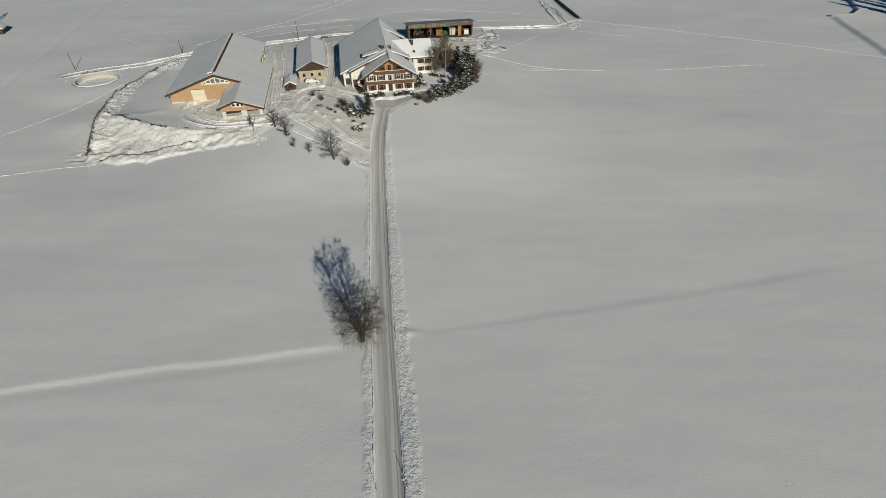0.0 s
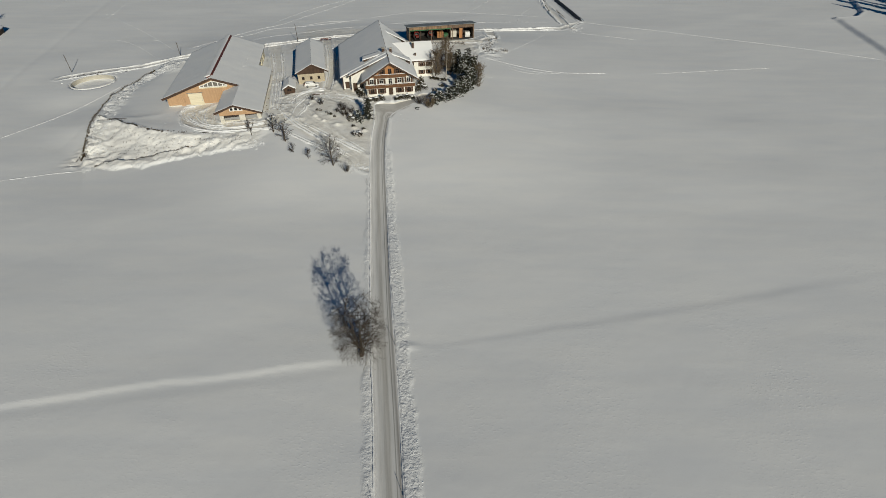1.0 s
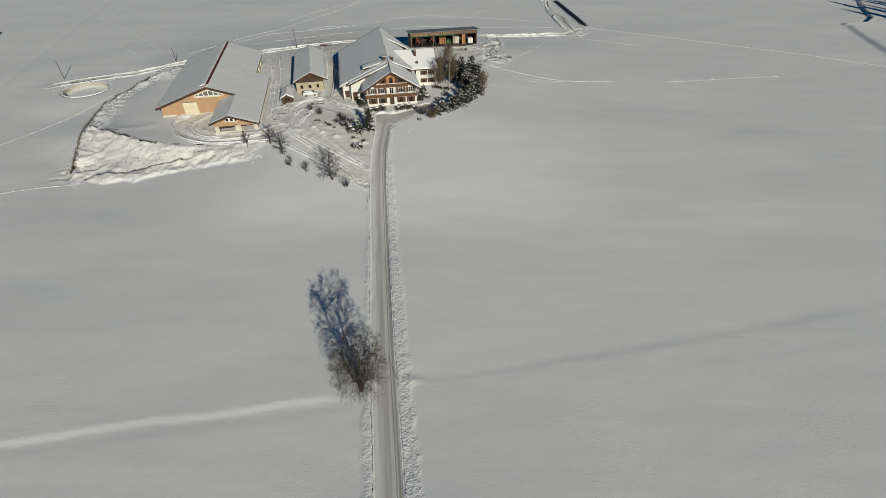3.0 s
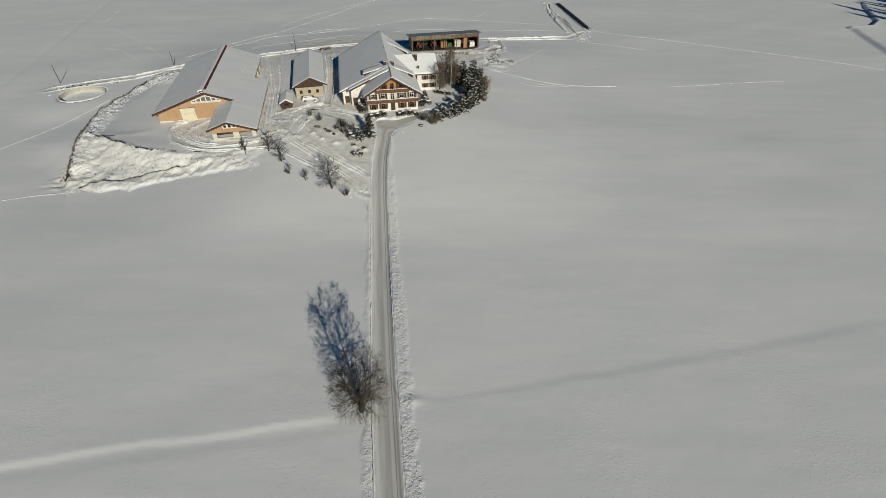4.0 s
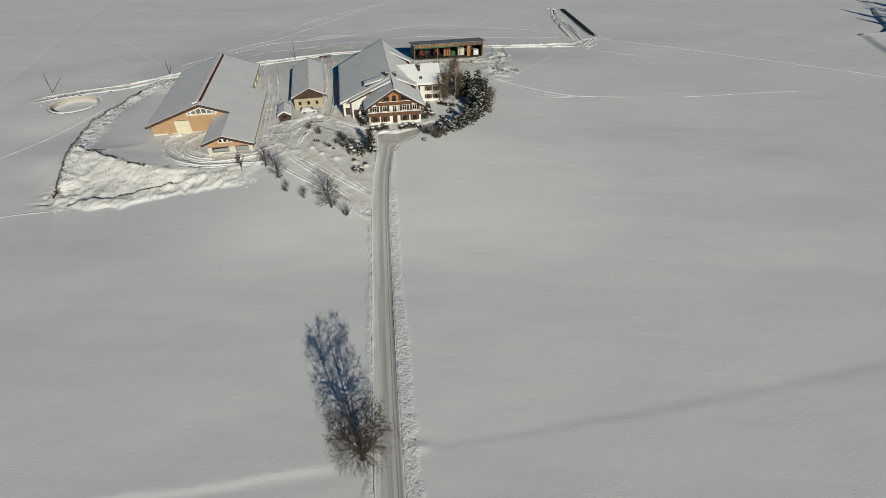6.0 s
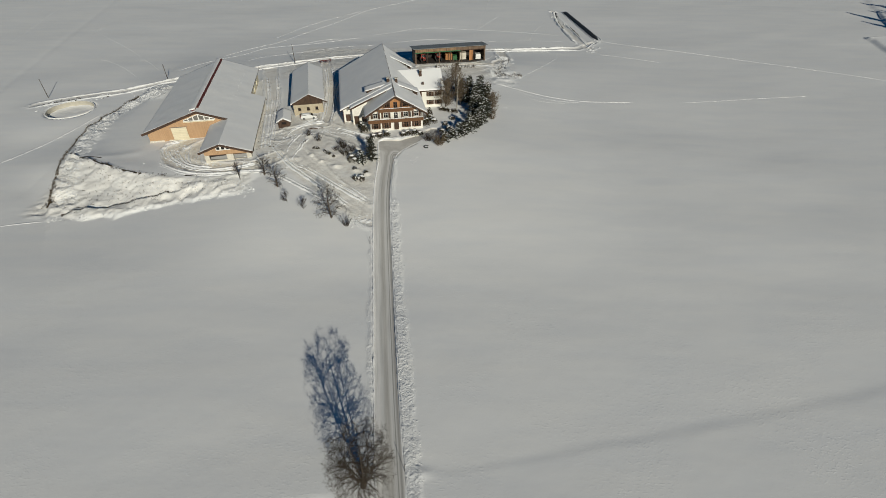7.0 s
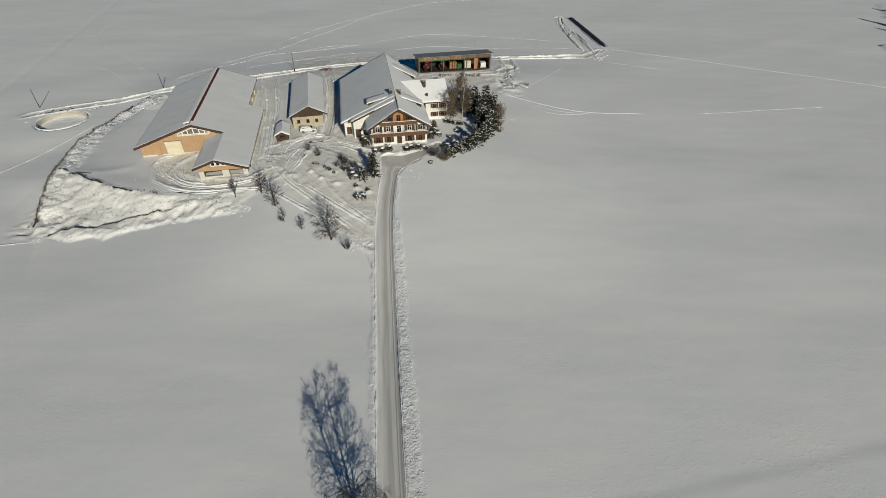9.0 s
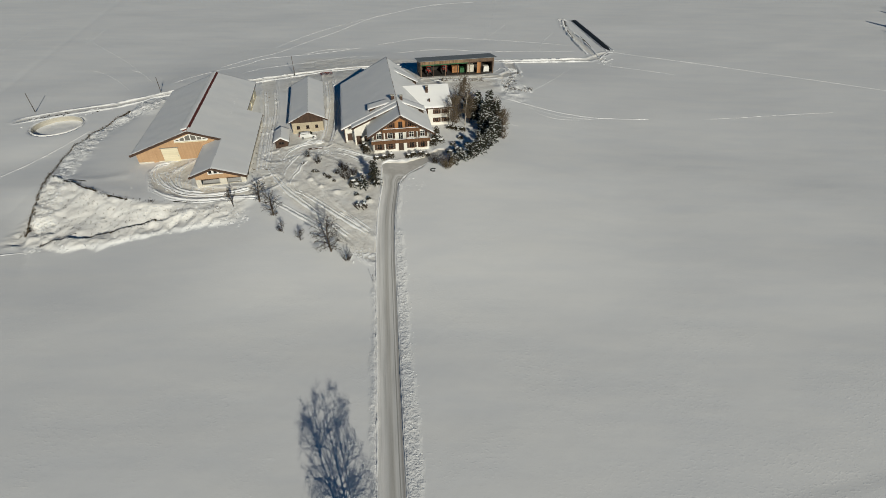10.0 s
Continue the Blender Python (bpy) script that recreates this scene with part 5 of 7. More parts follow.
    for a, b in (((16.1, left(16.1)), (21.45, roof(21.45))), ((21.45, roof(21.45)), (28.8, roof(28.8)))):
        bm = bmesh.new()
        beam(bm, (a[0], -16.32, a[1] - 0.1), (b[0], -16.32, b[1] - 0.1), 0.16, 0.5)
        part("verge_board", bm, TRIM_WOOD, h)
    # ridge vent: raised, snowed up on one side, bare red sheet on the other
    vent = part("ridge_vent", boxes((12.8, 13.8, -0.2, 41.7, Z - 0.2, Z + 0.45)), RED_METAL, h, "raised ridge vent of dark red sheet")
    bm = bmesh.new()
    hexa(bm, [(13.8, 1.2, Z), (14.3, 1.2, Z - 0.3), (14.3, 41.7, Z - 0.3), (13.8, 41.7, Z)], [(13.8, 1.2, Z + 0.45), (14.3, 1.2, Z + 0.2), (14.3, 41.7, Z + 0.2), (13.8, 41.7, Z + 0.45)])
    part("vent_sheet", bm, RED_METAL, vent)
    bm = bmesh.new()
    snow_sheet(bm, (12.3, -0.4, Z + 0.15), (13.85, -0.4, Z + 0.46), (13.85, 41.9, Z + 0.46), (12.3, 41.9, Z + 0.15), 0.24, 27.0)
    part("snow_layer", bm, ROOF_SNOW, vent, smooth=True)
    # small slides have broken the snow in rows down the broad slope
    rng = random.Random(9)
    verts, faces = [], []
    for row, v0, v1, n in ((21.2, 14, 34, 22),):
        for _ in range(n):
            v = rng.uniform(v0, v1)
            u = row + rng.gauss(0, 0.3)
            k, a, b = len(verts), rng.uniform(0.08, 0.16), rng.uniform(0.25, 0.6)
            z = roof(u) + 0.17
            verts += [(u - a, v - b, z - 0.05), (u + a, v - b, z - 0.12), (u + a, v + b, z - 0.12), (u - a, v + b, z - 0.05), (u + 0.3 * a, v, z + rng.uniform(0.03, 0.08))]
            faces += [(k, k + 1, k + 4), (k + 1, k + 2, k + 4), (k + 2, k + 3, k + 4), (k + 3, k, k + 4)]
    mesh_part("slid_snow", verts, faces, ROOF_SNOW, h, "small broken lumps of slid snow", False, "stuff")
    return h


long_barn()


def small_barn():
    h = thing("stone_stable", -46.32, 157.25, 4.6, 12.5, "small cream stable with a dark boarded gable and snow roof", "barn")
    W, R, back = 8.3, 4.8, 27.0
    roof = lambda u: 5.95 - 0.47 * abs(u - R)
    wins = [(1.2, 2.0), (3.7, 4.5), (6.1, 6.9)]
    bm = bmesh.new()
    cells(bm, 0, W, -0.5, lambda u: 2.95, [(a, b, 1.2, 2.1) for a, b in wins], 0, 0.4)
    part("front_wall", bm, CREAM, h)
    bm = bmesh.new()
    cells(bm, -0.02, W + 0.02, 2.95, lambda u: roof(u) - 0.2, [], -0.08, 0.35, extra=(R,))
    part("gable_wall", bm, DARK_WOOD, h, "dark boarded gable")
    for x in (0.0, W - 0.4):
        part("side_wall", boxes((x, x + 0.4, 0.4, back, -0.5, 3.5)), CREAM, h)
    bm = bmesh.new()
    cells(bm, 0.4, W - 0.4, -0.5, lambda u: roof(u) - 0.2, [], back - 0.4, back, extra=(R,))
    part("back_wall", bm, CREAM, h)
    for a, b in wins:
        window(h, (a + b) / 2, 1.2, b - a, 0.9, 0.0, frame_mat=TRIM_WOOD)
    slope(h, (-0.7, -0.9, roof(-0.7)), (R, -0.9, 5.95), (R, back + 0.8, 5.95), (-0.7, back + 0.8, roof(-0.7)), 0.18, TRIM_WOOD, 0.18, 31.0, rims=(1, 0, 1, 1))
    slope(h, (R, -0.9, 5.95), (W + 0.8, -0.9, roof(W + 0.8)), (W + 0.8, back + 0.8, roof(W + 0.8)), (R, back + 0.8, 5.95), 0.18, TRIM_WOOD, 0.18, 32.0, rims=(1, 1, 1, 0))
    for s in (-1, 1):
        bm = bmesh.new()
        beam(bm, (R, -0.95, 5.95), (R + s * 4.9, -0.95, roof(R + 4.9) - 0.1), 0.12, 0.34)
        part("verge_board", bm, TRIM_WOOD, h)
    return h


small_barn()


def garden_hut():
    h = thing("wooden_hut", -48.9, 149.3, 4.3, 12, "small dark wooden hut with a snow-laden gable roof", "hut")
    roof = lambda u: 2.75 - 0.55 * abs(u - 1.55)
    bm = bmesh.new()
    cells(bm, 0, 3.1, -0.3, lambda u: roof(u) - 0.12, [(0.9, 2.2, 0.9, 1.7)], 0, 0.15, extra=(1.55,))
    part("front_wall", bm, DARK_WOOD, h)
    for x in (0, 2.95):
        part("side_wall", boxes((x, x + 0.15, 0.15, 6.5, -0.3, 1.8)), DARK_WOOD, h)
    part("back_wall", boxes((0.15, 2.95, 6.35, 6.5, -0.3, 1.9)), DARK_WOOD, h)
    window(h, 1.55, 0.9, 1.3, 0.8, 0.0, frame_mat=TRIM_WOOD)
    slope(h, (-0.5, -0.6, roof(-0.5)), (1.55, -0.6, 2.75), (1.55, 7.0, 2.75), (-0.5, 7.0, roof(-0.5)), 0.1, TRIM_WOOD, 0.28, 41.0, rims=(1, 0, 1, 1))
    slope(h, (1.55, -0.6, 2.75), (3.6, -0.6, roof(3.6)), (3.6, 7.0, roof(3.6)), (1.55, 7.0, 2.75), 0.1, TRIM_WOOD, 0.28, 42.0, rims=(1, 1, 1, 0))
    return h


garden_hut()


def machine_shed():
    h = thing("machine_shed", -11.94, 203.58, 4.15, 12.54, "long open-fronted wooden machine shed with a grey sheet roof", "shed")
    u0, u1, deep = -1.4, 24.9, 7.0
    part("back_wall", boxes((u0, u1, deep - 0.15, deep, -0.3, 4.3)), OLD_WOOD, h)
    for x in (u0, u1 - 0.15):
        bm = bmesh.new()
        hexa(bm, [(x, 0, -0.3), (x + 0.15, 0, -0.3), (x + 0.15, deep - 0.15, -0.3), (x, deep - 0.15, -0.3)], [(x, 0, 5.38), (x + 0.15, 0, 5.38), (x + 0.15, deep - 0.15, 4.38), (x, deep - 0.15, 4.38)])
        part("end_wall", bm, OLD_WOOD, h)
    for i in range(7):
        x = u0 + 0.3 + (u1 - u0 - 0.6) * i / 6
        part("post", boxes((x - 0.12, x + 0.12, 0.02, 0.26, -0.3, 4.0)), TRIM_WOOD if i % 2 else OLD_WOOD, h)
    x = u0
    while x < u1 - 0.05:
        w = random.uniform(0.22, 0.34)
        # boards vary at random; the sunlit tone is used only left of 14
        part("fascia_board", boxes((x, min(x + w - 0.02, u1), -0.06, 0.0, 4.15 + random.uniform(-0.06, 0.05), 5.28)), SHED_WOOD if x < 14 and random.random() < 0.75 else OLD_WOOD, h)
        x += w
    part("lintel", boxes((u0, 15.4, -0.16, -0.065, 3.85, 4.14)), GREEN_PAINT, h, "faded green beam")
    part("lintel", boxes((15.4, u1, -0.16, -0.065, 3.95, 4.14)), TRIM_WOOD, h)
    bm = bmesh.new()
    hexa(bm, [(u0 - 0.8, -0.9, 5.5), (u1 + 0.8, -0.9, 5.5), (u1 + 0.8, deep + 0.6, 4.3), (u0 - 0.8, deep + 0.6, 4.3)], [(u0 - 0.8, -0.9, 5.62), (u1 + 0.8, -0.9, 5.62), (u1 + 0.8, deep + 0.6, 4.42), (u0 - 0.8, deep + 0.6, 4.42)])
    part("roof", bm, GREY_METAL, h, "grey profiled sheet with little snow")
    # floor and rear lining take a near-black that paints the shade under the roof
    part("floor", boxes((u0 + 0.2, u1 - 0.2, 0.3, deep - 0.2, -0.3, 0.12)), DARK_IN, h, "earth floor with the shed's inner shade in its colour")
    part("partition", boxes((15.2, 15.35, 0.3, deep - 0.2, 0.12, 4.2)), OLD_WOOD, h)
    part("shade_lining", boxes((u0 + 0.2, u1 - 0.2, deep - 0.4, deep - 0.2, 0.12, 4.2)), DARK_IN, h)
    part("door_panel", boxes((18.9, 20.4, 0.3, 0.4, -0.2, 3.8)), HONEY_WOOD, h, "light brown board leaf standing open")
    return h


machine_shed()


# ---- trees and shrubs ----
def limbs_mesh(name, segs, mat, parent, sides=3, label=""):
    """Tapered sticks, joined: segs of (start, end, radius, radius)."""
    verts, faces = [], []
    ring = [(math.cos(2 * math.pi * i / sides), math.sin(2 * math.pi * i / sides)) for i in range(sides)]
    for a, b, ra, rb in segs:
        d = b - a
        if d.length < 1e-5:
            continue
        side = d.orthogonal().normalized()
        up = d.normalized().cross(side)
        k = len(verts)
        for c, r in ((a, ra), (b, rb)):
            verts += [tuple(c + side * (x * r) + up * (y * r)) for x, y in ring]
        for i in range(sides):
            j = (i + 1) % sides
            faces.append((k + i, k + j, k + sides + j, k + sides + i))
    return mesh_part(name, verts, faces, mat, parent, label, True, "" if name in ("trunk", "limb") else "stuff")


def grow(out, rng, p, d, length, r, level, depth, spec):
    """One bough and all that springs from it."""
    steps = (7, 5, 4, 2, 2)[level]
    a = p.copy()
    d = d.normalized()
    seg = length / steps
    for i in range(steps):
        t = (i + 1) / steps
        wild = spec["wild"] * (0.5 + 0.5 * level)
        lift = spec["lift"] if level == 1 else spec["droop"] if level >= 3 else spec["lift"] * 0.3
        d = (d + Vector((rng.uniform(-wild, wild), rng.uniform(-wild, wild), rng.uniform(-wild, wild) + lift)) * 0.5).normalized()
        b = a + d * seg
        ra, rb = r * (1 - 0.72 * i / steps), r * (1 - 0.72 * t)
        out[min(level, 2)].append((a.copy(), b.copy(), ra, rb))
        if level < depth:
            for _ in range(spec["kids"][level]):
                if level == 0 and t < spec["bare"]:
                    continue
                turn = rng.uniform(0, 6.283)
                flat = d.orthogonal().normalized()
                flat.rotate(Matrix.Rotation(turn, 3, d))
                f = (t - spec["bare"]) / (1 - spec["bare"])
                tilt = 1.3 - 0.75 * f + rng.uniform(-0.15, 0.15) if level == 0 else rng.uniform(0.5, 1.0)
                way = d * math.cos(tilt) + flat * math.sin(tilt)
                if level == 0:
                    size = spec["spread"] * math.sin(math.pi * (0.20 + spec["dome"] * f)) ** 0.8 * rng.uniform(0.8, 1.15)
                else:
                    size = spec["sub"] * length * rng.uniform(0.34, 0.62) * (1.1 - 0.5 * t)
                grow(out, rng, a.lerp(b, rng.random()), way, size, max(rb * 0.62, spec["thin"]) if level else max(0.025, spec["limb"] * size), level + 1, depth, spec)
        a = b


def bare_tree(name, x, y, height, spread, trunk, seed, label, category="tree", depth=4, kids=(5, 2, 3, 2), bare=0.14, lift=0.16, droop=-0.02, thin=0.012, wild=0.16, group="", lean=(0, 0), dome=0.68, limb=0.0145, sub=1.0, twig=None):
    rng = random.Random(seed)
    ob = thing(name, x, y, level(x, y) - 0.15, rng.uniform(0, 360), label, category, group)
    out = ([], [], [])
    spec = dict(kids=kids, bare=bare, lift=lift, droop=droop, thin=thin, wild=wild, spread=spread, dome=dome, limb=limb, sub=sub)
    grow(out, rng, Vector((0, 0, 0)), Vector((lean[0], lean[1], 1)), height, trunk, 0, depth, spec)
    limbs_mesh("trunk", out[0], BIRCH_BARK if name == "birch" else BARK, ob, 8)
    limbs_mesh("limbs", out[1], twig or BARK, ob, 5)
    limbs_mesh("crown", out[2], twig or TWIG, ob, 3)
    return ob


def curve(out, kind, a, c, b, r0, r1, n):
    """A bent stick from a towards b, pulled to c; gives its points."""
    pts = [a * (1 - t) ** 2 + c * (2 * t * (1 - t)) + b * t * t for t in (i / n for i in range(n + 1))]
    for i in range(n):
        out[kind].append((pts[i], pts[i + 1], r0 + (r1 - r0) * i / n, r0 + (r1 - r0) * (i + 1) / n))
    return pts


def dome_tree(name, x, y, height, wide, trunk, count, seed, label, group="", boughs=11, twigs=7, lean=0.0):
    """A leafless tree with arching limbs that fill a rounded crown."""
    rng = random.Random(seed)
    ob = thing(name, x, y, level(x, y) - 0.15, rng.uniform(0, 360), label, "tree", group)
    out = ([], [], [])
    stem = [Vector((lean * t * t + 0.25 * math.sin(2.2 * t + seed), 0.2 * math.sin(3.1 * t), t * height * 0.86)) for t in (i / 12 for i in range(13))]
    for i in range(12):
        out[0].append((stem[i], stem[i + 1], trunk * (1 - 0.9 * i / 12), trunk * (1 - 0.9 * (i + 1) / 12)))
    for k in range(count):
        f = (k + 0.5) / count
        a = k * 2.39996 + rng.uniform(-0.3, 0.3)
        zt = height * (0.16 + 0.84 * f)
        e = (zt / height - 0.55) / (0.45 if zt > 0.55 * height else 0.6)
        r = wide * math.sqrt(max(0.0, 1 - e * e * 0.98)) * rng.uniform(0.8, 1.08)
        tip = Vector((math.cos(a) * r + lean * f, math.sin(a) * r, zt * rng.uniform(0.93, 1.04)))
        base = stem[min(11, int(12 * min(0.9, 0.10 + 0.66 * f + rng.uniform(-0.05, 0.05))))]
        L = (tip - base).length
        bend = base.lerp(tip, 0.45) + Vector((0, 0, L * rng.uniform(0.08, 0.26))) + Vector((rng.uniform(-0.1, 0.1), rng.uniform(-0.1, 0.1), 0)) * L
        thick = trunk * rng.uniform(0.2, 0.32) * (1.1 - 0.5 * f)
        pts = curve(out, 1, base, bend, tip, thick, 0.018, 8)
        for _ in range(boughs):
            t = rng.uniform(0.22, 1.0)
            i = min(7, int(t * 8))
            p, d = pts[i], (pts[i + 1] - pts[i]).normalized()
            side = d.orthogonal().normalized()
            side.rotate(Matrix.Rotation(rng.uniform(0, 6.283), 3, d))
            s = wide * rng.uniform(0.16, 0.36) * (1.15 - 0.45 * t)
            way = (d * 0.75 + side * 0.8).normalized()
            q = curve(out, 2, p, p + way * s * 0.55 + Vector((0, 0, 0.1 * s)), p + way * s + Vector((0, 0, -0.12 * s)), 0.024, 0.010, 4)
            for _j in range(twigs):
                h = rng.randint(1, 4)
                v = ((q[h] - q[h - 1]).normalized() * 0.8 + Vector((rng.uniform(-1, 1), rng.uniform(-1, 1), rng.uniform(-0.8, 0.7)))).normalized()
                g = s * rng.uniform(0.2, 0.45)
                out[2].append((q[h], q[h] + v * g, 0.010, 0.005))
    limbs_mesh("trunk", out[0], BARK, ob, 8)
    limbs_mesh("limbs", out[1], BARK, ob, 5)
    limbs_mesh("crown", out[2], TWIG, ob, 3)
    return ob


def spreading_tree(name, x, y, height, wide, trunk, seed, label, leaders=8, limbs=17, boughs=9, twigs=11, low=12, category="tree", group="", fork=0.17):
    """A leafless tree: a short trunk, steep leaders, limbs that arch over and hang at the ends, and fine twigs."""
    rng = random.Random(seed)
    ob = thing(name, x, y, level(x, y) - 0.15, 0, label, category, group)
    out = ([], [], [])
    outline = lambda z: wide * float(np.interp(z / height, [0.05, 0.14, 0.3, 0.5, 0.7, 0.86, 0.96, 1.0], [0.4, 0.78, 1.0, 1.0, 0.95, 0.86, 0.74, 0.5]))
    stem = [Vector((0.12 * math.sin(5 * t + seed), 0.1 * math.sin(4 * t), t * height * fork)) for t in (i / 5 for i in range(6))]
    for i in range(5):
        out[0].append((stem[i], stem[i + 1], trunk * (1.15 - 0.07 * i), trunk * (1.08 - 0.07 * i)))
    sets = [[] for _ in range(leaders + 1)]
    roots = [(stem[rng.randint(2, 5)], None, rng.uniform(0, 6.283), leaders) for _ in range(low)]
    for k in range(leaders):
        a = k * 2.39996 + rng.uniform(-0.35, 0.35)
        r = wide * (0.08 if k == 0 else 0.34 + 0.3 * (k % 3) / 2)
        end = Vector((math.cos(a) * r, math.sin(a) * r, height * (0.94 if k == 0 else rng.uniform(0.87, 0.92))))
        start = stem[5] if k < 3 else stem[3 + k % 2]
        bend = Vector((end.x * 0.9, end.y * 0.9, start.z + (end.z - start.z) * 0.35))
        pts = curve((out[0], sets[k], out[2]), 1, start, bend, end, trunk * (0.5 if k == 0 else rng.uniform(0.16, 0.28)), 0.016, 14)
        heights = [0.08 + 0.91 * ((i + rng.random()) / limbs) ** 0.85 for i in range(limbs)]
        roots += [(pts[min(13, int(14 * t))], t, a + (i * 2.39996 + 3.14159) % 6.28318 * 0.66 - 2.07, k) for i, t in enumerate(heights)]
    for p, t, a, k in roots:
        f = 0.0 if t is None else t
        z1 = min(height * rng.uniform(0.8, 0.96), p.z + height * 0.12 * f * rng.uniform(0.5, 1.5))
        out_to = outline(min(z1, height)) * rng.uniform(0.74, 1.08)
        tip = Vector((math.cos(a) * out_to, math.sin(a) * out_to, z1))
        L = (tip - p).length
        drop = (0.22 if t is None else 0.14 * (0.6 - t)) * L
        tip.z = max(0.7, tip.z - drop)
        mid = p.lerp(tip, 0.5) + Vector((rng.uniform(-0.12, 0.12) * L, rng.uniform(-0.12, 0.12) * L, L * rng.uniform(0.28, 0.46) * (1 - 0.75 * f)))
        q = curve((out[0], sets[k], out[2]), 1, p, mid, tip, max(0.02, trunk * 0.025 + 0.011 * L * (1 - 0.4 * f)), 0.007, 8)
        for _ in range(boughs):
            i = rng.choice((2, 3, 4, 5, 5, 6, 6, 7, 7))
            d = (q[i + 1] - q[i]).normalized()
            side = d.orthogonal().normalized()
            side.rotate(Matrix.Rotation(rng.uniform(0, 6.283), 3, d))
            g = wide * rng.uniform(0.14, 0.32) * (1 - 0.35 * f)
            way = (d * 0.7 + side * 0.75 + Vector((0, 0, 0.1 + 0.45 * f))).normalized()
            b = curve(out, 2, q[i], q[i] + way * g * 0.55 + Vector((0, 0, 0.12 * g)), q[i] + way * g - Vector((0, 0, 0.2 * g * (1 - 0.7 * f))), 0.013, 0.005, 3)
            for _j in range(twigs):
                h = rng.randint(1, 3)
                v = ((b[h] - b[h - 1]).normalized() * 0.9 + Vector((rng.uniform(-1, 1), rng.uniform(-1, 1), rng.uniform(-1.0 + 0.7 * f, 0.7 + 0.4 * f)))).normalized()
                out[2].append((b[h], b[h] + v * (wide * rng.uniform(0.05, 0.15)), 0.0052, 0.0025))
    limbs_mesh("trunk", out[0], BARK, ob, 10)
    for limb in sets:
        limbs_mesh("limb", limb, BARK, ob, 5)
    limbs_mesh("crown", out[2], TWIG, ob, 3)
    return ob


def shrub_of_stems(name, x, y, height, width, count, seed, label, mat=None, category="shrub", group=""):
    rng = random.Random(seed)
    ob = thing(name, x, y, level(x, y) - 0.1, 0, label, category, group)
    segs, fine = [], []
    for _ in range(count):
        a = rng.uniform(0, 6.283)
        r = width * 0.25 * rng.random()
        p = Vector((math.cos(a) * r, math.sin(a) * r, 0))
        d = Vector((math.cos(a) * rng.uniform(0.1, 0.8), math.sin(a) * rng.uniform(0.1, 0.8), 1.0)).normalized()
        L = height * rng.uniform(0.6, 1.05)
        q = p
        for i in range(4):
            d = (d + Vector((rng.uniform(-0.2, 0.2), rng.uniform(-0.2, 0.2), 0.02))).normalized()
            b = q + d * (L / 4)
            segs.append((q, b, 0.03 * (1 - i * 0.2), 0.03 * (0.8 - i * 0.2)))
            for _k in range(3):
                e = (d + Vector((rng.uniform(-0.9, 0.9), rng.uniform(-0.9, 0.9), rng.uniform(-0.2, 0.6)))).normalized()
                fine.append((b, b + e * L * rng.uniform(0.12, 0.3), 0.014, 0.006))
            q = b
    limbs_mesh("stems", segs, mat or BARK, ob, 4)
    limbs_mesh("crown", fine, mat or TWIG, ob, 3)
    return ob


def flakes(name, spots, mat, parent, label="", seed=0):
    """Many small leaf-like pieces: spots of (place, way, size, width)."""
    rng = random.Random(seed)
    verts, faces = [], []
    for p, d, s, w in spots:
        side = d.orthogonal().normalized()
        side.rotate(Matrix.Rotation(rng.uniform(0, 6.283), 3, d))
        k = len(verts)
        verts += [tuple(p), tuple(p + d * s * 0.5 + side * w), tuple(p + d * s), tuple(p + d * s * 0.5 - side * w)]
        faces.append((k, k + 1, k + 2, k + 3))
    return mesh_part(name, verts, faces, mat, parent, label, kind="stuff")


def lumps(name, spots, mat, parent, label="", seed=0):
    """Soft small heaps of snow: spots of (place, radius, height)."""
    rng = random.Random(seed)
    verts, faces = [], []
    for p, r, h in spots:
        k = len(verts)
        n = 6
        turn = rng.uniform(0, 6.28)
        for i in range(n):
            a = turn + 2 * math.pi * i / n
            q = r * rng.uniform(0.75, 1.2)
            verts.append((p.x + math.cos(a) * q, p.y + math.sin(a) * q, p.z - 0.25 * r * rng.random()))
        for i in range(n):
            a = turn + 2 * math.pi * (i + 0.5) / n
            verts.append((p.x + math.cos(a) * r * 0.55, p.y + math.sin(a) * r * 0.55, p.z + h * rng.uniform(0.7, 0.95)))
        verts.append((p.x, p.y, p.z + h))
        for i in range(n):
            j = (i + 1) % n
            faces += [(k + i, k + j, k + n + i), (k + j, k + n + j, k + n + i), (k + n + i, k + n + j, k + 2 * n)]
        faces.append(tuple(k + i for i in range(n - 1, -1, -1)))
    return mesh_part(name, verts, faces, mat, parent, label, True, "stuff")


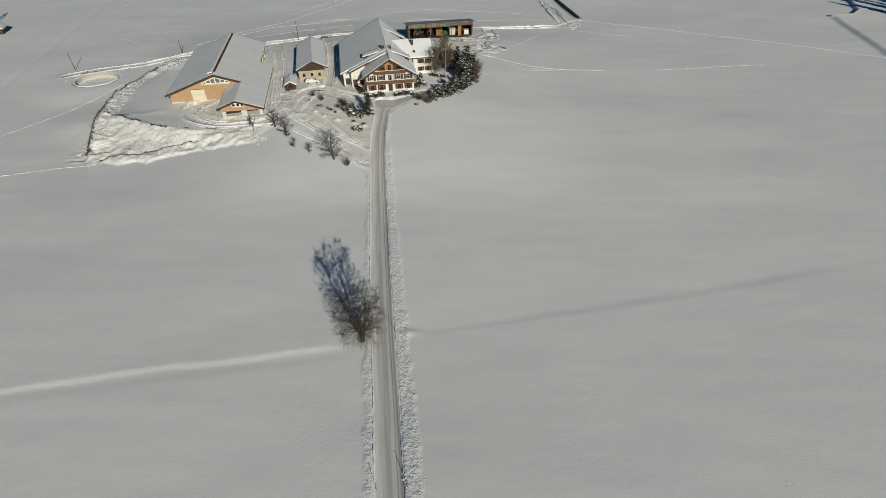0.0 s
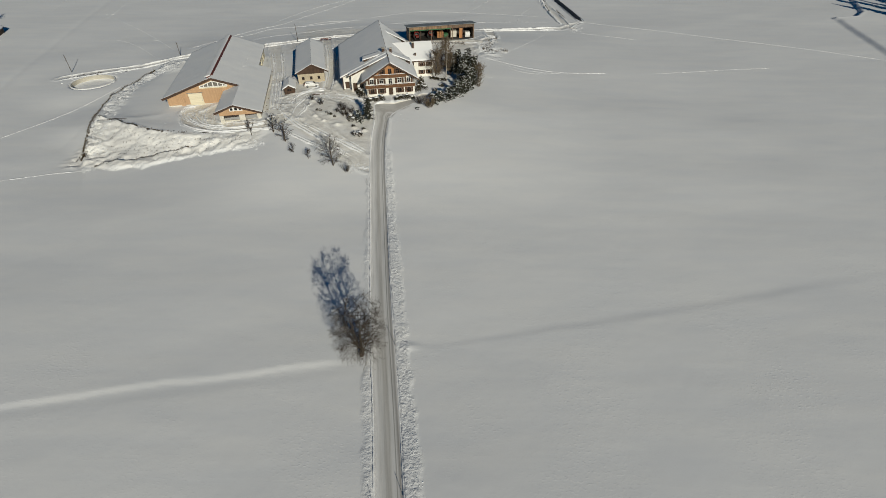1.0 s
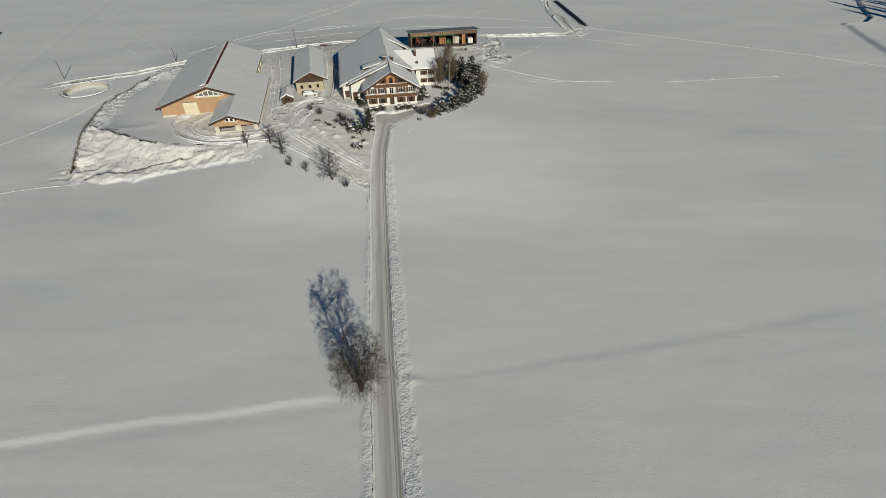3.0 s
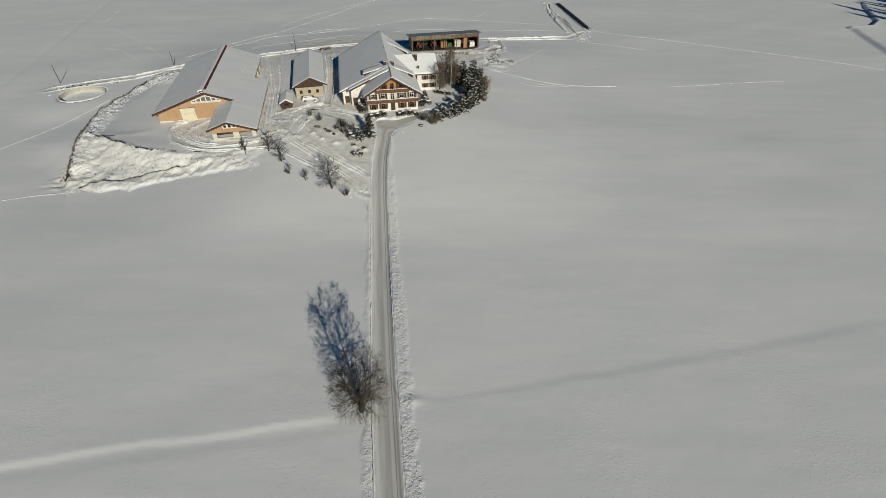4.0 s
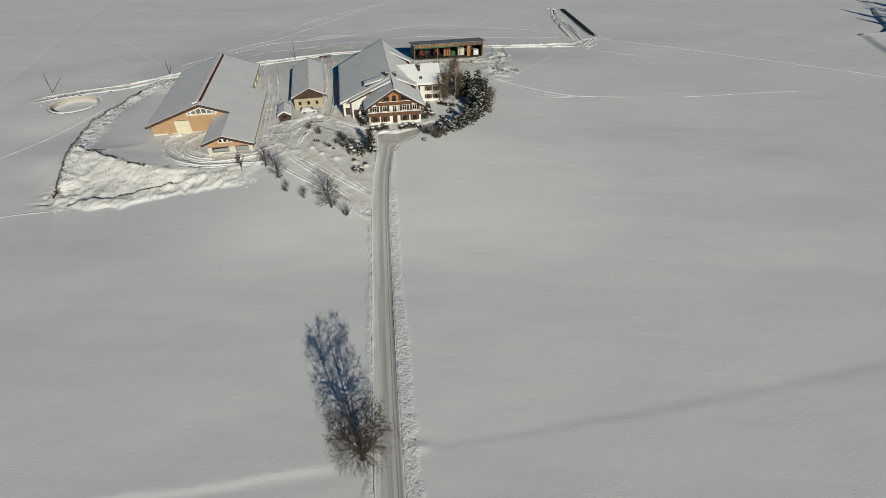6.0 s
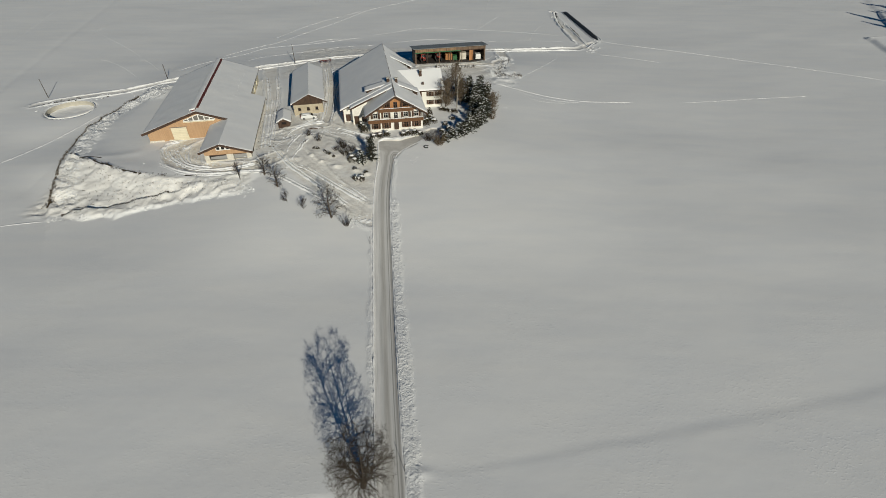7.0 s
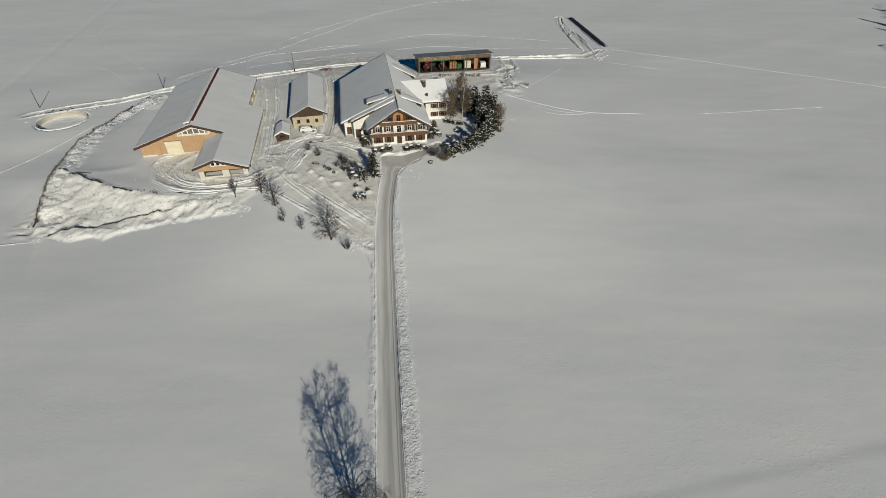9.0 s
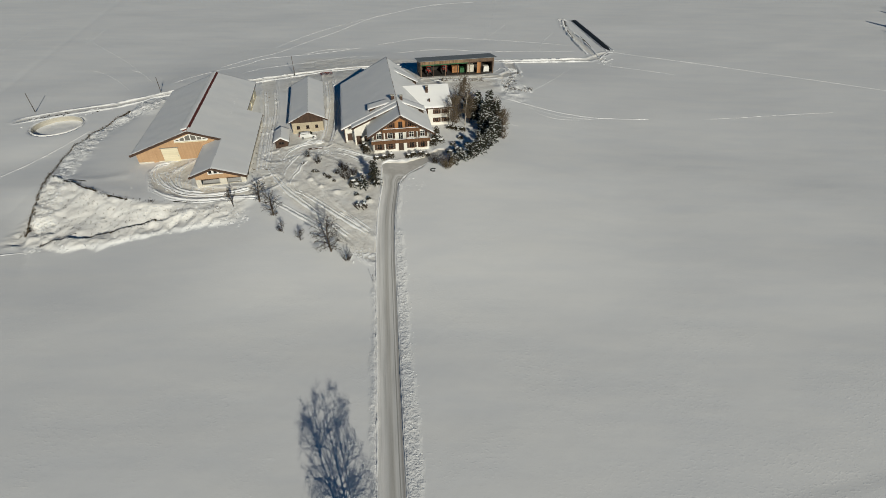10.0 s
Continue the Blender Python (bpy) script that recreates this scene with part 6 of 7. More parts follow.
def spruce(name, x, y, height, width, seed, label, snow=0.55, group="", mat=None, category="conifer", power=0.75, leaf_size=1.0, pad=1.0):
    rng = random.Random(seed)
    ob = thing(name, x, y, level(x, y) - 0.1, rng.uniform(0, 360), label, category, group)
    trunk, boughs, leaf, caps = [], [], [], []
    trunk.append((Vector((0, 0, 0)), Vector((0, 0, height * 0.97)), 0.03 * height * 0.5 + 0.04, 0.02))
    z = 0.25
    while z < height * 0.97:
        f = z / height
        reach = width * 0.5 * (1 - f) ** power + 0.10
        for _ in range(rng.randint(5, 7)):
            a = rng.uniform(0, 6.283)
            L = reach * rng.uniform(0.5, 1.2)
            start = Vector((0, 0, z + rng.uniform(-0.12, 0.12)))
            way = Vector((math.cos(a), math.sin(a), rng.uniform(-0.3, 0.25)))
            end = start + way * L
            boughs.append((start, end, 0.03, 0.008))
            k = max(3, int(L / 0.16))
            for i in range(1, k + 1):
                t = i / k
                p = start.lerp(end, t)
                for _j in range(4):
                    d = (way * 0.6 + Vector((rng.uniform(-1, 1), rng.uniform(-1, 1), rng.uniform(-0.8, 0.35)))).normalized()
                    leaf.append((p, d, rng.uniform(0.28, 0.52) * leaf_size, rng.uniform(0.07, 0.14) * leaf_size))
            if rng.random() < snow:
                # a pad of snow that runs along the bough
                t0 = rng.uniform(0.35, 0.6)
                big = rng.uniform(0.13, 0.27) * pad
                for j in range(rng.randint(2, 4)):
                    q = start.lerp(end, min(1.02, t0 + 0.17 * j)) + Vector((rng.uniform(-0.08, 0.08), rng.uniform(-0.08, 0.08), 0.08))
                    caps.append((q, big * rng.uniform(0.7, 1.15), big * rng.uniform(0.3, 0.6)))
        z += rng.uniform(0.24, 0.36)
    limbs_mesh("trunk", trunk, BARK, ob, 7)
    limbs_mesh("branches", boughs, BARK, ob, 3)
    flakes("needles", leaf, mat or NEEDLES, ob, seed=seed)
    lumps("snow_load", caps, ROOF_SNOW, ob, "snow lying on the branches", seed)
    return ob


def round_shrub(name, x, y, height, width, seed, label, snow=0.5, mat=None, group="", count=900, category="shrub", cap=1.0):
    rng = random.Random(seed)
    ob = thing(name, x, y, level(x, y) - 0.05, 0, label, category, group)
    stems, leaf, caps = [], [], []
    for _ in range(14):
        a, e = rng.uniform(0, 6.283), rng.uniform(0.3, 1.3)
        tip = Vector((math.cos(a) * math.cos(e) * width * 0.45, math.sin(a) * math.cos(e) * width * 0.45, math.sin(e) * height * 0.85))
        stems.append((Vector((0, 0, 0)), tip, 0.04, 0.012))
    for _ in range(count):
        a, e, r = rng.uniform(0, 6.283), math.asin(rng.random()), rng.uniform(0.55, 1.0)
        bulge = 1 + 0.25 * noise.noise(Vector((math.cos(a) * 2 + seed, math.sin(a) * 2, e * 2)))
        p = Vector((math.cos(a) * math.cos(e) * width * 0.5, math.sin(a) * math.cos(e) * width * 0.5, math.sin(e) * height)) * r * bulge
        d = (p.normalized() + Vector((rng.uniform(-0.8, 0.8), rng.uniform(-0.8, 0.8), rng.uniform(-0.6, 0.6)))).normalized()
        leaf.append((p, d, rng.uniform(0.16, 0.32), rng.uniform(0.04, 0.08)))
    for _ in range(int(snow * 5 + 0.5)):
        a, e = rng.uniform(0, 6.283), rng.uniform(0.7, 1.5) if cap <= 1 else rng.uniform(1.2, 1.55)
        p = Vector((math.cos(a) * math.cos(e) * width * 0.45, math.sin(a) * math.cos(e) * width * 0.45, math.sin(e) * height * 0.9))
        caps.append((p, rng.uniform(0.12, 0.26) * width * cap, rng.uniform(0.05, 0.10) * width * cap))
    limbs_mesh("stems", stems, BARK, ob, 4)
    flakes("leaves", leaf, mat or HEDGE_LEAF, ob, seed=seed)
    if caps:
        lumps("snow_load", caps, ROOF_SNOW, ob, "snow lying on top", seed)
    return ob


# the lone tree beside the driveway
spreading_tree("bare_tree", -13.2, 52.3, 11.6, 4.3, 0.36, 17, "large leafless pear tree standing alone beside the driveway")
# the orchard edge along the yard
for x, y, h, w, n, k in ((-27.4, 108.8, 8.6, 3.7, 30, 21), (-41.7, 120.0, 6.4, 2.5, 22, 22), (-46.0, 125.0, 5.8, 2.2, 20, 23)):
    dome_tree("fruit_tree", x, y, h, w, 0.2, n, k, "leafless fruit tree at the edge of the snowy yard", "fruit trees", 10, 7, 0.4)
bare_tree("fruit_tree", -51.5, 123.3, 4.2, 1.5, 0.09, 24, "thin young leafless tree before the barn", depth=3, kids=(3, 2, 2, 1), bare=0.3, lift=0.3, group="fruit trees")
for x, y, h, k in ((-38.2, 114.4, 2.4, 25), (-34.0, 111.9, 2.3, 26)):
    bare_tree("sapling", x, y, h, 1.4, 0.05, k, "small leafless sapling in the snow", depth=3, kids=(2, 2, 2, 1), bare=0.15, lift=0.2, thin=0.010, group="saplings")
shrub_of_stems("bare_shrub", -23.8, 106.6, 2.3, 1.8, 26, 31, "leafless brown shrub beside the drive")
shrub_of_stems("bare_shrub", -4.2, 138.8, 3.0, 4.2, 90, 32, "broad leafless brown shrub beside the farmhouse garden", DRY_GRASS)
shrub_of_stems("bare_shrub", -7.0, 140.6, 2.2, 2.6, 50, 33, "leafless shrub near the turning place")
bare_tree("birch", 0.9, 163.0, 12.0, 2.8, 0.15, 41, "tall leafless birch behind the conifers", depth=3, kids=(4, 2, 3, 1), bare=0.2, lift=0.3, thin=0.011, group="garden trees", twig=SUNLIT_TWIG)
bare_tree("garden_tree", -2.6, 160.5, 8.6, 3.8, 0.16, 42, "leafless garden tree beside the white wing", depth=3, kids=(4, 2, 3, 1), bare=0.16, lift=0.2, thin=0.011, group="garden trees", twig=SUNLIT_TWIG)
bare_tree("garden_tree", 2.2, 165.0, 8.0, 3.2, 0.14, 43, "leafless garden tree among the conifers", depth=3, kids=(4, 2, 3, 1), bare=0.16, lift=0.2, thin=0.011, group="garden trees", twig=SUNLIT_TWIG)
bare_tree("garden_tree", 11.6, 163.0, 4.8, 2.6, 0.12, 44, "leafless bushy tree at the garden corner", depth=3, kids=(4, 2, 3, 1), bare=0.06, lift=0.12, thin=0.011, group="garden trees", twig=SUNLIT_TWIG)
for x, y, h, k in ((-0.6, 170.5, 8.5, 45), (0.8, 177.5, 7.5, 46), (-2.2, 165.0, 7.0, 47)):
    bare_tree("garden_tree", x, y, h, 3.2, 0.13, k, "leafless brown garden tree beside the white wing", depth=3, kids=(4, 3, 3, 1), bare=0.12, lift=0.16, thin=0.011, group="garden trees", dome=0.6, twig=SUNLIT_TWIG)
# conifers of the garden
for i, (x, y, h, w) in enumerate(((0.2, 142.8, 3.6, 3.0), (2.6, 144.6, 4.2, 3.2), (4.9, 147.2, 5.0, 3.4), (7.0, 150.2, 5.8, 3.4), (8.8, 154.0, 6.4, 3.6), (10.0, 158.2, 6.6, 3.6), (6.6, 158.6, 7.4, 3.8), (7.6, 163.4, 7.4, 3.8), (10.4, 167.6, 6.4, 3.4), (5.0, 168.0, 7.0, 3.6), (8.6, 171.6, 6.6, 3.6), (6.0, 174.0, 6.4, 3.4), (9.4, 176.4, 5.6, 3.2), (3.0, 172.4, 6.0, 3.0), (11.6, 172.0, 5.0, 3.0), (6.4, 180.0, 5.0, 3.0), (-1.6, 141.0, 2.8, 2.6))):
    spruce("garden_conifer", x - 0.9, y, h * (0.86 + 0.05 * (i * 7 % 5)), w * (0.98 + 0.06 * (i * 3 % 4)), 60 + i, "dark green conifer loaded with patches of snow", 0.58, "garden conifers", power=0.32 + 0.08 * (i * 5 % 4), leaf_size=0.9, pad=0.72)
spruce("thuja", -20.9, 131.2, 6.6, 2.9, 81, "dense dark evergreen column beside the driveway", 0.05, power=0.28, leaf_size=0.7)
spruce("thuja", -23.4, 130.2, 3.2, 3.0, 82, "dark evergreen bush with patches of snow", 0.35, power=0.4, leaf_size=0.7, pad=0.6)
round_shrub("snowy_shrub", -25.6, 130.8, 1.7, 2.8, 83, "evergreen shrub half buried in snow", 0.5)
def snowy_twigs(x, y, height, width, count, seed, label, group):
    """A leafless shrub with snow caught among its stems."""
    ob = shrub_of_stems("bare_shrub", x, y, height, width, count, seed, label, group=group)
    rng = random.Random(seed)
    lumps("snow_load", [(Vector((rng.uniform(-0.4, 0.4) * width, rng.uniform(-0.4, 0.4) * width, rng.uniform(0.1, 0.6) * height)), rng.uniform(0.06, 0.15), rng.uniform(0.03, 0.08)) for _ in range(int(count * 0.35))], ROOF_SNOW, ob, "snow caught in the stems", seed)
    return ob


for x, y, h, w, n, k in ((-28.8, 136.6, 1.7, 3.0, 60, 84), (-30.6, 135.6, 1.2, 2.2, 36, 85), (-28.0, 133.6, 2.0, 3.2, 60, 34), (-26.4, 135.2, 1.6, 2.4, 44, 86), (-30.0, 138.4, 1.4, 2.2, 36, 87), (-36.0, 140.6, 1.9, 2.0, 40, 35), (-39.0, 143.0, 1.5, 2.0, 34, 36), (-39.6, 139.6, 0.8, 1.2, 16, 37)):
    snowy_twigs(x, y, h, w, n, k, "leafless garden shrub dusted with snow", "bare garden shrubs")
for i, (x, y) in enumerate(((-36.3, 136.4), (-35.4, 136.3), (-33.3, 134.7), (-32.4, 134.0), (-31.8, 133.4), (-30.7, 132.5), (-24.6, 126.9), (-21.7, 125.4))):
    round_shrub("low_shrub", x, y, random.uniform(0.3, 0.55), random.uniform(0.6, 1.1), 90 + i, "low dark shrub poking out of the snow", 0.3, group="low garden shrubs", count=110)
# hedge and shrubs between the white wing and the conifers
for i, (x, y, h, w) in enumerate(((-6.0, 151.6, 1.9, 2.4), (-6.8, 153.4, 1.6, 2.0), (-3.6, 160.6, 1.1, 1.6), (-2.4, 160.2, 1.1, 1.7), (-1.1, 159.6, 1.0, 1.6), (0.2, 159.4, 1.2, 1.7), (-1.6, 147.6, 1.2, 1.8), (-3.4, 146.0, 1.0, 1.6), (1.2, 150.4, 1.0, 1.7), (-0.6, 154.6, 0.9, 1.5), (-2.6, 150.6, 0.9, 1.4))):
    round_shrub("garden_shrub", x, y, h, w, 140 + i, "dark garden shrub capped with snow beside the house", 0.8, group="terrace shrubs", count=380)
for x, y, h, w, n, k in ((11.6, 160.6, 2.0, 2.2, 34, 151), (12.0, 165.6, 2.2, 2.4, 34, 152), (11.2, 156.6, 2.0, 2.2, 30, 153), (12.4, 170.0, 3.0, 2.6, 36, 154), (10.8, 180.6, 2.6, 2.8, 36, 155), (4.4, 150.6, 1.8, 2.4, 30, 156), (-1.6, 167.4, 3.0, 3.0, 44, 157), (2.6, 169.4, 3.2, 3.0, 44, 158)):
    ob = shrub_of_stems("bare_shrub", x, y, h, w, n, k, "leafless brown shrub among the conifers, its twigs coloured as in sun", SUNLIT_TWIG, group="bare conifer shrubs")
A = radians(10.24)
for i, u in enumerate((0.6, 2.4, 4.2, 8.6, 9.8, 11.6, 13.2)):
    v = -3.4 - 0.5 * (i % 2)
    x, y = -22.93 + u * math.cos(A) - v * math.sin(A), 145.46 + u * math.sin(A) + v * math.cos(A)
    round_shrub("front_shrub", x, y, 1.1 + 0.3 * (i % 3), 1.7, 110 + i, "clipped shrub with a snow cap before the farmhouse", 0.6, group="front shrubs", count=420, cap=1.25)
for i, (u, v, h) in enumerate(((-1.6, 0.5, 2.4), (-2.2, 3.2, 2.0), (15.6, 1.5, 2.6), (16.6, 4.4, 2.8), (17.6, 8.5, 2.2))):
    x, y = -22.93 + u * math.cos(A) - v * math.sin(A), 145.46 + u * math.sin(A) + v * math.cos(A)
    round_shrub("wall_shrub", x, y, h, 2.0, 120 + i, "dark climbing shrub against the farmhouse wall", 0.3, group="wall shrubs", count=700)


# dry growth on the banks
def stalks(name, spots, label):
    segs = []
    for x, y, z, s in spots:
        for _ in range(4):
            d = Vector((random.uniform(-0.4, 0.4), random.uniform(-0.4, 0.4), 1))
            p = Vector((x + random.uniform(-0.15, 0.15), y + random.uniform(-0.15, 0.15), z - 0.05))
            segs.append((p, p + d * s, 0.018, 0.006))
    ob = limbs_mesh(name, segs, DRY_GRASS, None, 3)
    return tagged(ob, label, "dry grass", kind="stuff")


spots = [(x, y, z, 0.2 + 0.45 * random.random()) for x, y, z, r in lay(along(SIDE_BANK[1:], 1900, lambda: random.gauss(-0.5, 0.5)), 0.1, 0.2)]
spots += [(x, y, z, 0.12 + 0.25 * random.random()) for x, y, z, r in lay(along([(-90, 113.8), (-87, 115.3), (-81, 115.7), (-77.7, 117.3), (-73.8, 118.4), (-68, 120.5)], 420, lambda: random.gauss(0.3, 0.3)), 0.1, 0.2)]
spots += [(x, y, z, 0.2 + 0.3 * random.random()) for x, y, z, r in lay(along([(-99, 135.2), (-93, 132.7), (-88.9, 130.2), (-83.3, 127.7), (-78.6, 126), (-70, 125)], 120, lambda: random.gauss(0.0, 0.4)), 0.1, 0.2)]
spots += [(x, y, z, 0.15 + 0.25 * random.random()) for x, y, z, r in lay([p for p in ((random.uniform(-91, -52), random.uniform(112, 131)) for _ in range(520)) if 113.5 + max(0, p[0] + 88) * 0.20 < p[1] < np.interp(p[0], [-99, -93, -83, -73, -48], [133, 131, 126, 123.2, 123])], 0.1, 0.2)]
stalks("dry_stalks", spots, "dry brown weeds sticking out of the snow banks")
spots = [(x, y, z, 0.4 + 0.6 * random.random()) for x, y, z, r in lay(along(pile[1:], 150, lambda: random.gauss(-0.5, 1.0)), 0.1, 0.2)]
spots += [(x, y, z, 0.5 + 0.7 * random.random()) for x, y, z, r in lay(along([(-6, 199.5), (2, 201.2), (8, 202.8)], 110, lambda: random.gauss(0.3, 0.7)), 0.1, 0.2)]
stalks("brush", spots, "brushwood under snow beside the machine shed")


# ---- things about the farm ----
def utility_pole(x, y, h, label):
    ob = thing("utility_pole", x, y, level(x, y) - 0.3, 0, label, "pole", "wooden poles")
    bm = bmesh.new()
    tube(bm, (0, 0, 0), (0, 0, h), 0.12, 0.09, 8)
    part("shaft", bm, POLE_WOOD, ob, smooth=True)
    part("cap", boxes((-0.13, 0.13, -0.13, 0.13, h, h + 0.05)), GREY_METAL, ob)
    return ob


utility_pole(-135.5, 181.2, 6.4, "grey wooden pole beside the round pit")
utility_pole(-100.9, 194.6, 5.2, "grey wooden pole beside the snowy lane")
utility_pole(-59.0, 209.2, 7.2, "tall grey wooden pole behind the barn")
for x, y in ((-8.5, 28.2), (-4.5, 28.3), (-8.1, 54.3), (-18.1, 101.1)):
    ob = thing("snow_marker", x, y, level(x, y) - 0.2, 0, "thin dark snow marker stick beside the driveway", "marker", "snow markers")
    bm = bmesh.new()
    tube(bm, (0, 0, 0), (0.05, 0, 2.1), 0.035, 0.025, 6)
    part("stick", bm, POLE_WOOD, ob)


def slurry_pit():
    ob = thing("slurry_pit", -122.0, 171.0, 0.0, 0, "round open concrete pit half full of snow", "pit")
    bm = bmesh.new()
    n = 56
    rings = [[bm.verts.new((math.cos(2 * math.pi * i / n) * r, math.sin(2 * math.pi * i / n) * r, z)) for i in range(n)] for r, z in ((6.7, -2.7), (6.7, 0.42), (6.95, 0.42), (6.95, -2.7))]
    for a, b in zip(rings, rings[1:] + rings[:1]):
        for i in range(n):
            j = (i + 1) % n
            bm.faces.new((a[i], a[j], b[j], b[i]))
    part("ring_wall", bm, YELLOW_CONCRETE, ob, "yellowish rough concrete wall", True)
    verts, faces = [], []
    for i in range(n):
        a = 2 * math.pi * i / n
        h = 0.10 + 0.06 * noise.noise(Vector((math.cos(a) * 2, math.sin(a) * 2, 5)))
        for r, z in ((6.68, 0.425), (6.74, 0.38 + h), (6.9, 0.38 + h), (6.98, 0.3), (7.1, -0.3)):
            verts.append((math.cos(a) * r, math.sin(a) * r, z))
    for i in range(n):
        j = (i + 1) % n
        faces += [(i * 5 + k, j * 5 + k, j * 5 + k + 1, i * 5 + k + 1) for k in range(4)]
    mesh_part("snow_rim", verts, faces, ROOF_SNOW, ob, "snow along the rim", True)
    verts, faces = [(0, 0, -1.15)], []
    for k in range(1, 7):
        for i in range(n):
            a, r = 2 * math.pi * i / n, 6.72 * k / 6
            z = -1.2 + 0.12 * noise.noise(Vector((math.cos(a) * r * 0.4, math.sin(a) * r * 0.4, 2))) + (0.25 if k == 6 else 0)
            verts.append((math.cos(a) * r, math.sin(a) * r, z))
    for i in range(n):
        j = (i + 1) % n
        faces.append((0, 1 + i, 1 + j))
        for k in range(5):
            faces.append((1 + k * n + i, 1 + (k + 1) * n + i, 1 + (k + 1) * n + j, 1 + k * n + j))
    mesh_part("snow_fill", verts, faces, ROOF_SNOW, ob, "snow lying in the pit", True)


slurry_pit()


def silage_clamp():
    a, b = Vector((65.6, 248.6, 0)), Vector((60.2, 299.0, 0))
    d = (b - a)
    ob = thing("silage_clamp", a.x, a.y, level(a.x, a.y) - 0.05, math.degrees(math.atan2(d.y, d.x)), "long low silage clamp under black plastic sheet", "silage clamp")
    L, n, m = d.length, 60, 8
    verts, faces = [], []
    for i in range(n + 1):
        for k in range(m + 1):
            t = k / m * math.pi
            w = (1.25 + 0.12 * noise.noise(Vector((i * 0.4, k, 1)))) * min(1, 0.15 + 8 * i / n)
            h = 0.6 * min(1, 4 * i / n, 30 * (n - i) / n + 0.5)
            verts.append((L * i / n, math.cos(t) * w, math.sin(t) * h + 0.04 * noise.noise(Vector((i * 0.7, k * 0.8, 4)))))
    for i in range(n):
        for k in range(m):
            q = i * (m + 1) + k
            faces.append((q, q + 1, q + m + 2, q + m + 1))
    mesh_part("plastic_sheet", verts, faces, TARP, ob, smooth=True)
    bm = bmesh.new()
    for y in (-1.75, 1.45):
        snow_sheet(bm, (0.5, y, 0.02), (L + 0.6, y, 0.02), (L + 0.6, y + 0.3, 0.02), (0.5, y + 0.3, 0.02), 0.16, 8.0 + y, 0.8, 0.05)
    part("snow_edge", bm, ROOF_SNOW, ob, "snow along the sheet's edges", True)


silage_clamp()


def car():
    ob = thing("car", -41.6, 154.7, level(-41.6, 154.7) + 0.02, 14, "white estate car parked before the stable, snow on its roof", "car")
    L, W = 4.5, 1.76
    prof = [(-2.25, 0.35), (-2.27, 0.75), (-2.1, 0.98), (-1.95, 1.4), (-1.7, 1.47), (0.2, 1.5), (0.55, 1.42), (1.15, 1.0), (1.9, 0.88), (2.2, 0.72), (2.25, 0.35)]
    bm = bmesh.new()
    rows = []
    for s in (-1, -0.94, 0.94, 1):
        inset = 0.06 if abs(s) == 1 else 0.0
        rows.append([bm.verts.new((x * (1 - inset * 0.3), s * (W / 2) * (0.80 if (z > 1.1 and abs(s) < 1) else 0.83 if z > 1.1 else 1.0), z - (inset if z > 0.9 else -inset))) for x, z in prof])
    for a, b in zip(rows, rows[1:]):
        for i in range(len(prof) - 1):
            bm.faces.new((a[i], a[i + 1], b[i + 1], b[i]))
        bm.faces.new((a[-1], a[0], b[0], b[-1]))
    bm.faces.new(rows[0][::-1])
    bm.faces.new(rows[-1])
    body = part("body", bm, CAR_WHITE, ob, smooth=False)
    for s in (-1, 1):
        bm = bmesh.new()
        y = s * W / 2 * 0.87
        hexa(bm, [(-1.8, y - 0.03, 1.02), (0.95, y - 0.03, 1.02), (0.95, y + 0.03, 1.02), (-1.8, y + 0.03, 1.02)], [(-1.7, y * 0.96 - 0.03, 1.36), (0.45, y * 0.96 - 0.03, 1.36), (0.45, y * 0.96 + 0.03, 1.36), (-1.7, y * 0.96 + 0.03, 1.36)])
        part("side_window", bm, GLASS, body)
        part("mirror", boxes((0.75, 0.95, s * 0.98 - 0.08, s * 0.98 + 0.08, 0.98, 1.12)), CAR_WHITE, body)
        part("headlight", boxes((2.02, 2.2, s * 0.62 - 0.16, s * 0.62 + 0.16, 0.68, 0.82)), LAMP_GLASS, body)
        part("tail_light", boxes((-2.3, -2.16, s * 0.72 - 0.1, s * 0.72 + 0.1, 0.78, 1.05)), TAIL_RED, body)
    bm = bmesh.new()
    hexa(bm, [(0.62, -0.66, 1.40), (1.12, -0.78, 1.03), (1.12, 0.78, 1.03), (0.62, 0.66, 1.40)], [(0.66, -0.66, 1.44), (1.18, -0.78, 1.05), (1.18, 0.78, 1.05), (0.66, 0.66, 1.44)])
    part("windscreen", bm, GLASS, body)
    part("rear_window", boxes((-2.09, -1.99, -0.6, 0.6, 1.05, 1.36)), GLASS, body)
    part("bumper", boxes((2.18, 2.3, -0.75, 0.75, 0.34, 0.58)), RUBBER, body)
    bm = bmesh.new()
    snow_sheet(bm, (-1.7, -0.62, 1.47), (0.2, -0.62, 1.5), (0.2, 0.62, 1.5), (-1.7, 0.62, 1.47), 0.08, 5.0, 0.4, 0.02)
    part("snow_layer", bm, ROOF_SNOW, body, smooth=True)
    for x in (-1.4, 1.35):
        for s in (-1, 1):
            bm = bmesh.new()
            tube(bm, (x, s * 0.70, 0.32), (x, s * 0.91, 0.32), 0.32, 0.32, 18)
            wheel = part("wheel", bm, RUBBER, ob)
            bm = bmesh.new()
            tube(bm, (x, s * 0.90, 0.32), (x, s * 0.925, 0.32), 0.2, 0.19, 12)
            part("rim", bm, RIM, wheel)
    return ob


car()

SHED = Matrix.Translation((-11.94, 203.58, 4.27)) @ pose(0, 0, 0, 0, 0, 12.54)


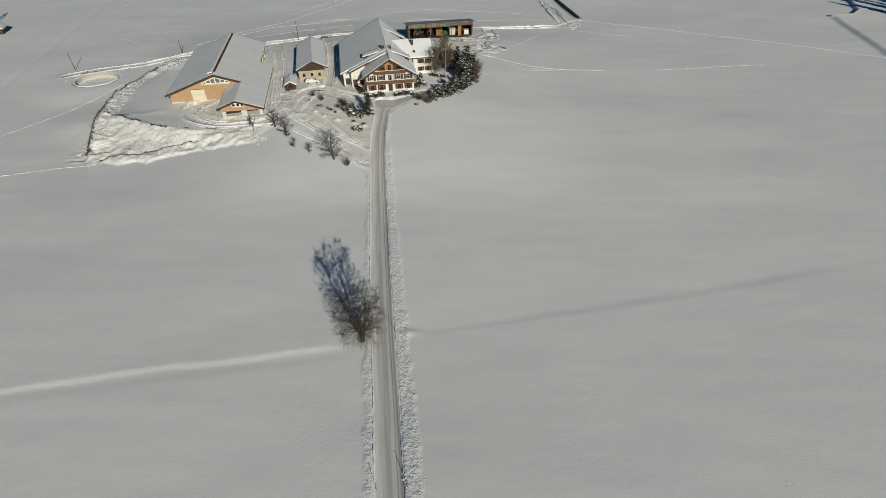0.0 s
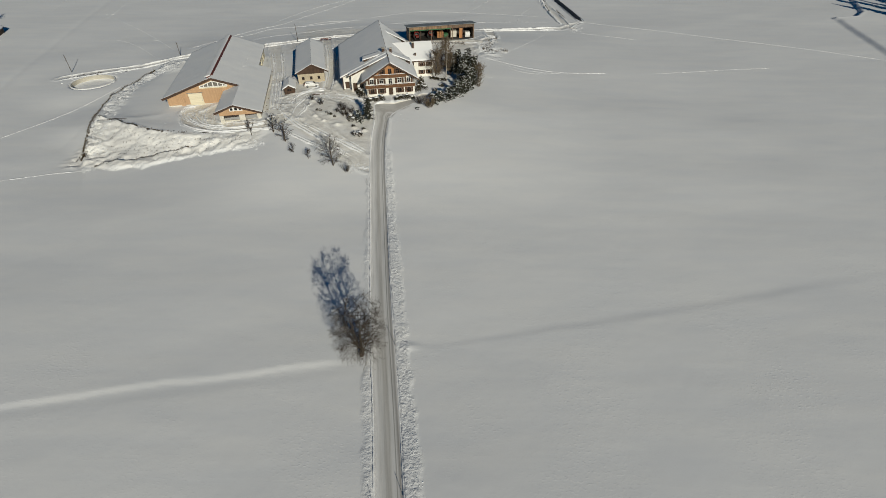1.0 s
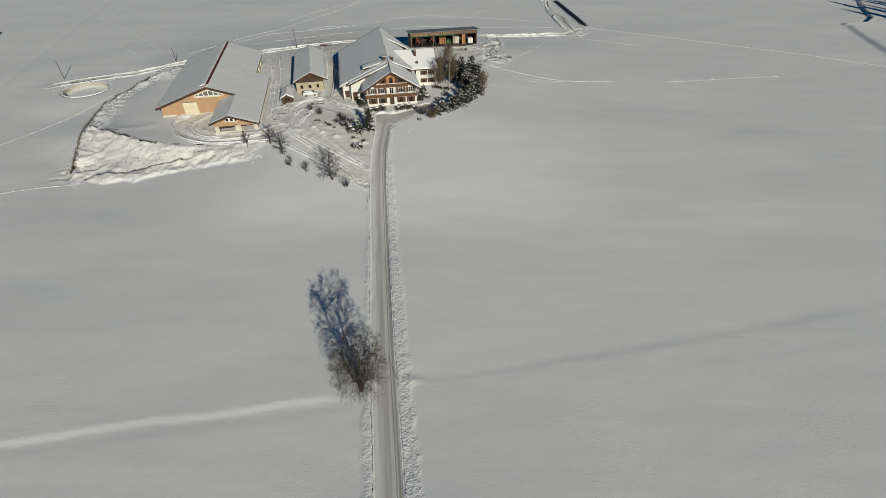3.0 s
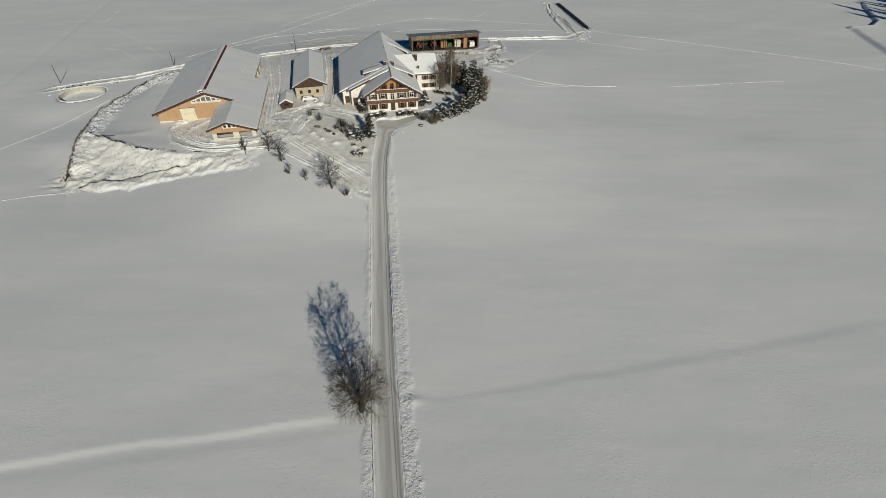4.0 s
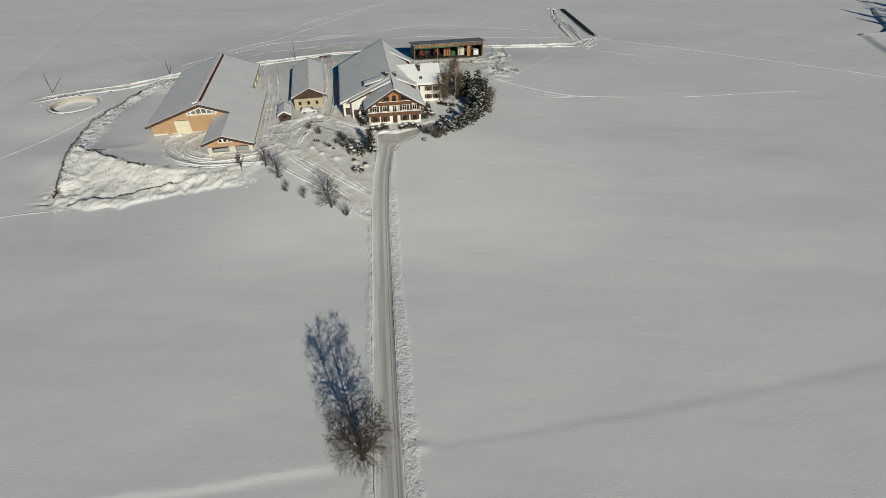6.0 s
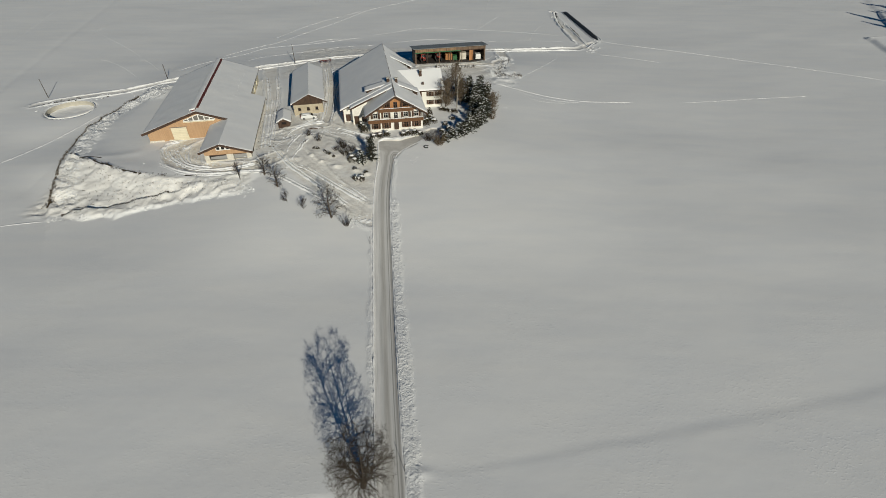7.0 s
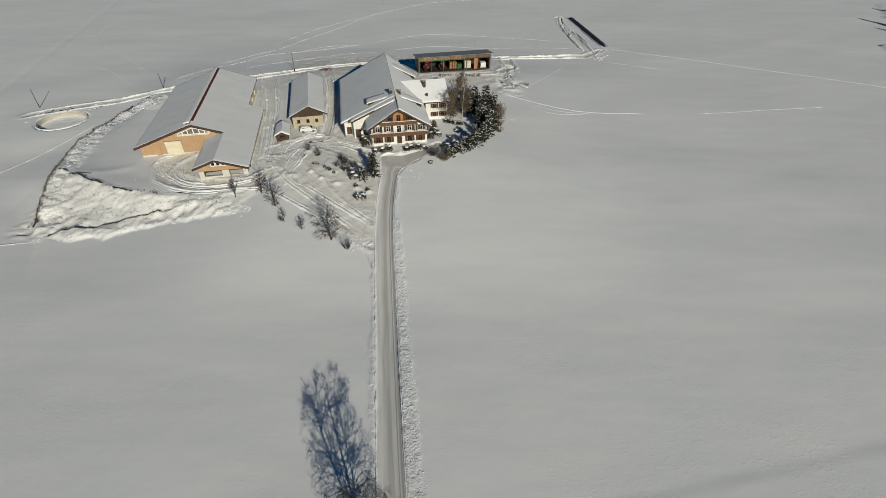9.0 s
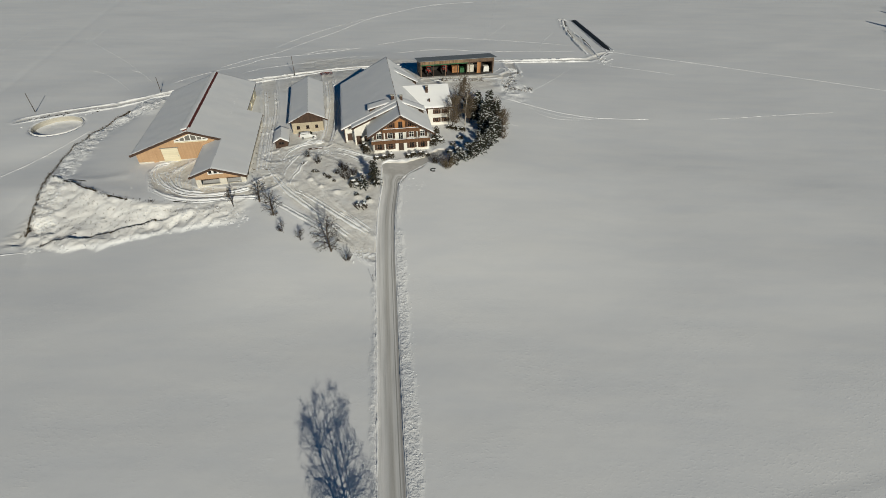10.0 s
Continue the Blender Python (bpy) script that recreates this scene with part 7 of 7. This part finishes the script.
def tractor(u, v, paint, label):
    p = SHED @ Vector((u, v, 0.0))
    ob = thing("tractor", p.x, p.y, p.z, 12.54 - 90, label, "tractor")
    body = part("hood", boxes((0.2, 1.8, -0.45, 0.45, 0.9, 1.6)), paint, ob)
    part("grille", boxes((1.8, 1.88, -0.38, 0.38, 0.95, 1.5)), RUBBER, body)
    cab = part("cab", boxes((-1.3, 0.2, -0.75, 0.75, 1.2, 1.5), (-1.3, -1.2, -0.75, -0.65, 1.5, 2.6), (-1.3, -1.2, 0.65, 0.75, 1.5, 2.6), (0.1, 0.2, -0.75, -0.65, 1.5, 2.6), (0.1, 0.2, 0.65, 0.75, 1.5, 2.6), (-1.4, 0.3, -0.82, 0.82, 2.6, 2.75)), paint, ob)
    part("cab_glass", boxes((-1.18, 0.08, -0.62, 0.62, 1.52, 2.58)), GLASS, cab)
    for x, r, w in ((-0.7, 0.8, 0.45), (1.4, 0.5, 0.3)):
        for s in (-1, 1):
            bm = bmesh.new()
            tube(bm, (x, s * 0.75, r), (x, s * (0.75 + w), r), r, r, 20)
            wheel = part("wheel", bm, RUBBER, ob)
            bm = bmesh.new()
            tube(bm, (x, s * (0.75 + w), r), (x, s * (0.78 + w), r), r * 0.55, r * 0.5, 12)
            part("rim", bm, paint, wheel)
    return ob


tractor(2.0, 2.6, RED_PAINT, "red farm tractor parked in the open shed")
tractor(7.6, 2.8, RED_PAINT, "dull red tractor parked deep in the shed")


def crate_stack(u, v, w, d, h, mat, name, label, category):
    p = SHED @ Vector((u, v, 0.0))
    ob = thing(name, p.x, p.y, p.z, 12.54 + random.uniform(-4, 4), label, category)
    k = max(2, int(h / 0.45))
    for i in range(k):
        z = h * i / k
        part("layer", boxes((-w / 2 + random.uniform(0, 0.08), w / 2 - random.uniform(0, 0.08), -d / 2, d / 2, z, z + h / k - 0.04)), mat, ob)
    return ob


crate_stack(11.6, 3.2, 2.6, 2.0, 2.2, HONEY_WOOD, "timber_stack", "stack of brown planks in the shed", "timber")
crate_stack(13.9, 2.6, 1.6, 1.6, 1.6, GREEN_PAINT, "farm_trailer_box", "green trailer box standing in the shed", "trailer")
crate_stack(17.0, 2.8, 2.4, 2.0, 2.4, CONCRETE, "pale_stack", "pale wrapped bales stacked in the shed", "bales")
# white layers added in place of the snow lying in the open end
crate_stack(22.6, 2.0, 2.0, 1.8, 1.8, WHITE_PAINT, "pale_stack", "white layered stack standing in for snow at the shed's end", "bales")
p = (-47.2, 208.0)
ob = thing("hay_tedder", *p, level(*p), 20, "red hay tedder standing in the snow behind the stable", "farm machine")
part("beam", boxes((-2.2, 2.2, -0.12, 0.12, 0.7, 0.9)), RED_METAL, ob)
for x in (-1.8, -0.6, 0.6, 1.8):
    bm = bmesh.new()
    tube(bm, (x, 0, 0.25), (x, 0, 0.7), 0.08, 0.08, 8)
    for k in range(6):
        a = k * math.pi / 3
        tube(bm, (x, 0, 0.4), (x + math.cos(a) * 0.6, math.sin(a) * 0.6, 0.2), 0.03, 0.02, 4)
    part("rotor", bm, RED_METAL, ob)
part("drawbar", boxes((-0.1, 0.1, -1.6, 0.12, 0.5, 0.65)), RED_METAL, ob)

p = (-23.2, 122.8)
ob = thing("wood_pile", *p, level(*p), 20, "small pile of dark logs with snow between them", "wood pile")
rng = random.Random(5)
for i in range(26):
    bm = bmesh.new()
    x, y, z = rng.uniform(-1.3, 1.3), rng.uniform(-1.0, 1.0), rng.uniform(0.1, 0.6)
    a = rng.uniform(-0.5, 0.5)
    tube(bm, (x - math.sin(a) * 0.6, y - math.cos(a) * 0.6, z), (x + math.sin(a) * 0.6, y + math.cos(a) * 0.6, z + rng.uniform(-0.1, 0.25)), 0.10, 0.09, 7)
    part("log", bm, BARK, ob)
lumps("snow_load", [(Vector((rng.uniform(-1.3, 1.3), rng.uniform(-1, 1), rng.uniform(0.45, 0.7))), rng.uniform(0.15, 0.35), 0.15) for _ in range(14)], ROOF_SNOW, ob, "snow on the logs", 3)

p = (-38.25, 148.3)
ob = thing("timber_beam", *p, level(*p) + 0.02, 12.9, "long dark timber lying at the edge of the yard", "timber")
part("beam", boxes((-1.8, 1.8, -0.22, 0.05, 0.0, 0.24)), TRIM_WOOD, ob)
part("beam", boxes((-1.5, 1.5, 0.08, 0.3, 0.0, 0.2)), OLD_WOOD, ob)
bm = bmesh.new()
snow_sheet(bm, (-1.0, -0.2, 0.242), (1.7, -0.2, 0.242), (1.7, 0.03, 0.242), (-1.0, 0.03, 0.242), 0.08, 3.0, 0.4, 0.03)
part("snow_layer", bm, ROOF_SNOW, ob, smooth=True)

p = (-7.5, 137.4)
ob = thing("old_tyre", *p, level(*p) + 0.06, 0, "old black tyre half buried in the snow", "tyre")
verts, faces = [], []
n, m = 30, 8
for i in range(n + 1):
    a = 0.5 + i / n * 4.9
    for k in range(m):
        b = 2 * math.pi * k / m
        r = 0.62 + 0.17 * math.cos(b)
        verts.append((math.cos(a) * r, math.sin(a) * r, 0.12 * math.sin(b)))
    if i:
        faces += [((i - 1) * m + k, i * m + k, i * m + (k + 1) % m, (i - 1) * m + (k + 1) % m) for k in range(m)]
mesh_part("rubber_casing", verts, faces, RUBBER, ob, smooth=True)

# a hut and a wood beyond the fields
ob = thing("field_hut", -197.5, 229.5, level(-197.5, 229.5) - 0.1, 20, "dark field hut with a white snow roof", "hut")
bm = bmesh.new()
cells(bm, -2.5, 2.5, -0.3, lambda u: 3.6 - 0.55 * abs(u), [], -3, 3, extra=(0,))
part("walls", bm, DARK_WOOD, ob)
slope(ob, (-3, -3.5, 2.15), (0, -3.5, 3.8), (0, 3.5, 3.8), (-3, 3.5, 2.15), 0.12, TRIM_WOOD, 0.3, 51.0, rims=(1, 0, 1, 1))
slope(ob, (0, -3.5, 3.8), (3, -3.5, 2.15), (3, 3.5, 2.15), (0, 3.5, 3.8), 0.12, TRIM_WOOD, 0.3, 52.0, rims=(1, 1, 1, 0))
bare_tree("field_tree", -207.0, 235.0, 12.0, 4.0, 0.25, 71, "leafless tree beside the field hut", depth=3, kids=(4, 2, 3, 1))
first = spruce("forest_spruce", 246.0, 262.0, 19.0, 7.0, 72, "tall dark spruce at the edge of a wood", 0.3, "wood edge")
for i, (x, y, s) in enumerate(((238, 249, 1.0), (252, 254, 1.1), (240, 266, 0.9), (256, 270, 1.1), (249, 280, 1.0), (262, 262, 1.2), (266, 284, 1.0), (236, 238, 0.8), (247, 243, 1.0), (260, 246, 1.1), (223, 240, 0.9), (229, 232, 1.0), (220.5, 249, 0.8), (231, 252, 1.0), (226, 262, 0.9))):
    t = copy_thing(first, pose(x, y, level(x, y) - 0.2, 0, 0, 37 * i))
    t.scale = (s, s, s)
